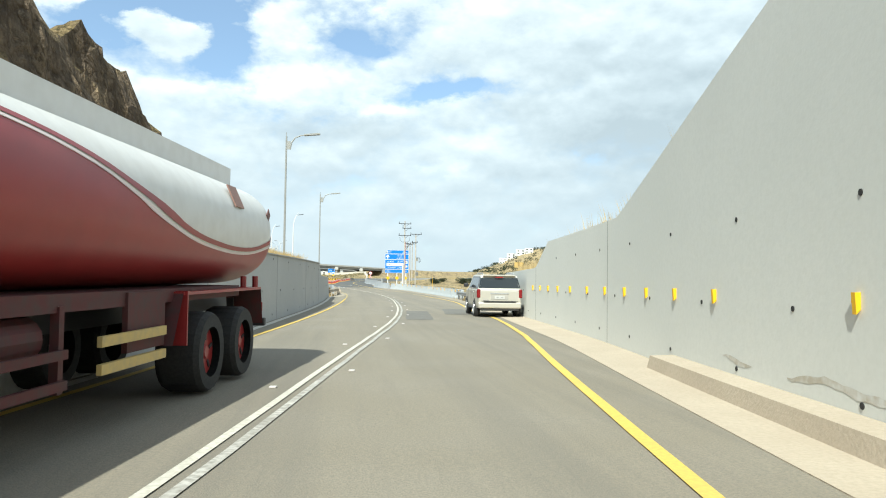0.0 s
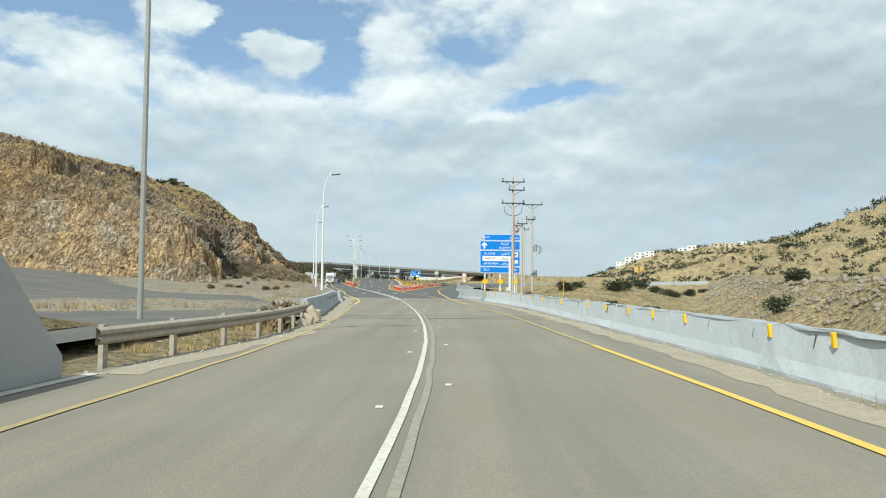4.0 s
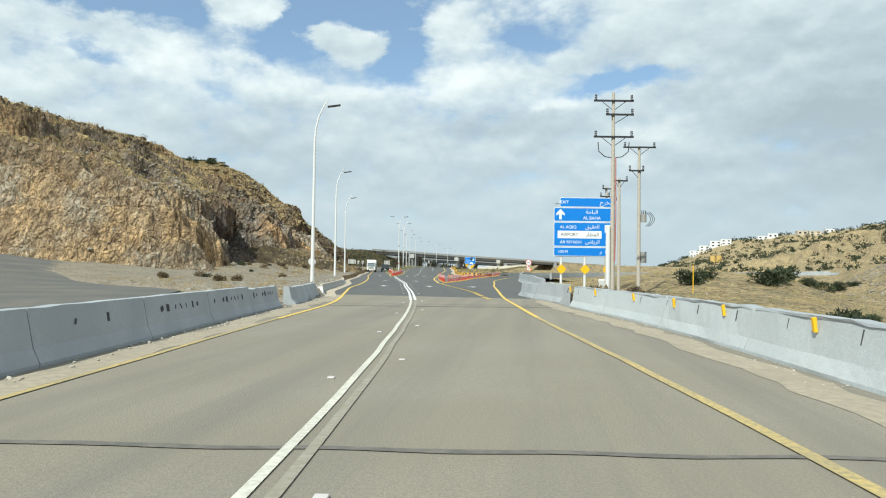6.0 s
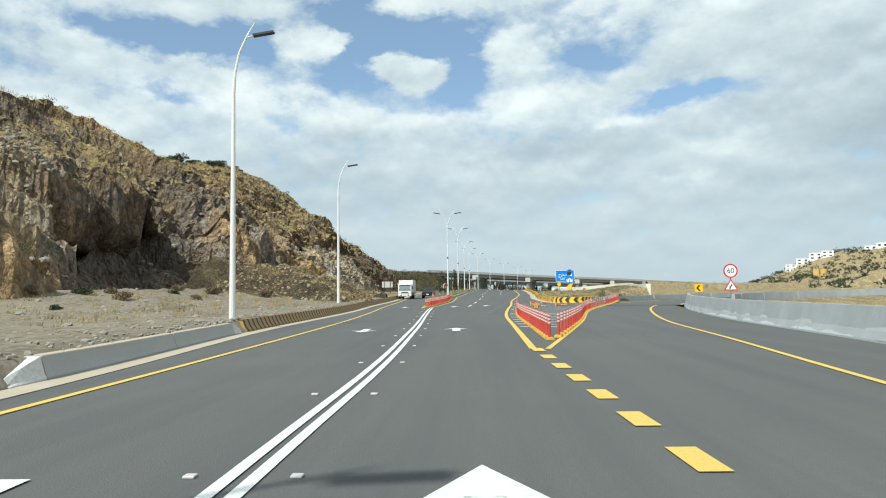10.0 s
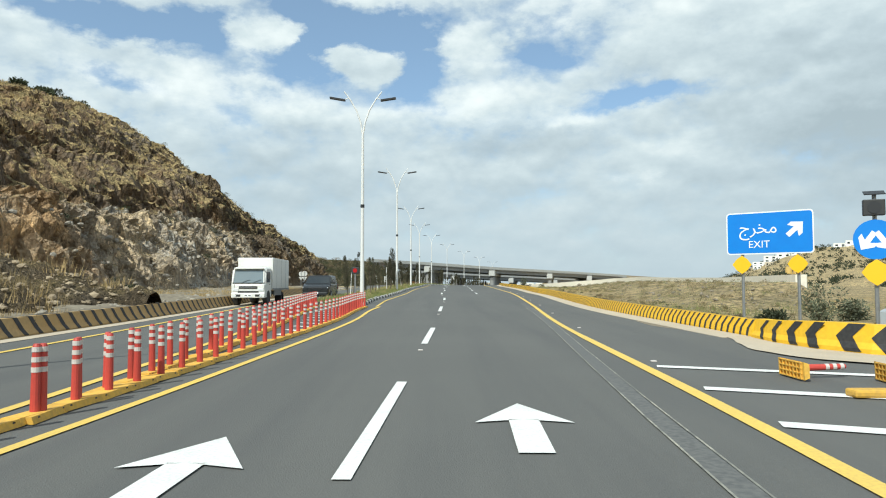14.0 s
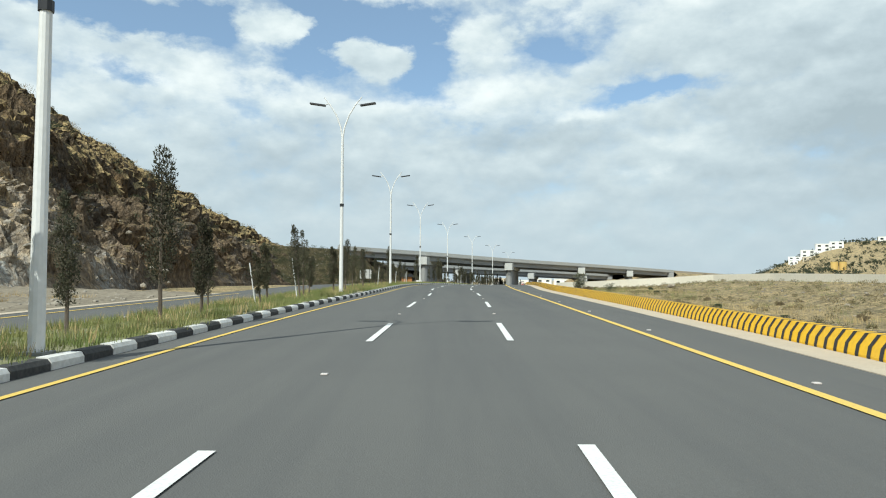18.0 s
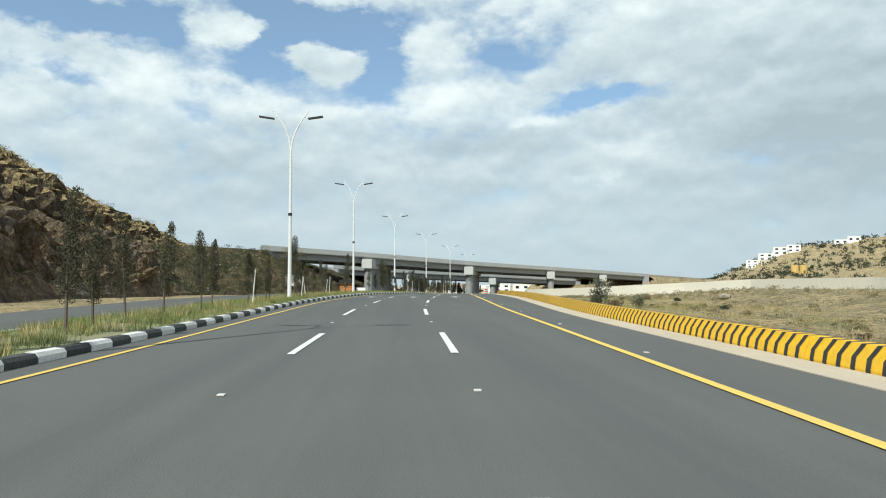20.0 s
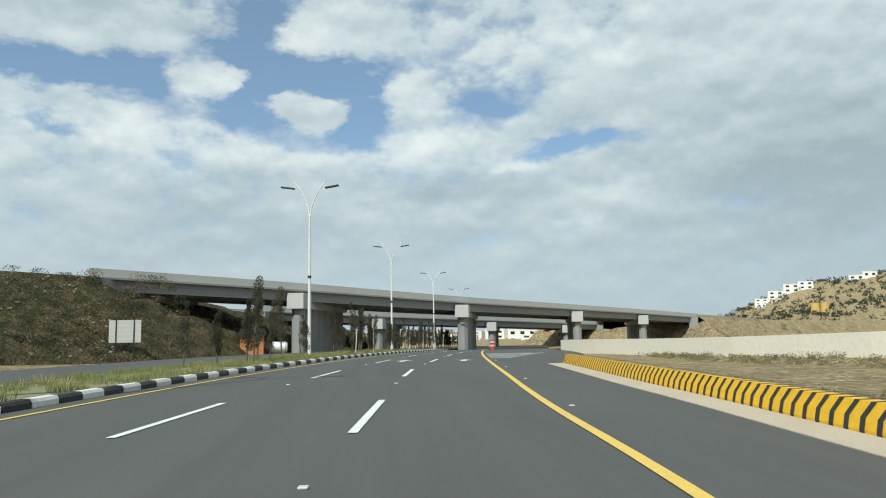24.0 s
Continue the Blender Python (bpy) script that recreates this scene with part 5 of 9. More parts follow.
while y < 450:
    shared("kerb_block", blocks[k % 2], kerb_root, on_line(kerb, y))
    y += math.cos(heading(kerb, y))
    k += 1
med = []
ys = steps(233, 520, 1.5)
for y in ys:
    for i in range(7):
        x = kerb(y) - 0.2 + (median_left(y) + 0.2 - kerb(y)) * i / 6
        med.append((x, y, level(y) - 0.04 + 0.17 * smooth01((y - 233) / 1.6) + 0.10 * smooth01((y - 233) / 3) * math.sin(math.pi * i / 6) + 0.05 * fbm(x * 0.7, y * 0.7)))
SOIL = material("median soil", (0.25, 0.225, 0.14), 0.95, grain=(5, (0.16, 0.17, 0.07), 0.8), stain=(0.4, (0.20, 0.21, 0.09), 0.8), bump=0.8, bump_scale=8)
structure(sheet("median", med, [(j * 7 + i, (j + 1) * 7 + i, (j + 1) * 7 + i + 1, j * 7 + i + 1) for j in range(len(ys) - 1) for i in range(6)], SOIL, smooth=True), "planted median strip of soil and grass", "median")
structure(profile_along("median_kerb_left", median_left, 233, 470, [(0.0, -0.1), (0.0, 0.18), (0.2, 0.18), (0.2, -0.1)], CONCRETE, 2.0), "concrete kerb on the far side of the median", "kerb")


# ---- bollards ----
def bollard():
    b = thing("bollard", Matrix(), "red plastic bollard with white bands on a yellow base", "bollard", "lane bollards")
    bm = bmesh.new()
    tube(bm, (0, 0, 0.05), (0, 0, 0.78), 0.054, 0.042, 12)
    tube(bm, (0, 0, 0.78), (0, 0, 0.81), 0.042, 0.030, 12)
    part("post", bm, RED, b, smooth=False)
    for z in (0.50, 0.61, 0.72):
        part("band", T((0, 0, z), (0, 0, z + 0.055), 0.0515 - 0.009 * (z - 0.4), None, 12), SILVER_BAND, b)
    bm = bmesh.new()
    prism(bm, [(-0.13, 0.0), (-0.10, 0.075), (0.10, 0.075), (0.13, 0.0)], -0.41, 0.41)
    part("base", bm, BASE_YELLOW, b)
    for s in (-1, 1):
        part("reflector", T((0.112, s * 0.27, 0.04), (-0.112, s * 0.27, 0.04), 0.026, None, 8), TRIM_BLACK, b)
    return b


proto = bollard()
spots = []
for k in range(42):
    spots.append((main_edge, 161.5 + 0.88 * k, 0.75))
for k in range(43):
    spots.append((ramp_left, 163.0 + 1.35 * k, -0.15))
for k in range(41):
    spots.append((median_right, 200.6 + 0.76 * k, -0.5))
for k in range(36):
    spots.append((median_left, 203.5 + 0.80 * k, 0.35))
first = True
for f, y, off in spots:
    tip = noise.noise((y * 3.7, off * 5, 1.3)) * 2.5
    m = on_line(f, y, off, 0.012) @ pose(0, 0, 0, tip, tip * 0.7, 0)
    if first:
        proto.matrix_world = m
        first = False
    else:
        copy_thing(proto, m)
for x, y, rz, up in ((-38.2, 209.0, 15, 0.15), (-37.0, 208.7, 8, 0.15), (-34.3, 201.8, 5, 0.15), (-35.25, 197.9, 30, 0.15)):
    fb = copy_thing(proto, pose(x, y, level(y) + up, 0, 88, rz))
    tagged(fb, "knocked-over red bollard lying on its side", "bollard", "fallen bollards")
    ribs = bmesh.new()
    for k in range(7):
        box(ribs, 0, -0.33 + 0.11 * k, -0.012, 0.25, 0.014, 0.03)
    for k in range(4):
        box(ribs, -0.115 + 0.077 * k, 0, -0.012, 0.014, 0.70, 0.03)
    part("underside_ribs", ribs, BASE_YELLOW, fb, "ribbed underside of the yellow base")
for x, y, rz in ((-37.4, 207.4, 15), (-36.4, 197.35, 8), (-34.2, 206.5, 95)):
    tagged(part("loose_base", box(bmesh.new(), 0, 0, 0.05, 0.9, 0.26, 0.1, None, 0.03), BASE_YELLOW), "loose yellow rubber bollard base on the gore", "bollard base", "loose bases").matrix_world = pose(x, y, level(y) + 0.01, 0, 0, rz)


# ---- lamp posts ----
def lamp_head(bm, p, d, up):
    """A flat lantern at p that points along d."""
    d = Vector(d).normalized()
    side = d.cross(Vector((0, 0, 1))).normalized()
    u = side.cross(d)
    m = Matrix((side, d, u)).transposed().to_4x4()
    m.translation = Vector(p) + d * 0.45
    bmesh.ops.create_cube(bm, size=1.0, matrix=m @ Matrix.Diagonal((0.30, 0.95, 0.09, 1)))
    return bm


def double_lamp():
    l = thing("street_lamp", Matrix(), "tall white median street lamp with two curved arms", "street lamp", "median street lamps")
    part("base_plate", B(0, 0, 0.03, 0.42, 0.42, 0.06), STEEL, l)
    part("pole", bent(bmesh.new(), [(0, 0, 0), (0, 0, 2.2), (0, 0, 10.2)], [0.13, 0.115, 0.075], 12), POLE_WHITE, l)
    part("clamp", T((0, 0, 5.62), (0, 0, 5.80), 0.125, None, 10), DARK, l, "dark clamp band")
    for s in (-1, 1):
        pts = [(0, 0, 10.0), (s * 0.12, 0, 10.8), (s * 0.40, 0, 11.6), (s * 0.78, 0, 12.25), (s * 1.15, 0, 12.75)]
        part("arm", bent(bmesh.new(), pts, [0.055, 0.05, 0.045, 0.04, 0.03], 8), POLE_WHITE, l)
        part("brace", T((s * 0.85, 0, 12.35), (s * 1.2, 0, 12.2), 0.03, None, 6), POLE_WHITE, l)
        bm = bmesh.new()
        lamp_head(bm, (s * 1.1, 0, 12.2), (s, 0, 0.16), 1)
        part("lantern", bm, DARK, l)
    return l


def single_lamp():
    l = thing("street_lamp", Matrix(), "tall white street lamp with one curved arm", "street lamp", "single-arm street lamps")
    part("base_plate", B(0, 0, 0.03, 0.45, 0.45, 0.06), STEEL, l)
    part("pole", bent(bmesh.new(), [(0, 0, 0), (0, 0, 2.5), (0, 0, 10.6)], [0.15, 0.13, 0.08], 12), POLE_WHITE, l)
    pts = [(0, 0, 10.5), (0.06, 0, 11.4), (0.24, 0, 12.3), (0.6, 0, 13.1), (0.95, 0, 13.7)]
    part("arm", bent(bmesh.new(), pts, [0.08, 0.065, 0.055, 0.045, 0.025], 8), POLE_WHITE, l)
    part("brace", T((0.55, 0, 13.0), (1.0, 0, 13.15), 0.03, None, 6), POLE_WHITE, l)
    bm = bmesh.new()
    lamp_head(bm, (0.9, 0, 13.1), (1, 0, 0.16), 1)
    part("lantern", bm, DARK, l)
    return l


def old_lamp():
    l = thing("street_lamp", Matrix(), "slender grey street lamp behind the retaining wall", "street lamp", "old street lamps")
    part("pole", bent(bmesh.new(), [(0, 0, -1.0), (0, 0, 3), (0, 0, 8.7)], [0.07, 0.062, 0.05], 10), GREY_POLE, l)
    part("bracket", B(0.12, 0, 8.15, 0.24, 0.05, 0.5), GREY_POLE, l)
    part("finial", T((0, 0, 8.7), (0, 0, 8.95), 0.02, None, 6), GREY_POLE, l)
    pts = [(0.22, 0, 7.9), (0.30, 0, 8.3), (0.52, 0, 8.62), (0.85, 0, 8.76), (1.25, 0, 8.82)]
    part("arm", bent(bmesh.new(), pts, [0.05, 0.045, 0.04, 0.035, 0.03], 8), GREY_POLE, l)
    bm = bmesh.new()
    lamp_head(bm, (1.1, 0, 8.80), (1, 0, 0.10), 1)
    part("lantern", bm, GREY_POLE, l)
    return l


lamp = double_lamp()
for k, (x, y) in enumerate(((-56.73, 237.2), (-65.0, 266.7), (-73.6, 297), (-82.2, 328), (-88.6, 357.2), (-93.8, 389.5), (-96.6, 420), (-98.4, 450), (-100.3, 482))):
    m = Matrix.Translation((x, y, level(y) + 0.15)) @ Matrix.Rotation(heading(kerb, y), 4, "Z") @ Matrix.Diagonal((1, 1, 0.94 if y > 290 else 1, 1))
    if k:
        copy_thing(lamp, m)
    else:
        lamp.matrix_world = m
lamp = single_lamp()
for k, (x, y) in enumerate(((-29.3, 132.2), (-41.8, 165.8), (-53.6, 197.8))):
    m = Matrix.Translation((x, y, level(y) + 0.1)) @ Matrix.Rotation(heading(left_edge, y), 4, "Z")
    if k:
        copy_thing(lamp, m)
    else:
        lamp.matrix_world = m
lamp = old_lamp()
for k, (x, y, z) in enumerate(((-10.06, 43.0, 1.15), (-13.4, 72.7, 0.9))):
    m = Matrix.Translation((x, y, z)) @ Matrix.Rotation(heading(left_edge, y), 4, "Z")
    if k:
        copy_thing(lamp, m)
    else:
        lamp.matrix_world = m


# ---- bridge ----
AX = Vector((0.52, 0.855, 0)).normalized()
FAR = Vector((-AX.y, AX.x, 0))
DECK = line((-60, 10.1), (-24, 9.4), (0, 8.85), (32, 7.85), (66, 7.1), (94, 6.45), (118, 5.8), (150, 5.0))


def along(s, back, z):
    p = Vector((-112, 430.5, 0)) + AX * s + FAR * back
    return (p.x, p.y, z)


def swept(name, back, outline, s0, s1, mat, parent, dz=0.0):
    """An outline of (back, below the deck) swept along the bridge."""
    ss = steps(s0, s1, 6.0)
    n = len(outline)
    verts = [along(s, back + o, DECK(s) + h + dz) for s in ss for o, h in outline]
    faces = []
    for i in range(len(ss) - 1):
        for k in range(n):
            a, b = i * n + k, i * n + (k + 1) % n
            faces.append((a, b, b + n, a + n))
    faces += [tuple(range(n))[::-1], tuple(range((len(ss) - 1) * n, len(ss) * n))]
    ob = sheet(name, verts, faces, mat, parent)
    bm = bmesh.new()
    bm.from_mesh(ob.data)
    bmesh.ops.recalc_face_normals(bm, faces=bm.faces)
    bm.to_mesh(ob.data)
    bm.free()
    return ob


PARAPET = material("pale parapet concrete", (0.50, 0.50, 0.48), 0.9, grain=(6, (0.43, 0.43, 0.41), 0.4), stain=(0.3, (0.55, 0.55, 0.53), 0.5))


# the piers stand in rows along the road below, askew to the deck
ROW = Vector((-0.087, 0.996, 0)).normalized()
SKEW = ROW.dot(AX) / ROW.dot(FAR)


def bridge(back, spans, s0, s1, dz, label):
    b = thing("bridge", None, label, "bridge", "twin bridges")
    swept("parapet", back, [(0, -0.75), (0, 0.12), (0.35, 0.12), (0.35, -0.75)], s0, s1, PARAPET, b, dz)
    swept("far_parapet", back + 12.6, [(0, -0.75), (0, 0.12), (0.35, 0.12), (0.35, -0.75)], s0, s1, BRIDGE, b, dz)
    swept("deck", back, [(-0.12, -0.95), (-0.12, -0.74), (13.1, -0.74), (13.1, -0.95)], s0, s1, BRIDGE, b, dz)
    for g in (0.45, 3.5, 6.6, 9.7, 12.0):
        swept("girder", back + g, [(0, -0.94), (0.0, -2.05), (-0.12, -2.2), (0.62, -2.2), (0.5, -2.05), (0.5, -0.94)], s0 + 1.0, s1 - 1.0, BRIDGE, b, dz)
    long = 13.2 / ROW.dot(FAR)
    turn = Matrix((Vector((ROW.y, -ROW.x, 0)), ROW, (0, 0, 1))).transposed().to_4x4()
    for s in spans:
        z = DECK(s) + dz
        pier = new("pier")
        pier.parent = b
        pier.matrix_local = Matrix.Translation(along(s, back, 0)) @ turn
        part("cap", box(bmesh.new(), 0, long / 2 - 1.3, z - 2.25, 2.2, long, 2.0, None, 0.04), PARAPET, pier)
        for k in range(8):
            bm = bmesh.new()
            bmesh.ops.create_cone(bm, cap_ends=True, segments=8, radius1=0.86, radius2=0.86, depth=z + 1.0, matrix=Matrix.Translation((0, 0.2 + (long - 3.2) * k / 7, (z - 3.2 - 4.0) / 2 + 0.5)) @ Matrix.Rotation(math.pi / 8, 4, "Z"))
            part("column", bm, BRIDGE, pier)
    for s in (s0 + 0.5, s1 - 2.5):
        ab = part("abutment", box(bmesh.new(), 0, long / 2 - 0.8, DECK(s) + dz - 2.6, 2.2, long, 3.4), BRIDGE, b)
        ab.matrix_local = Matrix.Translation(along(s, back, 0)) @ turn
    return b


bridge(0.0, (0, 32, 66, 93), -26, 122, 0.0, "grey concrete girder bridge on square-capped piers")
bridge(28.0, (39, 74, 105), 12, 124, -1.35, "second grey concrete girder bridge behind the first")


def embankment(name, s0, s1, mat, label, slope=1.5, back=16.0, half=17.5):
    """The earth that carries the road to the bridge."""
    ss = steps(s0, s1, 1.5)
    offs = axis((-half - 22, -half, 1.1), (-half, half, 5), (half, half + 22, 2.2))
    verts = []
    for s in ss:
        for o in offs:
            p = Vector(along(s, back + o, 0))
            d = max(0.0, abs(o) - half)
            z = DECK(min(max(s, -60), 150)) - 0.9 - d / slope
            z += (0.5 * fbm(p.x * 0.25, p.y * 0.25, 3.0) + 0.25 * fbm(p.x, p.y, 1.0)) * smooth01(d / 2)
            verts.append((p.x, p.y, max(z, -2.5)))
    n = len(offs)
    ob = sheet(name, verts, [(j * n + i, (j + 1) * n + i, (j + 1) * n + i + 1, j * n + i + 1) for j in range(len(ss) - 1) for i in range(n - 1)], mat)
    bm = bmesh.new()
    bm.from_mesh(ob.data)
    bmesh.ops.recalc_face_normals(bm, faces=bm.faces)
    if sum(f.normal.z for f in bm.faces) < 0:
        bmesh.ops.reverse_faces(bm, faces=bm.faces)
    bm.to_mesh(ob.data)
    bm.free()
    return structure(ob, label, "embankment")


def spill(name, s, way, mat, label, long=24.0, fall=3.1, rows=18):
    """The earth that falls from the abutments under the bridge, along the askew line of the piers."""
    verts = []
    cols = 56
    for i in range(-1, rows + 1):
        for k in range(cols + 1):
            o = -24 + 92 * k / cols
            start = s + (SKEW * min(max(o, 0.0), 46.0) if way > 0 else 0.0)
            d = long * max(i, 0) / rows
            p = Vector(along(start + way * d if i >= 0 else s - way * 2.0, o, 0))
            side = max(0.0, -o - 1.5, o - 46.0)
            z = DECK(s) - 2.3 - 1.35 * smooth01((o - 14) / 12) + 1.35 * smooth01(side / 1.2) - d / fall - side / 1.5 + 0.55 * fbm(p.x * 0.3, p.y * 0.3, 5.0) + 0.2 * fbm(p.x, p.y, 2.0, 3)
            verts.append((p.x, p.y, max(z, -2.5)))
    w = cols + 1
    order = (lambda a: (a, a + 1, a + w + 1, a + w)) if way < 0 else (lambda a: (a, a + w, a + w + 1, a + 1))
    return structure(sheet(name, verts, [order(i * w + k) for i in range(rows + 1) for k in range(cols)], mat), label, "embankment")


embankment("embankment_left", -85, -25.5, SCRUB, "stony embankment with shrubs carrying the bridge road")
embankment("embankment_right", 120, 330, GROUND, "stony embankment with shrubs carrying the bridge road", back=20.0, half=21.5)
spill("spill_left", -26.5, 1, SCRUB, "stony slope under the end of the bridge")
spill("spill_right", 120.5, -1, GROUND, "stony slope under the end of the bridge", 13.0, 1.45)
for back in (0.2, 12.6):
    swept("road_rail", back, [(0, -0.9), (0, 0.0), (0.3, 0.0), (0.3, -0.9)], 122, 330, PALE, None)
for o in [o for o in scene.objects if o.name.startswith("road_rail")]:
    structure(o, "pale parapet of the road on the embankment", "parapet")

# pale wall of the merging ramp
ramp_wall = [(-29.3, 252.8, 1.5), (-30, 253, 1.5), (-33, 275, 1.55), (-36, 300, 1.85), (-38.5, 325, 2.2), (-42, 350, 2.55), (-47, 372, 2.6), (-53, 383, 2.25), (-59, 391, 1.98), (-65, 401, 1.65), (-70, 412, 1.45), (-75, 424, 1.3), (-79, 436, 1.1)]
WALL_PALE = material("sunlit pale wall", (0.77, 0.725, 0.62), 0.9, grain=(4, (0.66, 0.60, 0.49), 0.5), stain=(0.25, (0.80, 0.75, 0.65), 0.6), bump=0.1)
verts, faces = [], []
for i, (x, yy, z) in enumerate(ramp_wall):
    a, b = ramp_wall[max(0, i - 1)], ramp_wall[min(len(ramp_wall) - 1, i + 1)]
    d = Vector((b[0] - a[0], b[1] - a[1], 0)).normalized()
    nr = Vector((d.y, -d.x, 0)) * 0.4
    verts += [(x, yy, -1.5), (x, yy, z), (x + nr.x, yy + nr.y, z), (x + nr.x, yy + nr.y, -1.5)]
for i in range(len(ramp_wall) - 1):
    for k in range(4):
        p, q = i * 4 + k, i * 4 + (k + 1) % 4
        faces.append((p, p + 4, q + 4, q))
faces.append((len(verts) - 4, len(verts) - 3, len(verts) - 2, len(verts) - 1))
faces.append((3, 2, 1, 0))
ob = sheet("wall_merge", verts, faces, WALL_PALE)
bm = bmesh.new()
bm.from_mesh(ob.data)
bmesh.ops.recalc_face_normals(bm, faces=bm.faces)
bm.to_mesh(ob.data)
bm.free()
structure(ob, "long pale concrete wall of the merging ramp", "wall")
# the field banks up against the wall
verts, count = [], 0
bank_rise = ((0.95, 12), (1.1, 12), (1.35, 13), (1.5, 14), (1.6, 13), (1.55, 10), (0.95, 7), (0.45, 5), (0.2, 3.5), (0.05, 1.5))
for i in range(-1, 9):
    (x, yy, _), (xn, yn, _) = ramp_wall[i + 1] if i >= 0 else (-28.6, 243, 0), ramp_wall[i + 2]
    a, b = bank_rise[i] if i >= 0 else (-1.2, 12), bank_rise[i + 1]
    d = Vector((xn - x, yn - yy)).normalized()
    for s in range(12):
        t = s / 12
        fz, w = a[0] + (b[0] - a[0]) * t, a[1] + (b[1] - a[1]) * t
        px_, py_ = x + (xn - x) * t, yy + (yn - yy) * t
        for k in range(13):
            o = w * k / 12 - 0.1
            gx_, gy_ = px_ - d.y * o, py_ + d.x * o
            g = terrain(gx_, gy_)
            f = 1 - smooth01(k / 12)
            verts.append((gx_, gy_, g - 0.12 + (fz - g + 0.12) * f + (0.22 * fbm(gx_ * 0.4, gy_ * 0.4, 8.0, 5) + 0.10 * fbm(gx_ * 1.6, gy_ * 1.6, 3.0, 3)) * f * min(1, k / 2)))
        count += 1
bank_spots = [v for k, v in enumerate(verts) if 0 < k % 13 < 11]
structure(sheet("field_bank", verts, [(j * 13 + i, j * 13 + i + 1, (j + 1) * 13 + i + 1, (j + 1) * 13 + i) for j in range(count - 1) for i in range(12)], GROUND, smooth=True), "low stony bank of the field below the pale wall", "bank")

# ---- retaining wall details ----
HOLE = material("dark drain hole", (0.03, 0.03, 0.03), 0.9)


def wall_face(f, y, h, side):
    """A pose on the road face of a retaining wall; +x points out of the wall."""
    m = on_line(f, y, side * 0.0, h)
    return m @ (Matrix.Rotation(math.pi, 4, "Z") if side < 0 else Matrix())


bm = bmesh.new()
bmesh.ops.create_cone(bm, cap_ends=True, segments=10, radius1=0.036, radius2=0.036, depth=0.02, matrix=Matrix.Rotation(math.pi / 2, 4, "Y"))
hole_mesh = bpy.data.meshes.new("weep_hole")
bm.to_mesh(hole_mesh)
bm.free()
hole_mesh.materials.append(HOLE)
for k in range(12):
    for row, h in enumerate((0.35, 1.25, 2.45)):
        y = 4.0 + 3.05 * k + 1.4 * (row % 2)
        if y < 38.5 and h < right_top(y) - 0.3:
            shared("weep_hole", hole_mesh, wall_right, wall_face(right_bar, y, h, -1))
        y = 14.0 + 4.3 * k + 2.0 * (row % 2)
        if y < 53 and h < 2.6:
            shared("weep_hole", hole_mesh, wall_left, wall_face(left_bar, y, h - 0.12, 1))
for y in (58.5, 61.0, 63.5):
    shared("weep_hole", hole_mesh, wl2, wall_face(left_bar, y, 1.15, 1))
DRIP = material("grey water streak", (0.27, 0.27, 0.26), 0.95, grain=(14, (0.36, 0.36, 0.345), 0.9))
rnd = random.Random(5)
for k in range(9):
    for row, h in ((0, 0.23), (1, 1.13), (2, 2.33)):
        y = 14.0 + 4.3 * k + 2.0 * (row % 2)
        if y < 53 and rnd.random() < 0.75:
            n = rnd.uniform(0.18, 0.5)
            n = min(n, h - 0.03)
            bm = bmesh.new()
            quad_pts = [(0, -0.045, 0), (0, 0.045, 0), (0, 0.03, -n * 0.6), (0, 0.008, -n), (0, -0.02, -n * 0.8)]
            for dx in (-0.004, 0.004):
                bm.faces.new([bm.verts.new((dx, b, c)) for _, b, c in quad_pts])
            part("drip_stain", bm, DRIP, wall_left).matrix_local = wall_face(left_bar, y, h - 0.05, 1)
JOINT = material("dark wall joint", (0.20, 0.20, 0.19), 0.95)
for f, w, ys, side, top in ((right_bar, wall_right, (4.5, 18.4, 29.6), -1, right_top), (left_bar, wall_left, (17.5, 28.0, 38.5, 48.5), 1, left_top)):
    for y in ys:
        j = part("joint", B(0, 0, top(y) / 2, 0.008, 0.03, top(y) - 0.02), JOINT, w)
        j.matrix_local = wall_face(f, y, 0, side)
# cream coping along the walls
for f, y0, y1, top, o in ((left_bar, -60, 49, left_top, -0.175),):
    structure(profile_along("coping", f, y0, y1, [(o - 0.24, 0.985), (o - 0.24, 1.0), (o + 0.24, 1.0), (o + 0.24, 0.985)], CONCRETE, 1.0, tops=lambda y, t=top: t(y) + 0.03), "thin concrete coping on the wall", "coping")


def wall_marker():
    r = thing("wall_marker", Matrix(), "orange and yellow reflector bracket on a concrete wall", "reflector", "wall reflectors")
    bm = bmesh.new()
    prism(bm, [(0.0, 0.05), (0.045, 0.0), (0.06, 0.22), (0.0, 0.22)], -0.035, 0.035)
    part("bracket", bm, SIGN_YELLOW, r)
    part("lens", B(0.03, -0.038, 0.15, 0.045, 0.008, 0.07), material("orange lens", (0.75, 0.22, 0.01), 0.4), r, "orange lens")
    return r


mk = wall_marker()
ys = [7.1, 10.9, 12.85, 14.75, 16.6, 18.6, 20.7, 23.0, 25.0, 26.8, 28.5, 30.2]
for k, y in enumerate(ys):
    m = wall_face(right_bar, y, 1.24, -1)
    if k:
        copy_thing(mk, m)
    else:
        mk.matrix_world = m


def barrier_marker():
    r = thing("barrier_marker", Matrix(), "yellow reflector tab on a concrete barrier", "reflector", "barrier reflectors")
    bm = bmesh.new()
    prism(bm, [(-0.10, 0.64), (-0.15, 0.64), (-0.18, 0.86), (-0.12, 0.88)], -0.035, 0.035)
    part("tab", bm, SIGN_YELLOW, r)
    return r


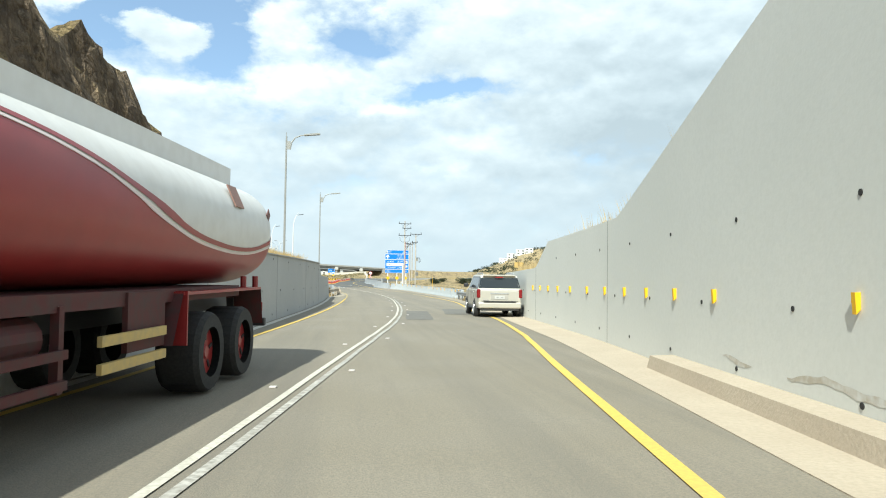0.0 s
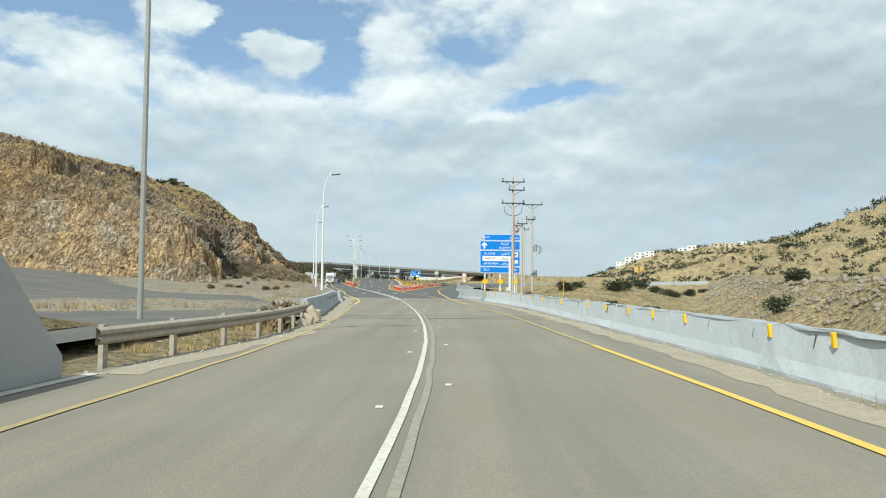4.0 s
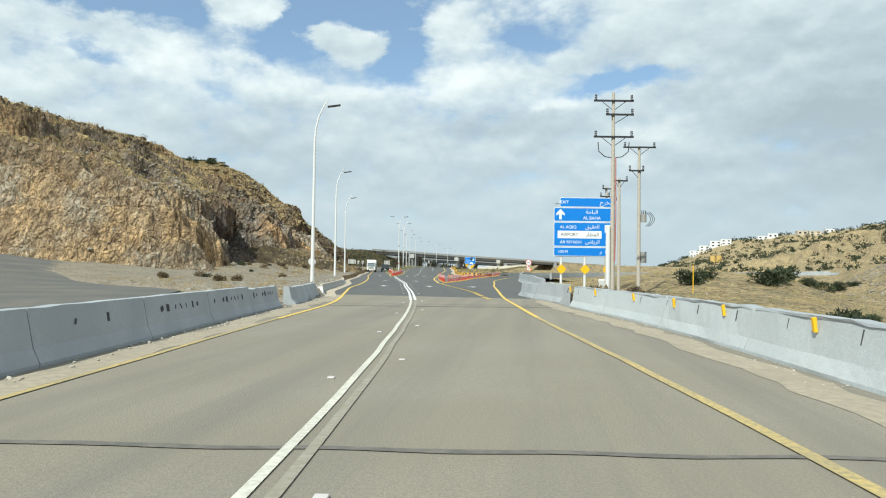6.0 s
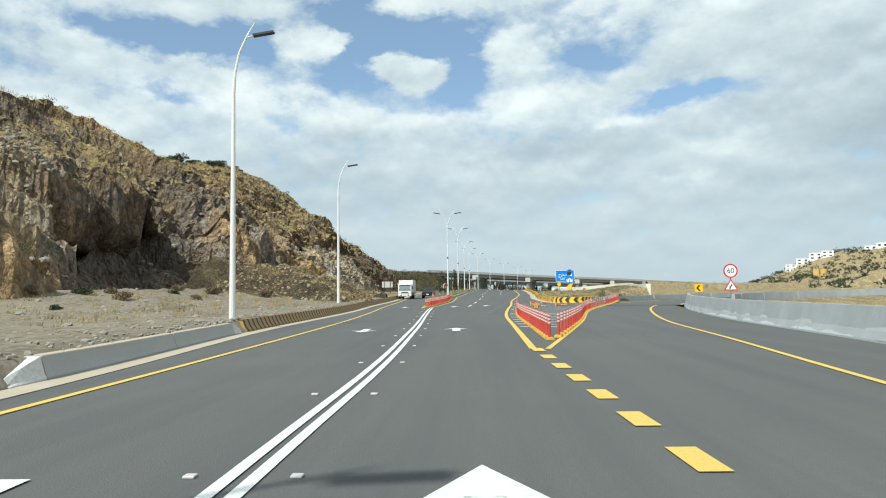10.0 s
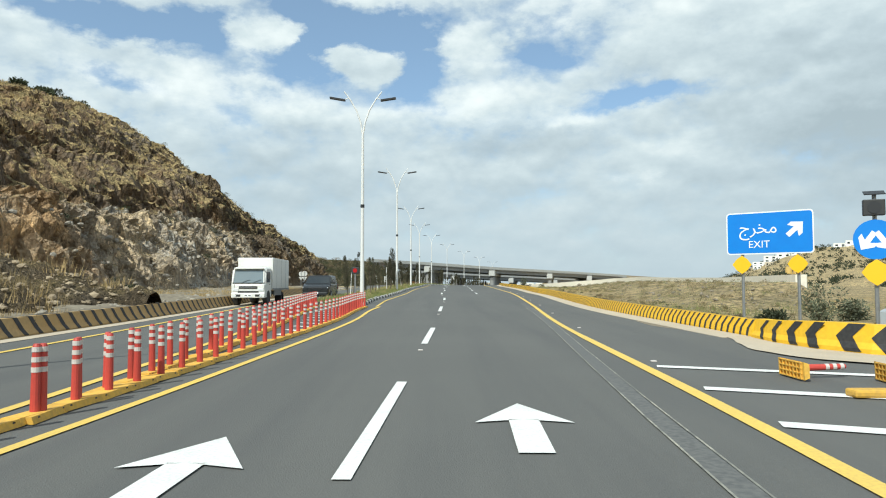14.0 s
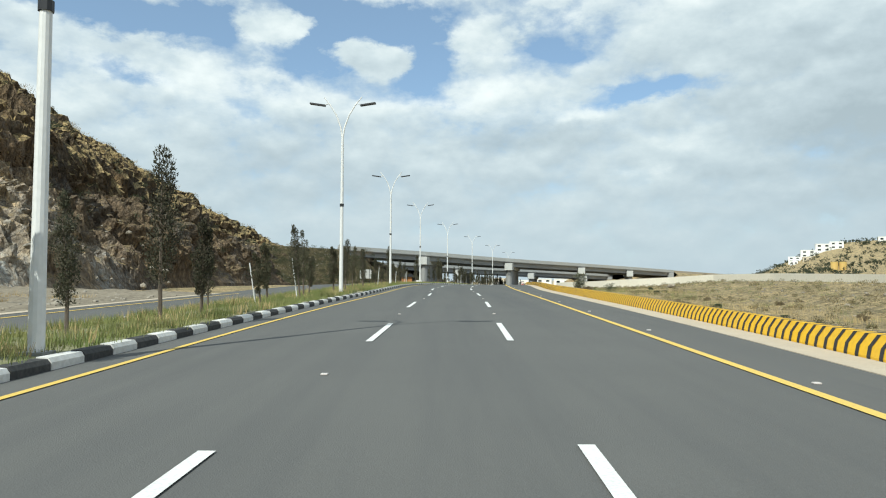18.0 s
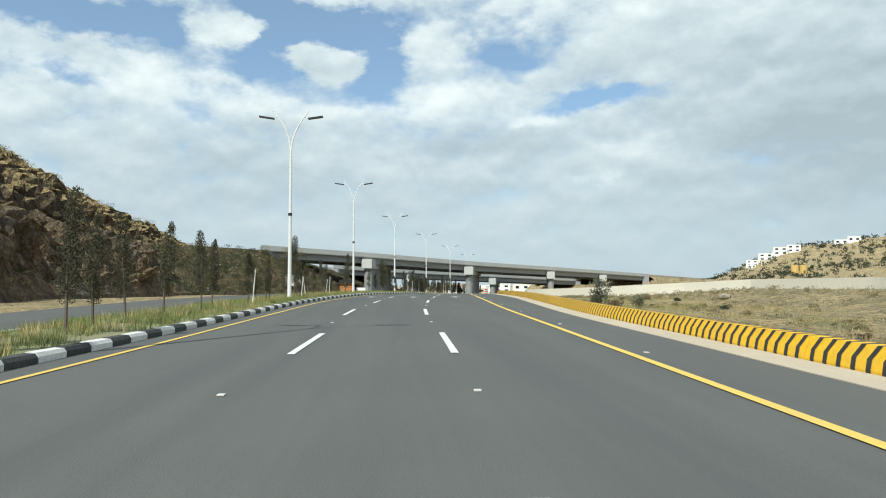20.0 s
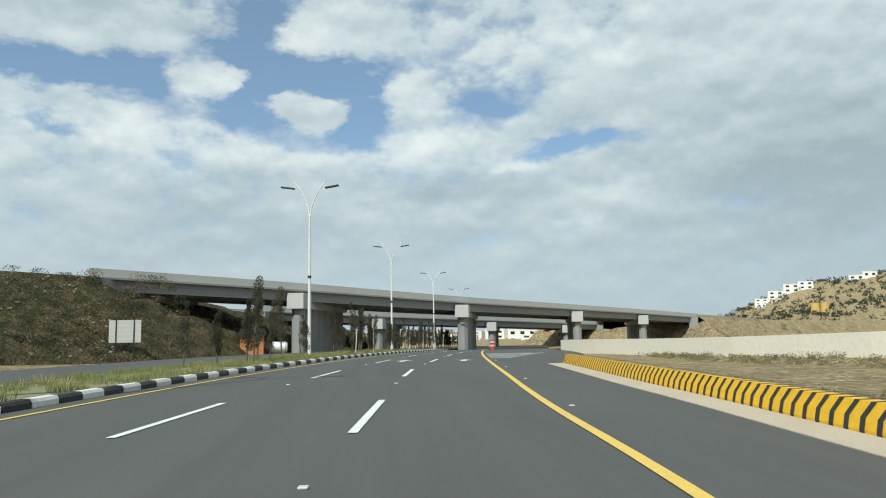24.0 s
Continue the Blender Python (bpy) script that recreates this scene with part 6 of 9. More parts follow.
bmk = barrier_marker()
first = True
for y in (67, 69.2, 71.4, 76, 78.6, 81.2, 84.0, 86.8, 92, 97, 101, 104.5, 108, 112, 116):
    m = on_line(right_bar, y, 0.27, -0.02) @ pose(0, 0, 0, noise.noise((y, 0, 0)) * 20, 0, 0)
    if first:
        bmk.matrix_world, first = m, False
    else:
        copy_thing(bmk, m)
for k in range(22):
    y = 67.5 + 2.35 * k
    s = part("form_slot", B(0.166, 0, 0.66, 0.024, 0.022, 0.22, Matrix.Rotation(radians(11), 4, "Y")), NOTCH)
    s.matrix_world = on_line(right_bar, y, 0.02, 0.0)
    tagged(s, "dark slot cast in the barrier face", "slot", "barrier slots", "structure")


# ---- signs ----
def words(text, size, x, z, mat, parent, name="lettering", align="CENTER", y=-0.012):
    cu = bpy.data.curves.new("lettering", "FONT")
    cu.body, cu.size, cu.align_x, cu.align_y, cu.extrude = text, size, align, "CENTER", 0.002
    tmp = new("tmp", cu)
    me = bpy.data.meshes.new_from_object(tmp.evaluated_get(bpy.context.evaluated_depsgraph_get()))
    bpy.data.objects.remove(tmp)
    me.materials.clear()
    me.materials.append(mat)
    ob = new(name, me)
    ob.parent = parent
    ob.matrix_local = Matrix.Translation((x, y, z)) @ Matrix.Rotation(math.pi / 2, 4, "X")
    return ob


def rounded(w, h, r, x=0.0, z=0.0):
    pts = []
    for cx, cz, a in ((w / 2 - r, h / 2 - r, 0), (-w / 2 + r, h / 2 - r, 90), (-w / 2 + r, -h / 2 + r, 180), (w / 2 - r, -h / 2 + r, 270)):
        for k in range(5):
            t = radians(a + 22.5 * k)
            pts.append((x + cx + r * math.cos(t), z + cz + r * math.sin(t)))
    return pts


def plate(name, outline, mat, parent, y, thick=0.01, label=""):
    bm = bmesh.new()
    prism(bm, outline, y - thick, y)
    return part(name, bm, mat, parent, label)


def arrow_shape(x, z, s, turn):
    pts = [(-0.13, -0.5), (0.13, -0.5), (0.13, 0.05), (0.42, -0.12), (0.42, 0.12), (0, 0.55), (-0.42, 0.12), (-0.42, -0.12), (-0.13, 0.05)]
    a = radians(turn)
    return [(x + s * (p * math.cos(a) - q * math.sin(a)), z + s * (p * math.sin(a) + q * math.cos(a))) for p, q in pts]


def blue_panel(w, h, x, z, parent):
    p = plate("panel", rounded(w, h, 0.10, x, z), SIGN_WHITE, parent, 0.0, 0.012, "blue panel with a white border")
    plate("field", rounded(w - 0.07, h - 0.07, 0.08, x, z), BLUE, p, -0.012, 0.003)
    return p


AR_EXIT = "\ufe9d\ufeae\ufea8\ufee3"
AR_BAHA = "\ufe94\ufea3\ufe8e\ufe92\ufedf\ufe8d"
AR_AQIQ = "\ufed6\ufef4\ufed8\ufecc\ufedf\ufe8d"
AR_AIRPORT = "\ufead\ufe8e\ufec4\ufee4\ufedf\ufe8d"
AR_RIYADH = "\ufebd\ufe8e\ufef3\ufeae\ufedf\ufe8d"

big = thing("direction_sign", pose(-10.45, 140.0, 0, 0, 0, 14), "large blue direction sign with white lettering on posts", "road sign")
zb = 1.45
rows = [("top", 4.25, 0.72, 0.22, zb + 4.42), ("a", 4.70, 1.05, 0.0, zb + 3.48), ("b", 4.70, 1.84, 0.0, zb + 1.97), ("c", 4.70, 0.68, 0.0, zb + 0.64)]
ps = [blue_panel(w, h, x, z, big) for _, w, h, x, z in rows]
words("EXIT", 0.33, -1.55, rows[0][4], SIGN_WHITE, ps[0], y=-0.018)
words(AR_EXIT, 0.46, 1.65, rows[0][4], SIGN_WHITE, ps[0], y=-0.018)
words("AL BAHA", 0.33, 0.55, rows[1][4] - 0.26, SIGN_WHITE, ps[1], y=-0.018)
words(AR_BAHA, 0.42, 0.55, rows[1][4] + 0.20, SIGN_WHITE, ps[1], y=-0.018)
plate("arrow", arrow_shape(-1.85, rows[1][4], 0.75, 0), SIGN_WHITE, ps[1], -0.0155, 0.003)
words("AL AQIQ", 0.32, -1.25, rows[2][4] + 0.55, SIGN_WHITE, ps[2], y=-0.018)
words(AR_AQIQ, 0.40, 0.6, rows[2][4] + 0.58, SIGN_WHITE, ps[2], y=-0.018)
plate("white_field", rounded(3.35, 0.58, 0.03, -0.38, rows[2][4] - 0.02), SIGN_WHITE, ps[2], -0.0155, 0.003)
words("AIRPORT", 0.33, -1.15, rows[2][4] - 0.02, SIGN_BLACK, ps[2], y=-0.022)
words(AR_AIRPORT, 0.40, 0.6, rows[2][4] - 0.02, SIGN_BLACK, ps[2], y=-0.022)
words("AR RIYADH", 0.32, -1.05, rows[2][4] - 0.60, SIGN_WHITE, ps[2], y=-0.018)
words(AR_RIYADH, 0.40, 0.6, rows[2][4] - 0.58, SIGN_WHITE, ps[2], y=-0.018)
plate("symbol_field", rounded(0.58, 0.58, 0.03, 1.82, rows[2][4] + 0.45), SIGN_WHITE, ps[2], -0.0155, 0.003)
plane = [(0.0, 0.24), (0.04, 0.18), (0.045, 0.06), (0.22, -0.05), (0.22, -0.09), (0.045, -0.04), (0.035, -0.16), (0.09, -0.21), (0.09, -0.24), (0, -0.22), (-0.09, -0.24), (-0.09, -0.21), (-0.035, -0.16), (-0.045, -0.04), (-0.22, -0.09), (-0.22, -0.05), (-0.045, 0.06), (-0.04, 0.18)]
c45 = math.cos(radians(45))
plate("plane_symbol", [(1.82 + c45 * (p + q), rows[2][4] + 0.45 + c45 * (q - p)) for p, q in plane], SIGN_BLACK, ps[2], -0.0195, 0.003)
plate("arrow", arrow_shape(1.85, rows[2][4] - 0.42, 0.62, -45), SIGN_WHITE, ps[2], -0.0155, 0.003)
words("100 M", 0.30, -1.65, rows[3][4], SIGN_WHITE, ps[3], y=-0.018)
words("100", 0.33, 1.75, rows[3][4], SIGN_WHITE, ps[3], y=-0.018)
words("\ufee1", 0.34, 1.25, rows[3][4], SIGN_WHITE, ps[3], y=-0.018)
for x in (-1.75, 0.05, 1.75):
    part("post", T((x, 0.12, level(140) - 0.5), (x, 0.12, zb + 4.6), 0.10, None, 10), POLE_WHITE, big)
for h in (0.3, 1.2, 2.3, 3.4, 4.3):
    part("rail", B(0, 0.05, zb + h, 4.5, 0.06, 0.08), STEEL, big)


def diamond(parent, x, z, size=0.33, y=-0.03):
    pts = [(x + size * math.cos(radians(45 * k)) * (1 if k % 2 == 0 else 0.82), z + size * math.sin(radians(45 * k)) * (1 if k % 2 == 0 else 0.82)) for k in range(8)]
    return plate("hazard_plate", pts, SIGN_YELLOW, parent, y, 0.01, "yellow hazard plate")


for x in (-1.75, 0.05, 1.75):
    diamond(big, x, 0.75, 0.36)

ex = thing("exit_sign", Matrix.Translation((-36.7, 220.4, 0)) @ Matrix.Rotation(radians(-22), 4, "Z"), "blue exit sign with white arrow on two posts", "road sign")
p = blue_panel(2.45, 1.28, 0, 2.28, ex)
words("EXIT", 0.30, -0.28, 1.93, SIGN_WHITE, p, y=-0.018)
words(AR_EXIT, 0.50, -0.30, 2.42, SIGN_WHITE, p, y=-0.018)
plate("arrow", arrow_shape(0.72, 2.36, 0.55, -48), SIGN_WHITE, p, -0.0155, 0.003)
for x in (-0.78, 0.78):
    part("post", T((x, 0.06, level(220) - 0.4), (x, 0.06, 2.8), 0.045, None, 8), STEEL, ex)
    diamond(ex, x, 1.33, 0.28)

keep = thing("keep_sign", pose(-35.3, 215.2, 0, 0, 0, -8), "round blue divide sign with two white arrows below a black flasher", "road sign")
circle = [(0.45 * math.cos(radians(15 * k)), 1.72 + 0.45 * math.sin(radians(15 * k))) for k in range(24)]
disc = plate("disc", circle, BLUE, keep, 0.0, 0.012)
for s in (-1, 1):
    plate("arrow", arrow_shape(s * 0.15, 1.70, 0.46, -s * 145), SIGN_WHITE, disc, -0.012, 0.003)
part("post", T((0, 0.06, level(215) - 0.3), (0, 0.06, 2.75), 0.045, None, 8), STEEL, keep)
diamond(keep, 0, 0.98, 0.30)
fl = part("flasher", box(bmesh.new(), -0.02, 0.0, 2.44, 0.44, 0.18, 0.36, None, 0.02), TRIM_BLACK, keep, "black flasher box")
part("lens", T((-0.02, -0.10, 2.44), (-0.02, -0.085, 2.44), 0.14, None, 16), DARK, fl)
part("solar_panel", B(0, 0.06, 2.78, 0.42, 0.3, 0.02, Matrix.Rotation(radians(20), 4, "X")), DARK, keep)


tl = thing("signal_post", pose(-56.16, 234.79, level(235), 0, 0, 15), "small red signal on a slim post at the median tip", "traffic light")
part("post", T((0, 0, 0), (0, 0, 2.1), 0.045, None, 8), STEEL, tl)
hd = part("housing", box(bmesh.new(), 0, 0, 1.93, 0.42, 0.16, 0.38, None, 0.02), TRIM_BLACK, tl)
part("lens", T((0, -0.10, 1.93), (0, -0.08, 1.93), 0.12, None, 16), LAMP_RED, hd)


def limit_sign(m):
    s = thing("speed_sign", m, "round white speed limit sign above a warning triangle", "road sign")
    ring = plate("disc", [(0.42 * math.cos(radians(15 * k)), 2.62 + 0.42 * math.sin(radians(15 * k))) for k in range(24)], SIGN_RED, s, 0.0, 0.012)
    plate("face", [(0.34 * math.cos(radians(15 * k)), 2.62 + 0.34 * math.sin(radians(15 * k))) for k in range(24)], SIGN_WHITE, ring, -0.012, 0.003)
    words("60", 0.42, 0, 2.62, SIGN_BLACK, ring, y=-0.018)
    tri = plate("triangle", [(-0.42, 1.46), (0.42, 1.46), (0, 2.16)], SIGN_RED, s, 0.0, 0.012)
    plate("face", [(-0.32, 1.52), (0.32, 1.52), (0, 2.04)], SIGN_WHITE, tri, -0.012, 0.003)
    plate("symbol", [(-0.10, 1.56), (-0.03, 1.56), (-0.01, 1.68), (0.08, 1.74), (0.07, 1.86), (0.02, 1.86), (0.02, 1.77), (-0.08, 1.70)], SIGN_BLACK, tri, -0.0155, 0.003)
    part("post", T((0, 0.05, -0.4), (0, 0.05, 3.0), 0.04, None, 8), STEEL, s)
    return s


limit_sign(pose(-20.6, 184.8, level(185) - 0.05, 0, 0, 16))
ch = thing("chevron_sign", pose(-22.4, 199.5, level(199), 0, 0, 14), "small yellow chevron sign on a post", "road sign")
pl = plate("plate", rounded(0.62, 0.62, 0.04, 0, 1.5), SIGN_YELLOW, ch, 0.0)
plate("chevron", [(0.16, 1.74), (0.02, 1.74), (-0.2, 1.5), (0.02, 1.26), (0.16, 1.26), (-0.04, 1.5)], SIGN_BLACK, pl, -0.011, 0.003)
part("post", T((0, 0.05, -0.3), (0, 0.05, 1.8), 0.04, None, 8), STEEL, ch)


def round_back(m, label="bare back of a round sign on a slim post", second=False):
    s = thing("road_sign", m, label, "road sign", "sign backs")
    plate("disc", [(0.32 * math.cos(radians(20 * k)), 2.0 + 0.32 * math.sin(radians(20 * k))) for k in range(18)], SIGN_BACK, s, 0.0, 0.015)
    if second:
        plate("triangle", [(-0.30, 1.62), (0.30, 1.62), (0, 1.10)], SIGN_BACK, s, 0.0, 0.015)
    part("post", T((0, -0.04, -0.2), (0, -0.04, 2.35), 0.035, None, 8), STEEL, s)
    part("bracket", B(0, -0.03, 2.0, 0.06, 0.03, 0.42), DARK, s)
    return s


round_back(Matrix.Translation((-33.5, 141.2, level(141))) @ Matrix.Rotation(radians(15), 4, "Z"))
round_back(Matrix.Translation((-79.7, 275.0, level(275))) @ Matrix.Rotation(radians(12), 4, "Z"), "bare backs of a round and a triangular sign", True)
round_back(Matrix.Translation((-83.5, 281.5, level(281))) @ Matrix.Rotation(radians(12), 4, "Z"), "bare backs of a round and a triangular sign", True)


def board(m, w, h, z, label, tilt=0.0):
    s = thing("sign_board", m, label, "road sign", "board backs")
    plate("board", rounded(w, h, 0.05, 0, z), SIGN_BACK, s, 0.0, 0.02)
    for k in range(5):
        part("rib", B(0, -0.03, z - h / 2 + h * (k + 0.5) / 5, w * 0.96, 0.015, 0.04), SIGN_BACK, s)
    for x in (-w * 0.28, w * 0.28):
        part("post", T((x, -0.05, -0.4), (x, -0.05, z + h / 2), 0.05, None, 8), DARK, s)
    return s


board(pose(-79.7, 266.9, level(267), 0, 0, 14), 2.1, 1.15, 2.05, "bare white back of a road board on posts")
board(pose(-115.1, 399.9, 0.8, 0, 0, 26), 2.6, 1.95, 2.1, "bare pale back of a leaning road board")


# ---- power poles ----
def insulator(bm, p, s=1.0):
    for k in range(3):
        tube(bm, (p[0], p[1], p[2] + 0.07 * k * s), (p[0], p[1], p[2] + (0.07 * k + 0.045) * s), 0.055 * s, 0.035 * s, 8)


def power_pole(x, y, h, arms, label, twist=10, extras=()):
    z0 = level(y) - 0.5
    p = thing("power_pole", pose(x, y, z0, 0, 0, twist), label, "power pole", "power poles")
    part("pole", bent(bmesh.new(), [(0, 0, -0.6), (0, 0, h * 0.5), (0, 0, h)], [0.145, 0.12, 0.085], 10), TIMBER, p)
    for z, w, off in arms:
        a = part("cross_arm", B(off, -0.12, z, w, 0.10, 0.10), DARK, p, "dark steel cross arm")
        for s in (-1, 1):
            bm = bmesh.new()
            insulator(bm, (off + s * w * 0.45, -0.12, z + 0.05), 1.6)
            part("insulator", bm, DARK, a)
            part("stay", T((off + s * w * 0.30, -0.12, z - 0.04), (0, 0, z - 0.55), 0.02, None, 6), DARK, a)
    for kind, z in extras:
        if kind == "box":
            part("switch_box", box(bmesh.new(), 0.32, 0, z, 0.36, 0.30, 0.75, None, 0.02), GREY_POLE, p, "grey switch box")
        elif kind == "transformer":
            t = part("transformer", T((0.32, 0, z), (0.32, 0, z + 0.55), 0.2, None, 12), GREY_POLE, p, "grey pole transformer")
            for k in range(3):
                part("bushing", T((0.2 + 0.12 * k, 0, z + 0.55), (0.2 + 0.12 * k, 0, z + 0.80), 0.035, 0.02, 6), DARK, t)
        elif kind == "cable":
            pts = [(0.13, -0.12, z), (0.15, -0.14, z * 0.6), (0.10, -0.15, z * 0.3)]
            part("cable", bent(bmesh.new(), pts, [0.035] * 3, 6), material("red cable sheath", (0.42, 0.13, 0.09), 0.6), p, "red cable")
        elif kind == "duct":
            part("duct", T((-0.28, -0.1, 0), (-0.28, -0.1, z), 0.13, None, 10), POLE_WHITE, p, "white cable duct")
        elif kind == "loops":
            for k in range(3):
                a0 = [(0.45 + 0.12 * k + 0.35 * math.sin(t / 8 * math.pi), -0.05 * k, z + 0.5 - 1.0 * t / 8) for t in range(9)]
                part("cable", bent(bmesh.new(), a0, [0.018] * 9, 5), DARK, p)
        elif kind == "horns":
            for s in (-1, 1):
                part("drop_lead", bent(bmesh.new(), [(s * 0.1, 0, z), (s * 0.5, -0.1, z + 0.05), (s * 0.85, -0.1, z + 0.35), (s * 0.9, -0.1, z + 0.9)], [0.025] * 4, 6), DARK, p)
    return p


power_pole(-8.15, 127.0, 12.4, [(11.9, 2.3, 0.0), (11.1, 1.6, 0.35), (9.8, 2.3, -0.0)], "tall timber power pole with three cross arms", 14, (("cable", 8.6), ("duct", 4.6), ("horns", 8.6)))
power_pole(-6.55, 135.0, 10.6, [(10.5, 2.2, 0.0), (8.9, 1.0, -0.2)], "timber power pole with a transformer and switch box", 12, (("transformer", 5.4), ("box", 3.0), ("loops", 5.6)))
power_pole(-7.9, 139.5, 9.0, [(8.8, 1.2, 0.0)], "slim power pole behind the direction sign", 20)
power_pole(-9.1, 150.0, 9.6, [(9.4, 1.3, 0.2), (8.7, 0.9, -0.2)], "slim power pole with small cross arms", 30)
power_pole(-9.2, 172.5, 10.8, [(10.6, 0.9, 0.3)], "slim grey power pole by the exit lane", 25)
mk2 = thing("marker_post", pose(-3.2, 133.0, level(133) - 0.6), "thin yellow marker rod in the dry grass", "post")
part("rod", T((0, 0, 0), (0, 0, 2.6), 0.03, None, 6), SIGN_YELLOW, mk2)
cab = thing("cable_cabinet", pose(-8.9, 132.0, level(132) - 0.5), "small pale cable cabinet beside the power poles", "cabinet")
part("body", box(bmesh.new(), 0, 0, 0.75, 0.4, 0.35, 1.5, None, 0.02), POLE_WHITE, cab)
part("door", B(0, -0.18, 0.8, 0.34, 0.02, 1.2), SIGN_BACK, cab)


# ---- vehicles ----
def wheel(parent, x, y, r, w, rim_r, out, name="wheel", rim=RIM, dish=0.03):
    """A wheel whose outer face looks along out (+1 or -1 in x)."""
    wh = new(name)
    wh.parent = parent
    wh.matrix_local = Matrix.Translation((x, y, r))
    bm = bmesh.new()
    prof = [(-0.5, rim_r), (-0.5, r * 0.93), (-0.38, r), (0.38, r), (0.5, r * 0.93), (0.5, rim_r)]
    n = 24
    ring = []
    for k in range(n):
        a = 2 * math.pi * k / n
        ring.append([bm.verts.new((o * w, q * math.cos(a), q * math.sin(a))) for o, q in prof])
    for k in range(n):
        for i in range(5):
            bm.faces.new((ring[k][i], ring[k][i + 1], ring[(k + 1) % n][i + 1], ring[(k + 1) % n][i]))
    bmesh.ops.recalc_face_normals(bm, faces=bm.faces)
    part("tyre", bm, TYRE, wh)
    bm = bmesh.new()
    tube(bm, (out * (w * 0.5 - dish - 0.04), 0, 0), (out * (w * 0.5 - dish), 0, 0), rim_r, rim_r * 0.97, 20)
    if rim is not RIM:
        tube(bm, (out * (w * 0.5 - dish), 0, 0), (out * (w * 0.5 - dish + 0.03), 0, 0), rim_r * 0.30, rim_r * 0.24, 12)
        part("rim", bm, rim, wh)
        bm = bmesh.new()
        for k in range(5):
            a = 2 * math.pi * k / 5 + 0.3
            c, s = math.cos(a), math.sin(a)
            box(bm, out * (w * 0.5 - dish + 0.012), c * rim_r * 0.62, s * rim_r * 0.62, 0.012, rim_r * 0.34, rim_r * 0.13, Matrix.Rotation(a, 4, "X"))
        part("spoke_gap", bm, TRIM_BLACK, wh)
        return wh
    part("rim_well", bm, TRIM_BLACK, wh)
    bm = bmesh.new()
    x0, x1, loops = out * (w * 0.5 - dish), out * (w * 0.5 - dish + 0.03), []
    for k in range(20):
        a = 2 * math.pi * k / 20
        loops.append([bm.verts.new((x, q * math.cos(a), q * math.sin(a))) for x, q in ((x0, rim_r), (x1, rim_r * 0.98), (x1, rim_r * 0.89), (x0, rim_r * 0.86))])
    for k in range(20):
        for i in range(3):
            bm.faces.new((loops[k][i], loops[k][i + 1], loops[(k + 1) % 20][i + 1], loops[(k + 1) % 20][i]))
    bmesh.ops.recalc_face_normals(bm, faces=bm.faces)
    tube(bm, (x0, 0, 0), (out * (w * 0.5 - dish + 0.035), 0, 0), rim_r * 0.24, rim_r * 0.20, 12)
    part("rim", bm, rim, wh)
    for k in range(6):
        bm = bmesh.new()
        for turn in (-0.15, 0.15):
            a = 2 * math.pi * k / 6 + 0.3 + turn
            box(bm, out * (w * 0.5 - dish + 0.016), math.cos(a) * rim_r * 0.55, math.sin(a) * rim_r * 0.55, 0.022, rim_r * 0.70, rim_r * 0.115, Matrix.Rotation(a, 4, "X"), 0.006)
        part("spoke", bm, rim, wh)
    return wh


def skin(bm, sections):
    """A closed skin over rings of the same number of points, given from end to end."""
    rings = [[bm.verts.new(p) for p in s] for s in sections]
    n = len(rings[0])
    for a, b in zip(rings, rings[1:]):
        for k in range(n):
            bm.faces.new((a[k], a[(k + 1) % n], b[(k + 1) % n], b[k]))
    bm.faces.new(rings[0][::-1])
    bm.faces.new(rings[-1])
    bmesh.ops.recalc_face_normals(bm, faces=bm.faces)
    return bm


def body_ring(y, half, z0, z1, r=0.10, tuck=0.04):
    """A rounded box section of a car's lower body."""
    return [(-half + tuck, y, z0), (-half, y, z0 + 0.14), (-half, y, z1 - r), (-half + r * 0.8, y, z1), (half - r * 0.8, y, z1), (half, y, z1 - r), (half, y, z0 + 0.14), (half - tuck, y, z0)]


def cabin_ring(y, lo, hi, z0, z1):
    return [(-lo, y, z0), (-hi, y, z1 - 0.06), (-hi + 0.12, y, z1), (hi - 0.12, y, z1), (hi, y, z1 - 0.06), (lo, y, z0)]


def quad(bm, pts):
    bm.faces.new([bm.verts.new(p) for p in pts])
    return bm


TAIL_RED = material("dark red tail lens", (0.20, 0.008, 0.010), 0.2)


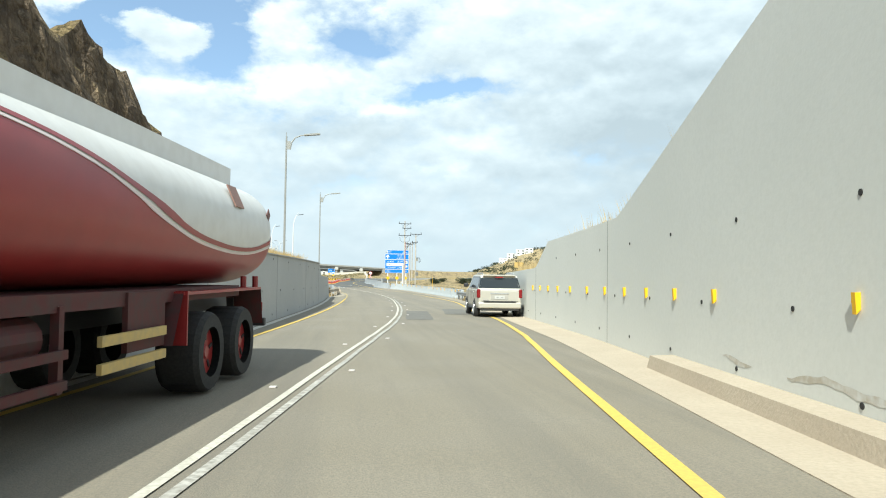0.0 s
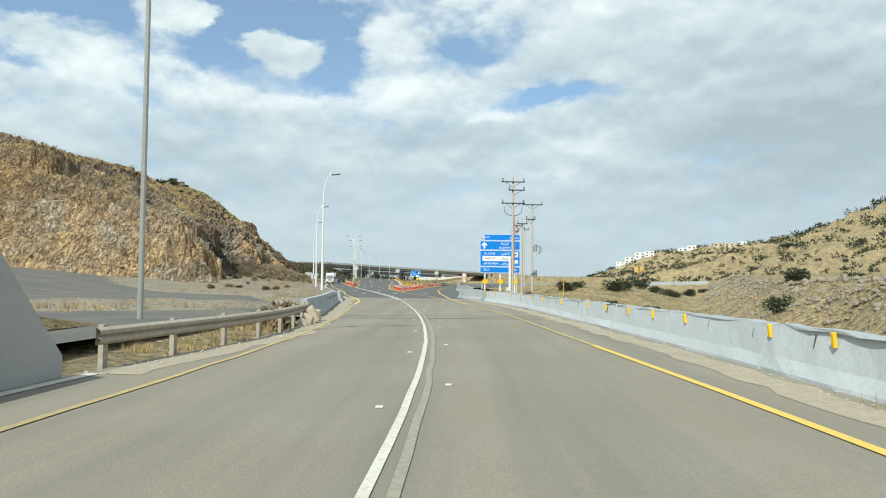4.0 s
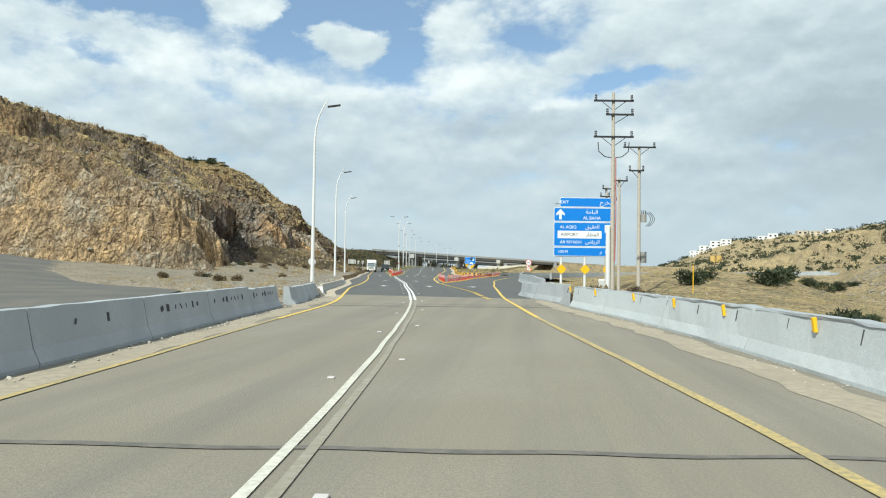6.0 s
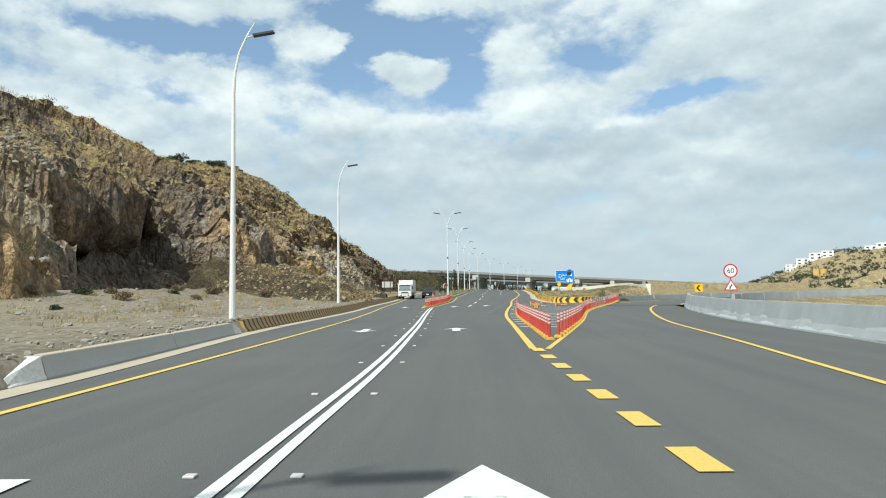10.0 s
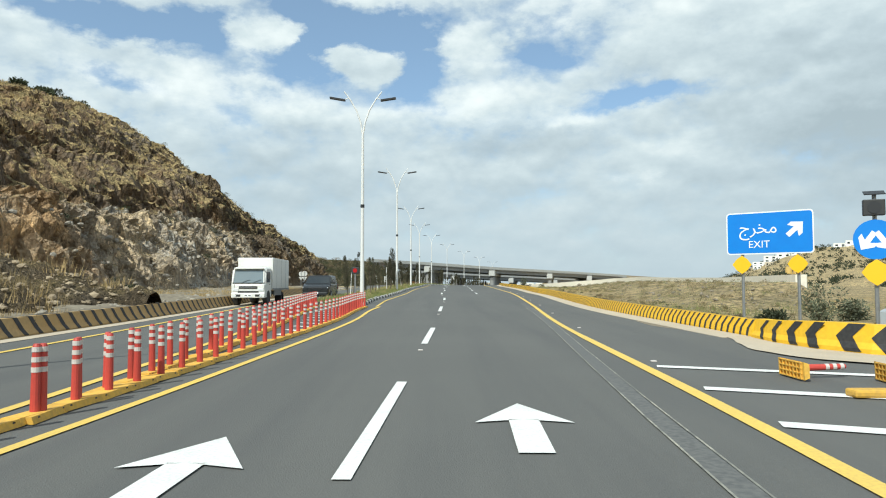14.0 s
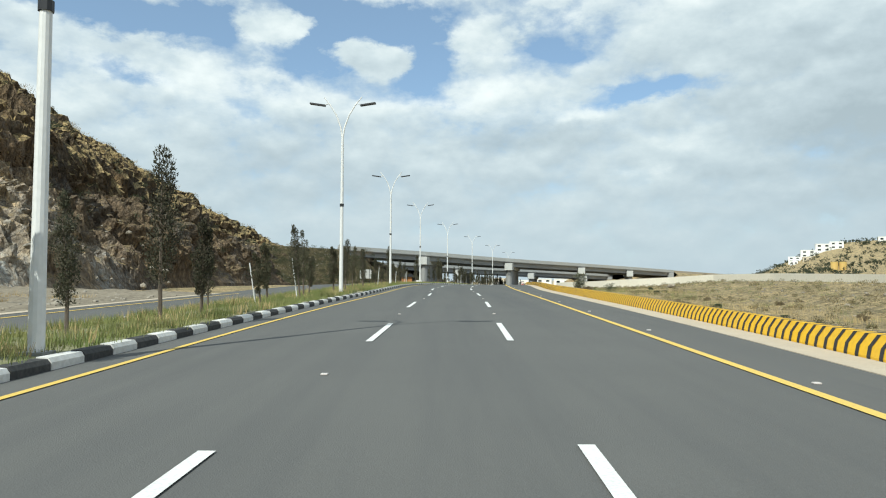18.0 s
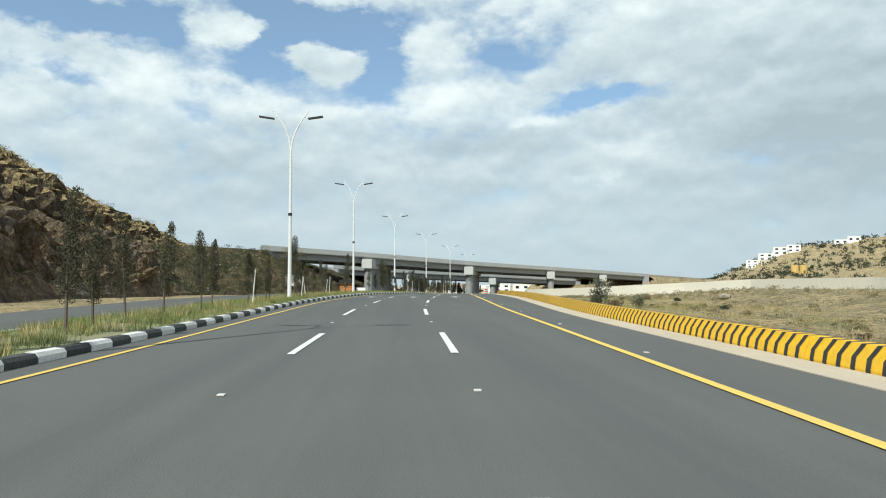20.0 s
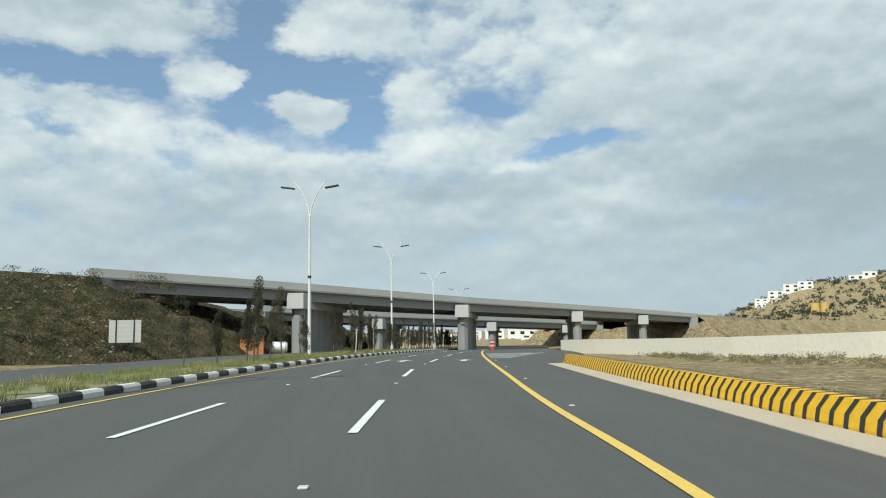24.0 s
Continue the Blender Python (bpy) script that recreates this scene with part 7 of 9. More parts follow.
def suv(m, paint, label, scale=1.0, rails=True, lamps=True, group=""):
    """A large estate car; it stands with its nose towards +y and its tail at y = 0."""
    c = thing("suv", m @ Matrix.Scale(scale, 4), label, "car", group)
    L = 5.15
    bm = bmesh.new()
    ring = [(0.0, 0.93, 0.55, 1.20), (0.06, 0.99, 0.46, 1.28), (0.5, 1.02, 0.42, 1.32), (3.55, 1.02, 0.42, 1.30), (3.75, 1.02, 0.42, 1.29), (4.55, 1.0, 0.45, 1.23), (4.85, 0.98, 0.47, 1.18), (5.05, 0.93, 0.50, 1.10), (5.15, 0.84, 0.55, 0.98)]
    skin(bm, [body_ring(y, h, a, b) for y, h, a, b in ring])
    part("body", bm, paint, c, smooth=False)
    bm = bmesh.new()
    skin(bm, [[(x, yb + (yt - yb) * (z - 1.26) / 0.68, z) for x, _, z in cabin_ring(0, 0.965, 0.82, 1.26, 1.94)] for yb, yt in ((0.03, 0.34), (0.5, 0.6), (2.6, 2.5), (3.55, 2.9), (4.0, 3.06))])
    part("cabin", bm, paint, c)

    def side(y, z):
        """Half width of the cabin at a height."""
        return 0.965 - (z - 1.26) * 0.234 + 0.012

    panes = [(0.30, 1.24), (1.25, 2.26), (2.27, 3.30)]
    for s in (-1, 1):
        bm = bmesh.new()
        quad(bm, [(s * (side(0, 1.32) - 0.006), 0.24, 1.32), (s * (side(0, 1.32) - 0.006), 3.62, 1.32), (s * (side(0, 1.84) - 0.006), 2.95, 1.84), (s * (side(0, 1.84) - 0.006), 0.42, 1.84)])
        part("window_surround", bm, TRIM_BLACK, c, "black window surround")
        for k, (a, b) in enumerate(panes):
            za, zt = 1.34, 1.81
            ta, tb = (a + 0.16 if k == 0 else a), (b if k < 2 else b - 0.42)
            bm = bmesh.new()
            quad(bm, [(s * side(a, za), a, za), (s * side(b, za), b + (0.25 if k == 2 else 0), za), (s * side(tb, zt), tb, zt), (s * side(ta, zt), ta, zt)])
            part("window", bm, GLASS, c, "dark side window")
        part("sill_trim", B(s * 0.985, 1.9, 1.315, 0.02, 3.3, 0.03), CHROME, c)
        part("running_board", box(bmesh.new(), s * 1.0, 2.45, 0.40, 0.16, 2.0, 0.06, None, 0.02), TRIM_BLACK, c)
        for y in (1.55, 2.62):
            part("door_handle", box(bmesh.new(), s * 1.035, y, 1.14, 0.035, 0.22, 0.045, None, 0.012), CHROME, c)
        for y in (1.24, 2.27, 3.42):
            part("door_seam", B(s * 1.0215, y, 0.87, 0.006, 0.012, 0.78), TRIM_BLACK, c)
        part("mirror", box(bmesh.new(), s * 1.14, 3.42, 1.42, 0.24, 0.14, 0.20, None, 0.06), TRIM_BLACK, c)
        part("tail_lamp", box(bmesh.new(), s * 0.945, 0.07, 1.09, 0.17, 0.18, 0.40, None, 0.05), TAIL_RED, c)
        part("rear_pillar", skin(bmesh.new(), [[(s * 0.945, 0.045, 1.34), (s * 0.885, 0.045, 1.34), (s * 0.885, 0.10, 1.34), (s * 0.945, 0.16, 1.34)], [(s * 0.845, 0.25, 1.80), (s * 0.79, 0.25, 1.80), (s * 0.79, 0.32, 1.80), (s * 0.845, 0.38, 1.80)]]), GLASS, c, "dark wrap-around corner glass")
        part("head_lamp", box(bmesh.new(), s * 0.74, 5.00, 0.96, 0.36, 0.16, 0.17, None, 0.03), LAMP_CLEAR, c)
        if rails:
            part("roof_rail", bent(bmesh.new(), [(s * 0.70, 0.5, 1.93), (s * 0.70, 0.65, 2.0), (s * 0.70, 2.5, 2.0), (s * 0.70, 2.75, 1.91)], [0.025] * 4, 6), CHROME if scale == 1.0 else TRIM_BLACK, c)
        for y in (0.98, 4.02):
            arch = bmesh.new()
            tube(arch, (s * 0.90, y, 0.40), (s * 1.026, y, 0.40), 0.455, None, 24)
            part("wheel_arch", arch, TRIM_BLACK, c)
            wheel(c, s * 0.93, y, 0.39, 0.26, 0.27, s, dish=0.02)
    bm = bmesh.new()
    quad(bm, [(-0.88, 0.050, 1.34), (0.88, 0.050, 1.34), (0.79, 0.262, 1.80), (-0.79, 0.262, 1.80)])
    part("rear_window", bm, GLASS, c, "dark rear window")
    bm = bmesh.new()
    quad(bm, [(-0.87, 3.905, 1.345), (0.87, 3.905, 1.345), (0.77, 3.25, 1.82), (-0.77, 3.25, 1.82)])
    part("windscreen", bm, GLASS, c, "dark windscreen")
    part("rear_bumper", box(bmesh.new(), 0, 0.0, 0.57, 1.94, 0.20, 0.28, None, 0.06), paint, c)
    part("bumper_step", B(0, -0.06, 0.73, 1.45, 0.12, 0.03), TRIM_BLACK, c)
    part("lower_valance", box(bmesh.new(), 0, 0.03, 0.40, 1.72, 0.16, 0.14, None, 0.03), TRIM_BLACK, c)
    part("hatch_seam", B(0, -0.002, 0.755, 1.66, 0.02, 0.014), TRIM_BLACK, c)
    part("garnish", box(bmesh.new(), 0, -0.008, 1.085, 0.86, 0.03, 0.05, None, 0.012), CHROME, c)
    part("front_bumper", box(bmesh.new(), 0, 5.10, 0.55, 1.8, 0.22, 0.26, None, 0.06), paint, c)
    part("grille", box(bmesh.new(), 0, 5.10, 0.90, 1.05, 0.10, 0.22, None, 0.02), TRIM_BLACK, c)
    # flat panel whose darker colour stands in for the recess's shade
    part("number_plate_recess", B(0, -0.004, 0.94, 0.78, 0.02, 0.24), material("shaded recess", (0.42, 0.40, 0.36), 0.6), c)
    part("plate", B(0, -0.022, 0.93, 0.46, 0.012, 0.14), SIGN_BACK, c, "pale licence plate with plain bars")
    part("plate", B(0, 5.22, 0.62, 0.46, 0.012, 0.14), SIGN_WHITE, c, "pale licence plate with plain bars")
    for x in (-0.1, 0.1):
        part("plate_bar", B(x, -0.030, 0.93, 0.10, 0.004, 0.03), STEEL, c)
    part("badge", B(-0.62, -0.012, 0.80, 0.26, 0.01, 0.035), CHROME, c)
    part("brake_light", B(0, 0.17, 1.83, 0.34, 0.03, 0.035), LAMP_RED, c)
    part("spoiler", box(bmesh.new(), 0, 0.32, 1.91, 1.5, 0.30, 0.06, None, 0.02), paint, c)
    part("underside", B(0, 2.5, 0.40, 1.7, 4.6, 0.12), TRIM_BLACK, c)
    return c


CREAM = material("pale champagne car paint", (0.60, 0.57, 0.50), 0.30, 0.42, grain=(40, (0.63, 0.60, 0.53), 0.3))
GRAPHITE = material("dark grey car paint", (0.035, 0.038, 0.042), 0.22, 0.3)
suv(Matrix.Translation((2.25, 32.0, level(34))) @ Matrix.Rotation(radians(5), 4, "Z"), CREAM, "champagne-coloured estate car parked against the wall")
suv(Matrix.Translation((-61.5, 242.2, level(241))) @ Matrix.Rotation(radians(197), 4, "Z"), GRAPHITE, "dark grey estate car following the truck", 0.86, False)


def box_truck(m):
    """A light box truck; its nose points to -y, the cab's front at y = 0."""
    t = thing("box_truck", m, "white box truck with a tall plain cargo body", "truck")
    paint = material("white truck paint", (0.74, 0.74, 0.71), 0.4, grain=(6, (0.66, 0.65, 0.62), 0.4))
    bm = bmesh.new()
    sec = lambda y, h, a, b: [(-h, y, a), (-h, y, b - 0.12), (-h + 0.12, y, b), (h - 0.12, y, b), (h, y, b - 0.12), (h, y, a)]
    skin(bm, [sec(0.0, 1.02, 0.55, 1.25), sec(0.05, 1.06, 0.50, 1.40), sec(0.32, 1.06, 0.50, 2.30), sec(0.6, 1.05, 0.50, 2.42), sec(1.75, 1.05, 0.50, 2.45)])
    part("cab", bm, paint, t)
    bm = bmesh.new()
    quad(bm, [(-0.96, 0.045, 1.43), (0.96, 0.045, 1.43), (0.90, 0.305, 2.27), (-0.90, 0.305, 2.27)])
    shine = material("sky-reflecting windscreen glass", (0.30, 0.345, 0.35), 0.06, 0.55)
    part("windscreen", bm, shine, t, "windscreen reflecting the bright sky")
    part("windscreen_band", B(0, 0.03, 1.405, 1.98, 0.05, 0.05), TRIM_BLACK, t)
    part("sun_visor", box(bmesh.new(), 0, 0.20, 2.33, 1.86, 0.22, 0.06, None, 0.02), paint, t)
    for s in (-1, 1):
        part("pillar", T((s * 0.98, 0.035, 1.42), (s * 0.92, 0.30, 2.29), 0.045, None, 8), paint, t)
        part("corner_panel", box(bmesh.new(), s * 0.93, -0.01, 1.20, 0.18, 0.06, 0.30, None, 0.025), paint, t)
        part("bumper_intake", box(bmesh.new(), s * 0.62, -0.085, 0.62, 0.34, 0.03, 0.15, None, 0.02), TRIM_BLACK, t)
    part("slat", B(0, -0.042, 1.13, 1.10, 0.01, 0.018), STEEL, t)
    for k in (-0.35, 0.35):
        part("wiper", T((k, 0.03, 1.45), (k + 0.45, 0.06, 1.62), 0.012, None, 5), TRIM_BLACK, t)
    part("grille", box(bmesh.new(), 0, -0.01, 1.13, 1.15, 0.05, 0.16, None, 0.02), TRIM_BLACK, t)
    part("lower_grille", box(bmesh.new(), 0, -0.01, 0.86, 1.3, 0.05, 0.10, None, 0.02), TRIM_BLACK, t)
    part("bumper", box(bmesh.new(), 0, 0.0, 0.62, 2.1, 0.18, 0.30, None, 0.04), paint, t)
    part("plate", B(0, -0.10, 0.62, 0.5, 0.01, 0.16), SIGN_WHITE, t, "pale licence plate with plain bars")
    for k in (-0.12, 0.12):
        part("plate_bar", B(k, -0.107, 0.62, 0.14, 0.004, 0.05), TRIM_BLACK, t)
    for s in (-1, 1):
        part("head_lamp", box(bmesh.new(), s * 0.80, 0.0, 0.98, 0.40, 0.08, 0.17, None, 0.03), LAMP_CLEAR, t)
        part("fog_lamp", T((s * 0.8, -0.11, 0.60), (s * 0.8, -0.08, 0.60), 0.07, None, 12), LAMP_CLEAR, t)
        bm = bmesh.new()
        quad(bm, [(s * 1.068, 0.38, 1.45), (s * 1.062, 1.35, 1.45), (s * 1.062, 1.35, 2.12), (s * 1.068, 0.52, 2.12)])
        part("window", bm, GLASS, t, "dark side window")
        part("mirror", box(bmesh.new(), s * 1.26, 0.18, 1.85, 0.16, 0.10, 0.42, None, 0.03), TRIM_BLACK, t)
        part("mirror_arm", T((s * 1.02, 0.3, 2.1), (s * 1.24, 0.2, 2.05), 0.02, None, 5), TRIM_BLACK, t)
        part("door_handle", B(s * 1.07, 1.28, 1.32, 0.03, 0.18, 0.04), TRIM_BLACK, t)
        part("side_guard", B(s * 1.08, 3.6, 0.78, 0.05, 2.2, 0.36), STEEL, t)
        wheel(t, s * 0.90, 0.95, 0.42, 0.26, 0.24, s, rim=STEEL, dish=0.05)
        wheel(t, s * 0.86, 5.2, 0.42, 0.46, 0.24, s, rim=STEEL, dish=0.08)
        bm = bmesh.new()
        tube(bm, (s * 0.8, 0.95, 0.44), (s * 1.065, 0.95, 0.44), 0.50, None, 20)
        part("wheel_arch", bm, TRIM_BLACK, t)
    part("chassis", B(0, 3.7, 0.78, 0.9, 6.2, 0.25), TRIM_BLACK, t)
    cargo = part("cargo_box", box(bmesh.new(), 0, 4.45, 2.02, 2.3, 5.2, 2.1, None, 0.04), paint, t)
    for s in (-1, 1):
        for y in (3.0, 4.5, 5.9):
            part("seam", B(s * 1.153, y, 2.02, 0.006, 0.03, 1.95), STEEL, cargo)
        part("rail", B(s * 1.14, 4.45, 1.02, 0.05, 5.2, 0.12), STEEL, cargo)
    return t


box_truck(Matrix.Translation((-61.45, 232.2, level(234))) @ Matrix.Rotation(radians(17), 4, "Z") @ Matrix.Scale(0.88, 4))

# ---- the tanker ----
T_RED = material("dark red tanker paint", (0.27, 0.022, 0.024), 0.35, grain=(3, (0.22, 0.02, 0.022), 0.5), stain=(1.2, (0.31, 0.045, 0.04), 0.4))
T_WHITE = material("dusty white tanker paint", (0.66, 0.65, 0.62), 0.4, grain=(4, (0.54, 0.52, 0.48), 0.4))
# undercarriage red with the shade beneath the tank put into its colour
T_SHADED = material("grimy dark red chassis paint", (0.085, 0.018, 0.018), 0.7, grain=(7, (0.05, 0.03, 0.028), 0.7))
T_PALE = material("white pinstripe", (0.72, 0.62, 0.60), 0.5)
T_BAR = material("worn yellow guard bar", (0.55, 0.40, 0.14), 0.6, grain=(9, (0.4, 0.31, 0.16), 0.6))


def tank_point(y, a, grow=0.0):
    """A point of the tank's skin; a runs from the bottom (0) up the side to the top (pi)."""
    end = min(max((13.0 - y) / 0.5, 0.0), 1.0)
    q = 0.80 + 0.20 * math.sqrt(1 - (1 - end) ** 2)
    cx, cz, rx, rz = 0.0, 2.26, 1.22 * q + grow, 0.88 * q + grow
    e = 0.82
    s, c = math.sin(a), -math.cos(a)
    return (cx + rx * math.copysign(abs(s) ** e, s), y, cz + rz * math.copysign(abs(c) ** e, c))


paint_edge = line((-2.6, 132), (2.0, 128), (4.4, 120), (5.8, 112), (6.5, 104), (7.2, 94), (8.1, 84), (9.0, 75), (9.9, 70), (10.9, 67.5), (11.6, 69), (12.3, 75), (13.0, 84))


def wave(y):
    """The angle at which the red paint of the tank's side ends."""
    return radians(paint_edge(y))


def tank_shell(name, ys, lo, hi, grow, mat, parent, sides=(1, -1), n=16, label=""):
    bm = bmesh.new()
    for s in sides:
        rows = []
        for y in ys:
            a0, a1 = lo(y), hi(y)
            rows.append([bm.verts.new((s * tank_point(y, a0 + (a1 - a0) * k / n, grow)[0], y, tank_point(y, a0 + (a1 - a0) * k / n, grow)[2])) for k in range(n + 1)])
        for r, q in zip(rows, rows[1:]):
            for k in range(n):
                bm.faces.new((r[k], r[k + 1], q[k + 1], q[k]) if s < 0 else (q[k], q[k + 1], r[k + 1], r[k]))
    return part(name, bm, mat, parent, label, smooth=True)


tanker = thing("tanker_truck", Matrix.Translation((-4.42, 0, level(8))), "dark red and white fuel tanker truck", "truck")
ys = steps(-2.6, 12.4, 0.3) + [12.5, 12.6, 12.7, 12.8, 12.88, 12.95, 12.985, 12.999]
tank_shell("tank", ys, wave, lambda y: math.pi, 0.0, T_WHITE, tanker)
bm = bmesh.new()
bm.faces.new([bm.verts.new(tank_point(12.999, 2 * math.pi * k / 40)) for k in range(40)])
part("tank_end", bm, T_WHITE, tanker)
tank_shell("red_paint", ys, lambda y: 0.0, wave, 0.0, T_RED, tanker)
tank_shell("pinstripe", ys[:-1], lambda y: wave(y), lambda y: wave(y) + 0.035, 0.007, T_PALE, tanker, n=2)
tank_shell("pinstripe", ys[:-1], lambda y: wave(y) + 0.06, lambda y: wave(y) + 0.13, 0.007, T_RED, tanker, n=2)
for y, z in ((10.8, 2.62),):
    p = tank_point(y, radians(118))
    part("notice", B(p[0] + 0.03, y, p[2], 0.02, 0.42, 0.36, Matrix.Rotation(radians(-24), 4, "Y")), material("brown notice plate", (0.24, 0.13, 0.10), 0.6), tanker)
p = tank_point(12.55, radians(108))
part("hazard_diamond", B(p[0] + 0.02, 12.55, p[2], 0.015, 0.16, 0.16, Matrix.Rotation(radians(45), 4, "X")), material("dark hazard diamond", (0.16, 0.07, 0.06), 0.6), tanker)
for s in (-1, 1):
    part("walkway_rail", B(s * 0.62, 5.6, 3.20, 0.04, 13.0, 0.30), T_WHITE, tanker)
part("walkway", B(0, 5.6, 3.08, 1.2, 13.0, 0.04), T_WHITE, tanker)
for y in (2.0, 6.0, 10.0):
    part("hatch", T((0, y, 3.1), (0, y, 3.34), 0.28, None, 16), STEEL, tanker)
part("chassis", B(0, 5.0, 1.08, 0.9, 15.5, 0.26), TRIM_BLACK, tanker)
part("skirt", B(0, 5.2, 1.30, 2.2, 12.0, 0.16), T_SHADED, tanker)
for y in (12.3, 11.6):
    part("outlet", T((1.05, y, 1.32), (1.05, y, 1.52), 0.05, None, 8), T_RED, tanker)
for s in (-1, 1):
    bm = bmesh.new()
    prism(bm, [(0.62, 1.30), (1.22, 1.30), (1.22, 1.34), (0.62, 1.34)], 8.55, 12.05)
    for v in bm.verts:
        v.co.x *= s
    part("mudguard", bm, T_RED, tanker)
    for y0, y1 in ((8.55, 8.25), (12.05, 12.2)):
        bm = bmesh.new()
        quad(bm, [(s * 0.62, y0, 1.32), (s * 1.22, y0, 1.32), (s * 1.22, y1, 0.72), (s * 0.62, y1, 0.72)])
        part("mudguard_flap", bm, T_SHADED, tanker)
    part("mudguard_panel", B(s * 0.95, 8.62, 1.02, 0.6, 0.03, 0.66), T_RED, tanker)
    for y in (9.45, 10.95):
        wheel(tanker, s * 1.0, y, 0.53, 0.56, 0.33, s, rim=T_RED, dish=0.10)
    part("panel", B(s * 1.1, 7.75, 1.05, 0.06, 0.95, 0.62), T_SHADED, tanker)
    for z in (0.92, 0.66):
        part("guard_bar", B(s * 1.18, 7.35, z, 0.05, 1.5, 0.10), T_BAR, tanker, "worn yellow side guard bar")
        part("guard_bar", B(s * 1.16, 4.9, z - 0.05, 0.05, 2.3, 0.08), T_SHADED, tanker)
    for y in (6.05, 3.9):
        part("bracket", B(s * 1.08, y, 0.9, 0.08, 0.08, 0.75), T_SHADED, tanker)
    wheel(tanker, s * 1.05, -1.9, 0.53, 0.32, 0.30, s, rim=T_SHADED, dish=0.05)
part("air_tank", T((0.85, 5.2, 1.0), (0.85, 5.9, 1.0), 0.2, None, 16), T_SHADED, tanker)
part("side_locker", box(bmesh.new(), 0.95, 3.3, 0.9, 0.5, 0.55, 0.9, None, 0.03), T_SHADED, tanker)
part("spare_tank", T((-0.8, 4.0, 0.95), (-0.8, 6.0, 0.95), 0.3, None, 16), TRIM_BLACK, tanker)
part("underrun_bar", box(bmesh.new(), 0, 12.55, 0.72, 2.35, 0.12, 0.14, None, 0.02), TRIM_BLACK, tanker)
for s in (-1, 1):
    part("tail_lamp", box(bmesh.new(), s * 0.95, 12.5, 0.98, 0.35, 0.10, 0.18, None, 0.02), LAMP_RED, tanker)
    part("frame_end", B(s * 0.7, 12.3, 0.95, 0.1, 0.5, 0.4), TRIM_BLACK, tanker)
part("cab", box(bmesh.new(), 0, -3.6, 2.0, 2.4, 1.9, 2.4, None, 0.12), T_RED, tanker)


# ---- plants ----
def leaf_cloud(blobs, count, size, seed, up=0.3):
    """Small leaf blades scattered through ellipsoids (x, y, z, rx, ry, rz)."""
    rnd = random.Random(seed)
    verts, faces = [], []
    for x, y, z, rx, ry, rz in blobs:
        for _ in range(count):
            while True:
                p = Vector((rnd.uniform(-1, 1), rnd.uniform(-1, 1), rnd.uniform(-1, 1)))
                if 0.25 < p.length < 1 + 0.25 * rnd.random():
                    break
            c = Vector((x + p.x * rx, y + p.y * ry, z + p.z * rz))
            d = (p + Vector((rnd.uniform(-0.8, 0.8), rnd.uniform(-0.8, 0.8), rnd.uniform(-0.6, 0.8) + up))).normalized()
            e = d.orthogonal().normalized()
            e.rotate(Matrix.Rotation(rnd.uniform(0, 6.28), 3, d))
            s = size * rnd.uniform(0.6, 1.4)
            i = len(verts)
            verts += [tuple(c - e * s * 0.35), tuple(c + e * s * 0.35), tuple(c + d * s + e * 0.1 * s)]
            faces.append((i, i + 1, i + 2))
    return verts, faces


def mesh_of(name, verts, faces, mat):
    me = bpy.data.meshes.new(name)
    me.from_pydata(verts, [], faces)
    me.materials.append(mat)
    return me


def cypress(seed, h, mat=CYPRESS):
    """Trunk and crown meshes of a thin young cypress."""
    rnd = random.Random(seed)
    bm = bmesh.new()
    bent(bm, [(0, 0, -0.15), (rnd.uniform(-0.08, 0.08), 0.03, h * 0.4), (rnd.uniform(-0.12, 0.12), 0, h * 0.85)], [0.05, 0.035, 0.012], 6)
    for k in range(10):
        z = h * (0.25 + 0.06 * k)
        a = rnd.uniform(0, 6.28)
        tube(bm, (0, 0, z), (0.22 * math.cos(a), 0.22 * math.sin(a), z + 0.35), 0.014, 0.005, 4)
    tm = bpy.data.meshes.new("trunk")
    bm.to_mesh(tm)
    bm.free()
    tm.materials.append(BARK)
    blobs = []
    for k in range(15):
        t = k / 14
        w = h * 0.062 * (0.5 + 1.1 * math.sin(math.pi * min(1, 0.16 + 0.82 * t))) * rnd.uniform(0.6, 1.25)
        if rnd.random() < 0.10:
            continue
        blobs.append((rnd.uniform(-0.1, 0.1), rnd.uniform(-0.1, 0.1), h * (0.27 + 0.73 * t), w, w, h * 0.07))
    v, f = leaf_cloud(blobs, 230, 0.055, seed, 1.2)
    return tm, mesh_of("crown", v, f, mat)


kinds = [cypress(31 + k, (2.6, 3.2, 3.8, 2.2)[k % 4]) for k in range(6)]
rnd = random.Random(5)
y = 240.5
k = 0
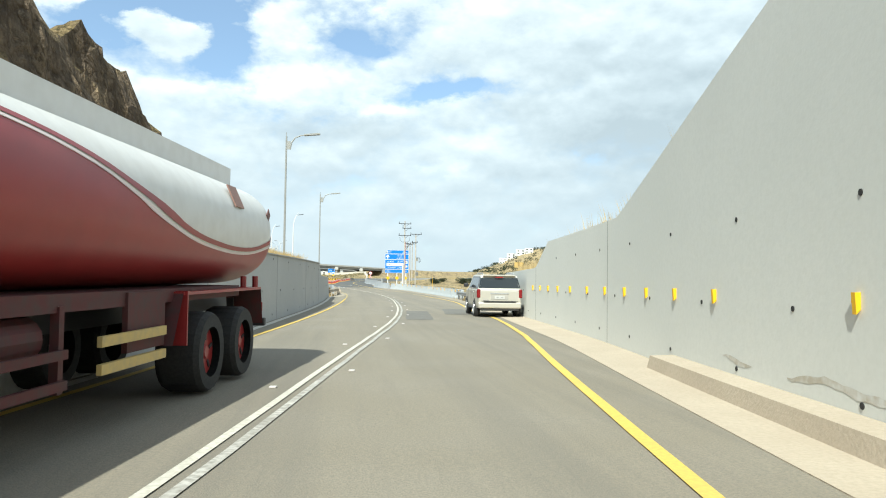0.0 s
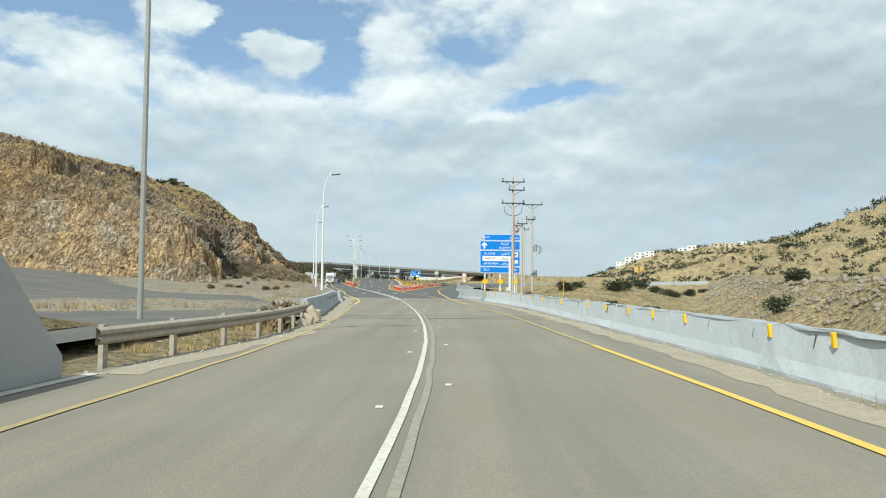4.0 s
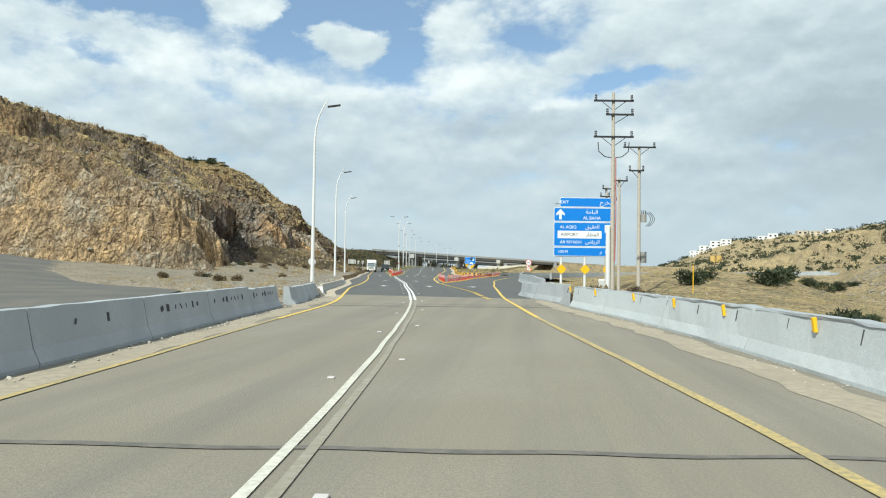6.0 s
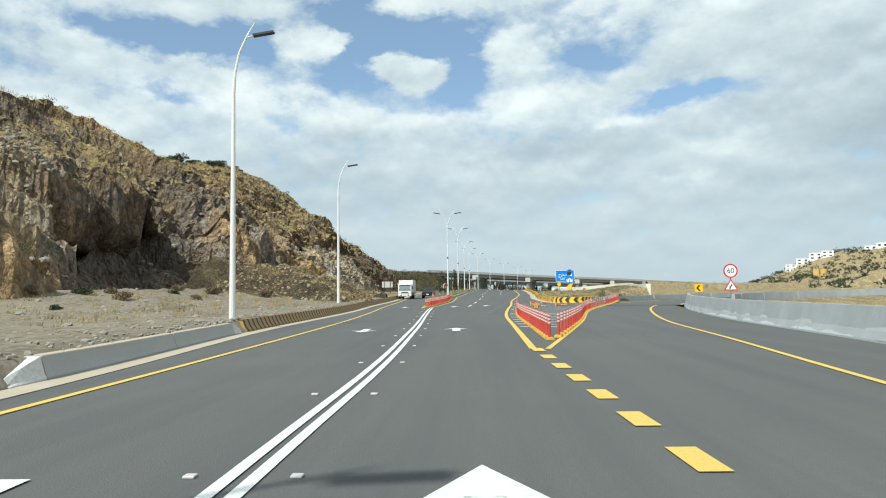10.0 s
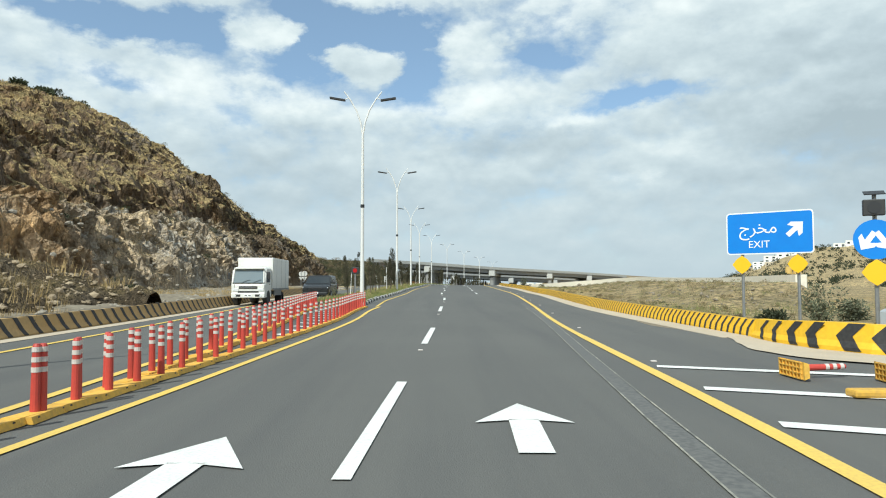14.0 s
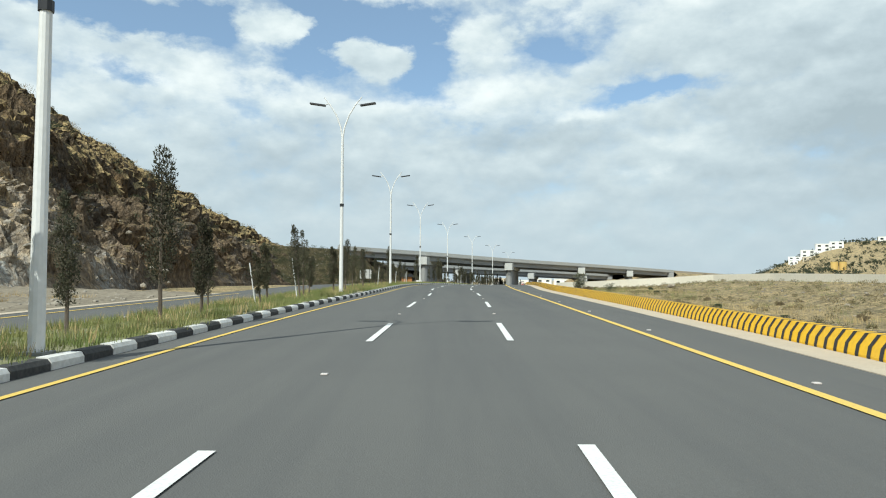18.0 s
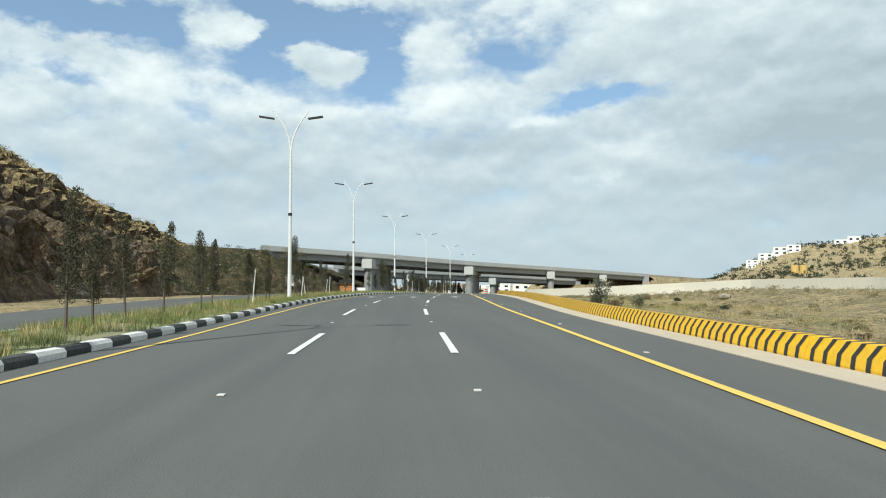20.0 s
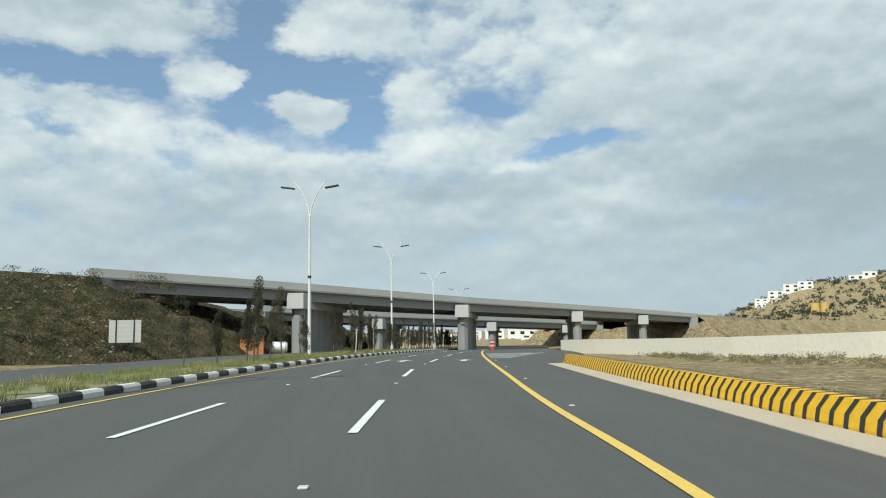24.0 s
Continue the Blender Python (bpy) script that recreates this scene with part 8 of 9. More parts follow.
while y < 520:
    if 355 < y < 370:
        y = 370.5
    x = kerb(y) + (median_left(y) - kerb(y)) * rnd.uniform(0.35, 0.75)
    tm, cm = kinds[rnd.randrange(6)]
    s = rnd.uniform(0.8, 1.25) * (0.85 if y < 262 else 0.8 if 300 < y < 352 else 1.0)
    tr = thing("cypress_tree", Matrix.Translation((x, y, level(y) + 0.2)) @ pose(0, 0, 0, rnd.uniform(-5, 5), rnd.uniform(-5, 5), rnd.uniform(0, 360)) @ Matrix.Scale(s, 4), "thin young cypress in the grassy median", "tree", "median cypresses")
    shared("trunk", tm, tr, Matrix())
    shared("crown", cm, tr, Matrix())
    if rnd.random() < 0.45:
        part("stake", T((0.25, 0, -0.1), (0.32, 0.05, 1.9), 0.03, None, 6), POLE_WHITE if rnd.random() < 0.6 else LEAF, tr)
    y += rnd.uniform(1.9, 4.4) if y < 330 else rnd.uniform(1.6, 3.4) if y < 395 else rnd.uniform(1.1, 2.2)

tall = thing("cypress_tree", Matrix.Translation((-84.6, 334.0, level(334) + 0.2)) @ Matrix.Scale(1.13, 4), "tall dense cypress in the grassy median", "tree", "median cypresses")
shared("trunk", kinds[2][0], tall, Matrix())
shared("crown", kinds[2][1], tall, Matrix())

for _ in range(46):
    y = rnd.uniform(452, 556)
    x = kerb(min(y, 480)) - rnd.uniform(9, 30) - (y - 440) * 0.12
    tm, cm = kinds[rnd.randrange(6)]
    tr = thing("cypress_tree", Matrix.Translation((x, y, terrain(x, y) - 0.1)) @ Matrix.Rotation(rnd.uniform(0, 6.28), 4, "Z") @ Matrix.Scale(rnd.uniform(1.1, 1.8), 4), "dense dark cypress standing beyond the bridge", "tree", "cypresses beyond the bridge")
    shared("trunk", tm, tr, Matrix())
    shared("crown", cm, tr, Matrix())


def shrub_mesh(seed, mat, n=150, size=0.16):
    rnd = random.Random(seed)
    blobs = [(rnd.uniform(-0.45, 0.45), rnd.uniform(-0.45, 0.45), rnd.uniform(0.25, 0.7), rnd.uniform(0.3, 0.5), rnd.uniform(0.3, 0.5), rnd.uniform(0.22, 0.4)) for _ in range(6)]
    v, f = leaf_cloud(blobs, n, size, seed)
    return mesh_of("shrub", v, f, mat)


shrubs = [shrub_mesh(3, LEAF), shrub_mesh(4, LEAF), shrub_mesh(5, DRY), shrub_mesh(6, DRY)]


def shrub(x, y, z, s, kind, label, group="roadside shrubs"):
    ob = new("shrub", shrubs[kind])
    ob.matrix_world = Matrix.Translation((x, y, z)) @ Matrix.Rotation(x * 7.0, 4, "Z") @ Matrix.Diagonal((s, s, s * 0.9, 1))
    return tagged(ob, label, "shrub", group)


for x, y, s, k in ((-8.9, 126.0, 1.6, 2), (-10.5, 128.5, 1.1, 2), (-3.0, 139.0, 1.3, 0), (-1.5, 142.0, 1.0, 0), (-6.8, 132.0, 1.0, 3), (-31.0, 227, 0.9, 2), (-35.0, 231, 0.9, 0), (-8.6, 115.8, 1.1, 2), (-7.9, 117.0, 0.9, 0), (-62.4, 334.5, 0.8, 2), (-58.5, 366, 0.5, 2), (-64.0, 362.0, 0.5, 0), (-56.0, 360.0, 0.45, 0), (12.0, 112.0, 1.3, 0), (17.0, 124.0, 1.4, 0), (24, 130, 1.3, 0), (9.5, 84, 0.8, 2), (12.0, 75.0, 0.9, 2), (20, 84, 1.1, 0), (30, 120, 1.6, 0), (27, 104, 1.2, 0), (2.5, 140, 1.5, 0), (3.8, 143, 1.1, 1), (7.5, 160, 1.7, 0), (9.5, 158, 1.2, 1), (11.5, 163, 1.4, 0), (13.5, 170, 1.3, 1), (-3.5, 122, 1.0, 0), (0.5, 113, 1.1, 1), (3.6, 118, 0.9, 0), (5.4, 128, 0.7, 1), (-1.0, 105, 0.9, 0), (2.0, 103, 0.6, 2), (6.0, 106, 0.7, 0), (18, 182, 1.4, 0), (21, 186, 1.2, 1), (-15.0, 84.5, 1.1, 2), (-15.6, 87.0, 1.3, 2), (-16.0, 90, 0.8, 3)):
    shrub(x, y, terrain(x, y) - 0.1, s, k, "dark green roadside shrub" if k < 2 else "dry brown roadside shrub")


for u, y, s in ((3.4, 47.5, 1.0), (3.0, 48.4, 0.8), (4.6, 44.6, 0.45), (4.4, 41.0, 0.4), (4.5, 36.0, 0.4)):
    x, y, z = slope_point(u, y, knoll_foot(y), knoll_top(y), 0.42, 9.0, knoll_profile)
    shrub(x, y, level(y) + z - 0.1, s, 0, "dark green bush on the rock knoll", "knoll bushes")

for y, o, s in ((17.9, 0.95, 0.6), (18.6, 1.2, 0.45)):
    shrub(right_bar(y) + o, y, level(y) + right_top(y) - 0.25, s, 1, "leafy green bush above the retaining wall", "wall top bushes")

GREY_LEAF = material("grey-green leaves", (0.13, 0.14, 0.085), 0.85, grain=(6, (0.08, 0.09, 0.05), 0.6), spread=0.25)


def tall_bush(x, y, s, wide, seed, label):
    """A loose upright bush: bare stems from one foot and sprays of small leaves."""
    r = random.Random(seed)
    root = thing("bush", Matrix.Translation((x, y, terrain(x, y) - 0.05)) @ Matrix.Diagonal((s * wide, s * wide, s, 1)), label, "bush", "tall bushes")
    blobs = []
    for k in range(11):
        a, h, o = r.uniform(0, 6.28), r.uniform(0.7, 2.0), r.uniform(0.15, 0.6)
        tip = (o * math.cos(a), o * math.sin(a), h)
        part("stem", bent(bmesh.new(), [(0, 0, 0), (tip[0] * 0.4, tip[1] * 0.4, h * 0.5), tip], [0.022, 0.014, 0.006], 5), BARK, root)
        blobs.append((*tip, 0.28, 0.28, 0.30))
        blobs.append((tip[0] * 0.7, tip[1] * 0.7, h * 0.62, 0.30, 0.30, 0.28))
    v, f = leaf_cloud(blobs, 60, 0.11, seed)
    part_mesh = mesh_of("leaves", v, f, GREY_LEAF)
    shared("leaves", part_mesh, root, Matrix())


tall_bush(-63.3, 335.8, 1.0, 1.0, 5, "loose grey-green bush behind the striped barrier")
tall_bush(-33.6, 229.0, 0.85, 1.0, 8, "grey-green bush behind the barrier nose")
tall_bush(-31.8, 231.5, 0.8, 1.5, 9, "wide grey-green bush behind the barrier nose")
tall_bush(-60.5, 341.5, 0.55, 1.5, 12, "low grey-green bush in the dry field")

rnd = random.Random(43)
for _ in range(120):
    y = rnd.uniform(222, 374)
    x = yellow_bar(y) + 0.6 + 14.0 * rnd.random() ** 1.4
    shrub(x, y, terrain(x, y) - 0.05, rnd.uniform(0.18, 0.42), rnd.choice((0, 2, 3, 1)), "small scrubby weed behind the striped barrier", "barrier weeds")
rnd = random.Random(41)
for _ in range(34):
    y = rnd.uniform(120, 245)
    x = verge_a(y) + (verge_b(y) - verge_a(y)) * rnd.uniform(0.55, 0.98) if y > 150 else verge_a(y) - rnd.uniform(3, 16)
    shrub(x, y, verge_height(y, min(1, (verge_a(y) - x) / (verge_a(y) - verge_b(y)))) - 0.05, rnd.uniform(0.35, 0.85), rnd.choice((2, 3, 3, 0)), "dry scrub at the foot of the cut slope", "foot of slope scrub")


def surface_left(u, y):
    """A place on the hillside u metres behind its toe."""
    x, yy, z = slope_point(u, y, toe(y), crest(y), 1.0, 0.0)
    return x, yy, level(min(y, 520)) + z + swell(toe(y), y)


for u, y, s in ((44, 271, 3.2), (41, 268, 1.6), (45, 281, 1.5), (43, 288, 1.9), (44, 323, 1.8), (42, 310, 1.5), (38, 292, 1.4), (40, 302, 1.6), (43, 337, 1.8), (44, 346, 1.6), (36, 262, 1.2), (30, 248, 1.1), (44, 228, 1.2), (40, 214, 1.0), (46, 203, 0.9), (45, 195, 0.8), (46, 296, 1.9), (47, 306, 2.1), (45, 314, 1.7), (46, 331, 2.0), (44, 300, 2.4), (45, 247, 1.2), (46, 352, 1.9), (47, 360, 1.6), (46, 318, 1.5), (46, 285, 1.6), (47, 341, 1.6)):
    x, yy, z = surface_left(u, y)
    shrub(x, yy, z - 0.4, s, 0 if s > 2.1 else 1, "dark green bush on the hill crest", "hill crest bushes")

# shrubs and dry tufts that nobody could count
rnd = random.Random(11)
blobs_g, blobs_d = [], []
for _ in range(420):
    y = rnd.uniform(140, 520)
    u = rnd.choice((rnd.uniform(17, 46), rnd.uniform(20, 46), rnd.uniform(0.5, 16)))
    x, yy, z = surface_left(u, y)
    s = rnd.uniform(0.3, 0.9)
    (blobs_g if rnd.random() < 0.5 else blobs_d).append((x, yy, z + s * 0.3, s, s, s * 0.55))
for _ in range(520):
    s = rnd.uniform(-60, 8)
    o = rnd.uniform(-22, 0)
    p = along(s - 26, o, 0)
    z = DECK(s - 26) - 0.9 - max(0, -o - 1.5) / 1.5
    q = rnd.uniform(0.4, 1.0)
    if z > 0:
        (blobs_g if rnd.random() < 0.5 else blobs_d).append((p[0], p[1], z + 0.2, q, q, q * 0.7))
for _ in range(460):
    s, d = rnd.uniform(-84, -26), 20 * rnd.random()
    p = along(s, 16.0 - 17.5 - d, 0)
    z = DECK(max(s, -60)) - 0.9 - d / 1.5
    q = rnd.uniform(0.35, 1.05)
    if z > 0:
        (blobs_g if rnd.random() < 0.72 else blobs_d).append((p[0], p[1], z + 0.2, q, q, q * 0.7))
for _ in range(120):
    s = rnd.uniform(120, 260)
    o = rnd.uniform(-22, 0)
    p = along(s, o, 0)
    z = DECK(min(s, 150)) - 0.9 - max(0, -o - 1.5) / 1.5
    q = rnd.uniform(0.5, 1.4)
    if z > 0:
        (blobs_g if rnd.random() < 0.5 else blobs_d).append((p[0], p[1], z + 0.2, q, q, q * 0.7))
for _ in range(520):
    y, u = rnd.uniform(318, 470), rnd.uniform(0.5, 44)
    x, yy, z = surface_left(u, y)
    q = rnd.uniform(0.4, 1.1)
    (blobs_g if rnd.random() < 0.62 else blobs_d).append((x, yy, z + q * 0.3, q, q, q * 0.6))
for name, blobs, mat, lab in (("hill_shrubs", blobs_g, LEAF, "scattered dark green shrubs on the slopes"), ("hill_tufts", blobs_d, DRY, "scattered dry brown tufts on the slopes")):
    v, f = leaf_cloud(blobs, 150, 0.115, 21)
    tagged(sheet(name, v, f, mat), lab, "shrubs", kind="stuff")
blobs = []
for _ in range(1500):
    x, y = rnd.uniform(25, 480), rnd.uniform(330, 1180)
    h = hill_far(x, y)
    if h < 3 and rnd.random() < 0.75:
        continue
    s = rnd.uniform(0.8, 2.6) * (1.3 if y > 800 else 1.0)
    blobs.append((x, y, terrain(x, y) + s * 0.5, s, s, s * 0.8))
for _ in range(1500):
    x, y = rnd.uniform(110, 420), rnd.uniform(430, 680)
    if noise.noise((x * 0.03, y * 0.05, 2.0)) + 0.5 * noise.noise((x * 0.1, y * 0.1, 1.0)) < 0.05:
        continue
    s = rnd.uniform(1.0, 3.0)
    blobs.append((x, y, terrain(x, y) + s * 0.5, s * 1.2, s * 1.2, s * 0.8))
for _ in range(700):
    x, y = rnd.uniform(30, 330), rnd.uniform(860, 1080)
    s = rnd.uniform(0.8, 2.2)
    blobs.append((x, y, terrain(x, y) + s * 0.5, s, s, s * 0.9))
v, f = leaf_cloud(blobs, 30, 1.2, 8)
tagged(sheet("far_shrubs", v, f, LEAF), "dark green bushes dotted over the far hills", "shrubs", kind="stuff")
blobs = []
for _ in range(260):
    x, y = rnd.uniform(2, 60), rnd.uniform(45, 330)
    if x < right_bar(min(y, 255)) + 2 and y < 200 or (y > 170 and x < 30):
        continue
    s = rnd.uniform(0.3, 0.8)
    blobs.append((x, y, terrain(x, y) + s * 0.3, s, s, s * 0.6))
for _ in range(520):
    x, y, z = rnd.choice(bank_spots)
    s = rnd.uniform(0.15, 0.5)
    blobs.append((x + rnd.uniform(-0.8, 0.8), y + rnd.uniform(-1, 1), z + s * 0.2, s, s, s * 0.6))
for _ in range(360):
    y = rnd.uniform(222, 372)
    x = yellow_bar(y) + 1.0 + 15 * rnd.random()
    s = rnd.uniform(0.12, 0.4)
    blobs.append((x, y, terrain(x, y) + s * 0.2, s, s, s * 0.6))
v, f = leaf_cloud(blobs, 80, 0.085, 9)
tagged(sheet("field_shrubs", v, f, material("dry olive scrub", (0.25, 0.20, 0.105), 0.9, grain=(0.5, (0.12, 0.11, 0.05), 0.8))), "low dry shrubs in the field beside the road", "shrubs", kind="stuff")


def blades(spots, height, width, per, spread, mat, name, label, seed=1):
    rnd = random.Random(seed)
    verts, faces = [], []
    for x, y, z, s in spots:
        for _ in range(per):
            a, r = rnd.uniform(0, 6.28), spread * s * math.sqrt(rnd.random())
            px, py = x + r * math.cos(a), y + r * math.sin(a)
            h = height * s * rnd.uniform(0.5, 1.2)
            b = rnd.uniform(0, 6.28)
            lean = h * rnd.uniform(0.1, 0.5)
            c, d = math.cos(b) * width, math.sin(b) * width
            i = len(verts)
            verts += [(px - c, py - d, z - 0.03), (px + c, py + d, z - 0.03), (px + lean * math.cos(a), py + lean * math.sin(a), z + h)]
            faces.append((i, i + 1, i + 2))
    tagged(sheet(name, verts, faces, mat), label, "grass", kind="stuff")


DULL_STRAW = material("dull hillside grass", (0.44, 0.32, 0.15), 0.95, grain=(0.25, (0.20, 0.155, 0.075), 0.9))
rnd = random.Random(17)
med_spots, med_dry = [], []
for _ in range(3400):
    y = 234 + 190 * rnd.random() ** 1.5
    t = rnd.uniform(0.05, 0.95)
    x = kerb(y) - 0.3 + (median_left(y) + 0.3 - kerb(y)) * t
    (med_spots if rnd.random() < 0.86 else med_dry).append((x, y, level(y) + 0.18, rnd.uniform(0.5, 1.3)))
blades(med_spots, 0.22, 0.009, 52, 0.40, GRASS, "median_grass", "green grass tufts in the median", 2)
blades(med_dry, 0.30, 0.011, 20, 0.25, STRAW, "median_straw", "dry straw in the median", 3)
spots = []
for _ in range(520):
    y = rnd.uniform(-12, 41)
    o = rnd.choice((rnd.uniform(0.5, 1.6), rnd.uniform(0.5, 5)))
    spots.append((right_bar(y) + o, y, level(y) + (right_top(min(y, 39)) - 0.12 + 0.05 * o) * smooth01((43 - y) / 5), rnd.uniform(0.5, 1.6) if rnd.random() < 0.3 else 0.5))
for _ in range(1000):
    y = rnd.uniform(8, 44)
    o = rnd.uniform(0.6, 4.0)
    spots.append((left_bar(y) - o, y, level(y) + (left_top(min(y, 54)) - 0.2 + 0.2 * o * smooth01((56 - y) / 14)) * smooth01((69 - y) / 12), rnd.uniform(0.6, 1.1)))
for _ in range(330):
    y = rnd.uniform(27.5, 39) if rnd.random() < 0.85 else rnd.gauss(19.0, 1.2)
    o = 0.45 + 3.0 * rnd.random()
    spots.append((right_bar(y) + o, y, level(y) + right_top(min(y, 39)) - 0.12 + 0.05 * o, rnd.uniform(0.8, 1.7)))
blades(spots, 0.42, 0.010, 28, 0.3, STRAW, "wall_straw", "tall dry grass above the retaining walls", 4)
spots = []
for _ in range(2600):
    if rnd.random() < 0.5:
        y = rnd.uniform(41, 200)
        x = right_bar(y) + 0.8 + 26 * rnd.random() ** 1.8
    else:
        y = rnd.uniform(214, 372)
        x = yellow_bar(y) + 0.8 + 34 * rnd.random() ** 1.7
    spots.append((x, y, terrain(x, y), rnd.uniform(0.6, 1.5)))
blades(spots, 0.24, 0.011, 26, 0.6, STRAW, "field_straw", "dry grass of the field beside the road", 5)
spots = [(x + rnd.uniform(-1, 1), y + rnd.uniform(-1, 1), z, s) for x, y, z, s in spots[:900]]
for _ in range(900):
    y = rnd.choice((rnd.uniform(219, 250), rnd.uniform(318, 372)))
    x = yellow_bar(y) + 0.7 + 14 * rnd.random() ** 1.4
    if fbm(x * 0.12, y * 0.12, 3.0, 3) > -0.1:
        spots.append((x, y, terrain(x, y), rnd.uniform(1.0, 2.6)))
for k in range(700):
    x, y, z = rnd.choice(bank_spots)
    spots.append((x + rnd.uniform(-0.5, 0.5), y + rnd.uniform(-0.5, 0.5), z - 0.03, rnd.uniform(0.6, 1.6)))
blades(spots, 0.20, 0.011, 18, 0.5, GRASS, "field_grass", "sparse green grass of the field beside the road", 6)
spots = []
for _ in range(1500):
    y = rnd.uniform(112, 290)
    x = verge_a(y) + (verge_b(y) - verge_a(y)) * rnd.uniform(0.15, 1.0)
    spots.append((x, y, verge_height(y, (verge_a(y) - x) / (verge_a(y) - verge_b(y))) + 0.05, rnd.uniform(0.4, 1.1)))
for _ in range(620):
    y, o = rnd.uniform(188, 226), 0.5 + 13 * rnd.random() ** 1.4
    if fbm(o * 0.25, y * 0.25, 9.0, 2) > -0.08:
        spots.append((verge_a(y) - o, y, fan_height(o, y), rnd.uniform(0.8, 1.9)))
for _ in range(45):
    x, y = rnd.gauss(-27.5, 3.2), rnd.gauss(91, 3.0)
    spots.append((x, y, level(y) + swell(x, y) + 0.2, rnd.uniform(0.7, 1.5)))
for _ in range(60):
    y = rnd.uniform(72, 86)
    spots.append((left_bar(y) - rnd.uniform(0.4, 2.4), y, level(y) - 0.1, rnd.uniform(0.3, 0.7)))
blades(spots, 0.30, 0.013, 24, 0.4, DULL_STRAW, "verge_straw", "dry tufts on the stony verge", 7)

spots = []
for _ in range(420):
    y = rnd.uniform(40, 68)
    x = right_bar(y) + rnd.uniform(-0.1, 2.2)
    spots.append((x, y, max(terrain(x, y), level(y) - 0.2), rnd.uniform(0.5, 1.2)))
blades(spots, 0.42, 0.013, 22, 0.35, DULL_STRAW, "guardrail_weeds", "dry weeds under the guardrail", 9)
spots = []
for _ in range(4200):
    y = 140 + 280 * rnd.random()
    u = rnd.choice((rnd.uniform(11, 46), rnd.uniform(20, 46)))
    if noise.noise((y * 0.06, u * 0.12, 4.0)) < -0.12:
        continue
    spots.append((*surface_left(u, y), rnd.uniform(0.5, 1.3)))
for _ in range(3000):
    y, u = rnd.uniform(150, 250), rnd.uniform(9, 44)
    if noise.noise((y * 0.11, u * 0.16, 9.0)) > 0.05:
        spots.append((*surface_left(u, y), rnd.uniform(0.4, 1.0)))
blades(spots, 0.45, 0.035, 16, 0.75, DULL_STRAW, "hill_straw", "dry grass tufts on the upper hillside", 8)

spots = []
for _ in range(3600):
    y = 185 + 165 * rnd.random()
    u = 47 - 15 * rnd.random() ** 1.6
    if noise.noise((y * 0.09, u * 0.2, 6.0)) > -0.15:
        spots.append((*surface_left(u, y), rnd.uniform(0.5, 1.1)))
blades(spots, 0.38, 0.030, 18, 0.8, STRAW, "crest_straw", "pale straw-coloured grass along the hill crest", 12)

# stones
rnd = random.Random(23)
base = bmesh.new()
bmesh.ops.create_icosphere(base, subdivisions=1, radius=1.0)
bv = [v.co.copy() for v in base.verts]
bf = [[v.index for v in f.verts] for f in base.faces]
base.free()


def stones(spots, mat, name, label):
    verts, faces = [], []
    for x, y, z, s in spots:
        i = len(verts)
        sx, sy, sz = s * rnd.uniform(0.7, 1.3), s * rnd.uniform(0.7, 1.3), s * rnd.uniform(0.4, 0.9)
        turn = Matrix.Rotation(rnd.uniform(0, 6.28), 3, "Z") @ Matrix.Rotation(rnd.uniform(-0.5, 0.5), 3, "X")
        for v in bv:
            k = 1 + 0.35 * noise.noise(v * 1.7 + Vector((x, y, s)))
            w = turn @ Vector((v.x * sx * k, v.y * sy * k, v.z * sz * k))
            verts.append((x + w.x, y + w.y, z + w.z))
        faces += [[i + a for a in f] for f in bf]
    tagged(sheet(name, verts, faces, mat), label, "stones", kind="stuff")


STONE = material("broken grey rock", (0.31, 0.28, 0.235), 0.95, grain=(4, (0.22, 0.20, 0.17), 0.6), stain=(0.4, (0.40, 0.34, 0.25), 0.6), bump=0.4)
spots = []
for _ in range(3600):
    y = rnd.uniform(100, 295)
    t = rnd.uniform(0.0, 1.0)
    spots.append((verge_a(y) + (verge_b(y) - verge_a(y)) * t, y, verge_height(y, t) + 0.04, rnd.uniform(0.03, 0.12) if rnd.random() < 0.93 else rnd.uniform(0.13, 0.26)))
fan_spots = []
for _ in range(5200):
    y = rnd.uniform(192, 227)
    o = rnd.uniform(0.3, 15)
    fan_spots.append((verge_a(y) - o, y, fan_height(o, y) + 0.02, 0.04 + 0.20 * rnd.random() ** 6))
for _ in range(4500):
    y = 112 + 75 * rnd.random() ** 1.3
    t = rnd.random() ** 1.5
    spots.append((verge_a(y) + (verge_b(y) - verge_a(y)) * t, y, verge_height(y, t) + 0.04, rnd.uniform(0.025, 0.085)))
for _ in range(260):
    y = rnd.uniform(140, 330)
    u = rnd.uniform(0, 6)
    x, yy, z = surface_left(u, y)
    spots.append((x + 0.5, yy, z, rnd.uniform(0.10, 0.4)))
for cy, cu, many in ((180, 13, 420), (176, 18, 160), (186, 20, 200), (205, 13, 160), (214, 9, 130)):
    for _ in range(many):
        y, u = rnd.gauss(cy, 4), rnd.gauss(cu, 2.5)
        x, yy, z = surface_left(max(u, 1), y)
        spots.append((x + 0.1, yy, z + 0.02, 0.07 + 0.26 * rnd.random() ** 3))
OCHRE_STONE = material("broken brown rock", (0.33, 0.26, 0.175), 0.95, grain=(4, (0.19, 0.15, 0.10), 0.6), stain=(0.4, (0.46, 0.365, 0.24), 0.6), bump=0.4)
stones(fan_spots, OCHRE_STONE, "scree_rocks", "loose brown rocks on the scree")
stones(spots, STONE, "loose_rocks", "loose grey rocks on the verge and the cut slope")
spots = []
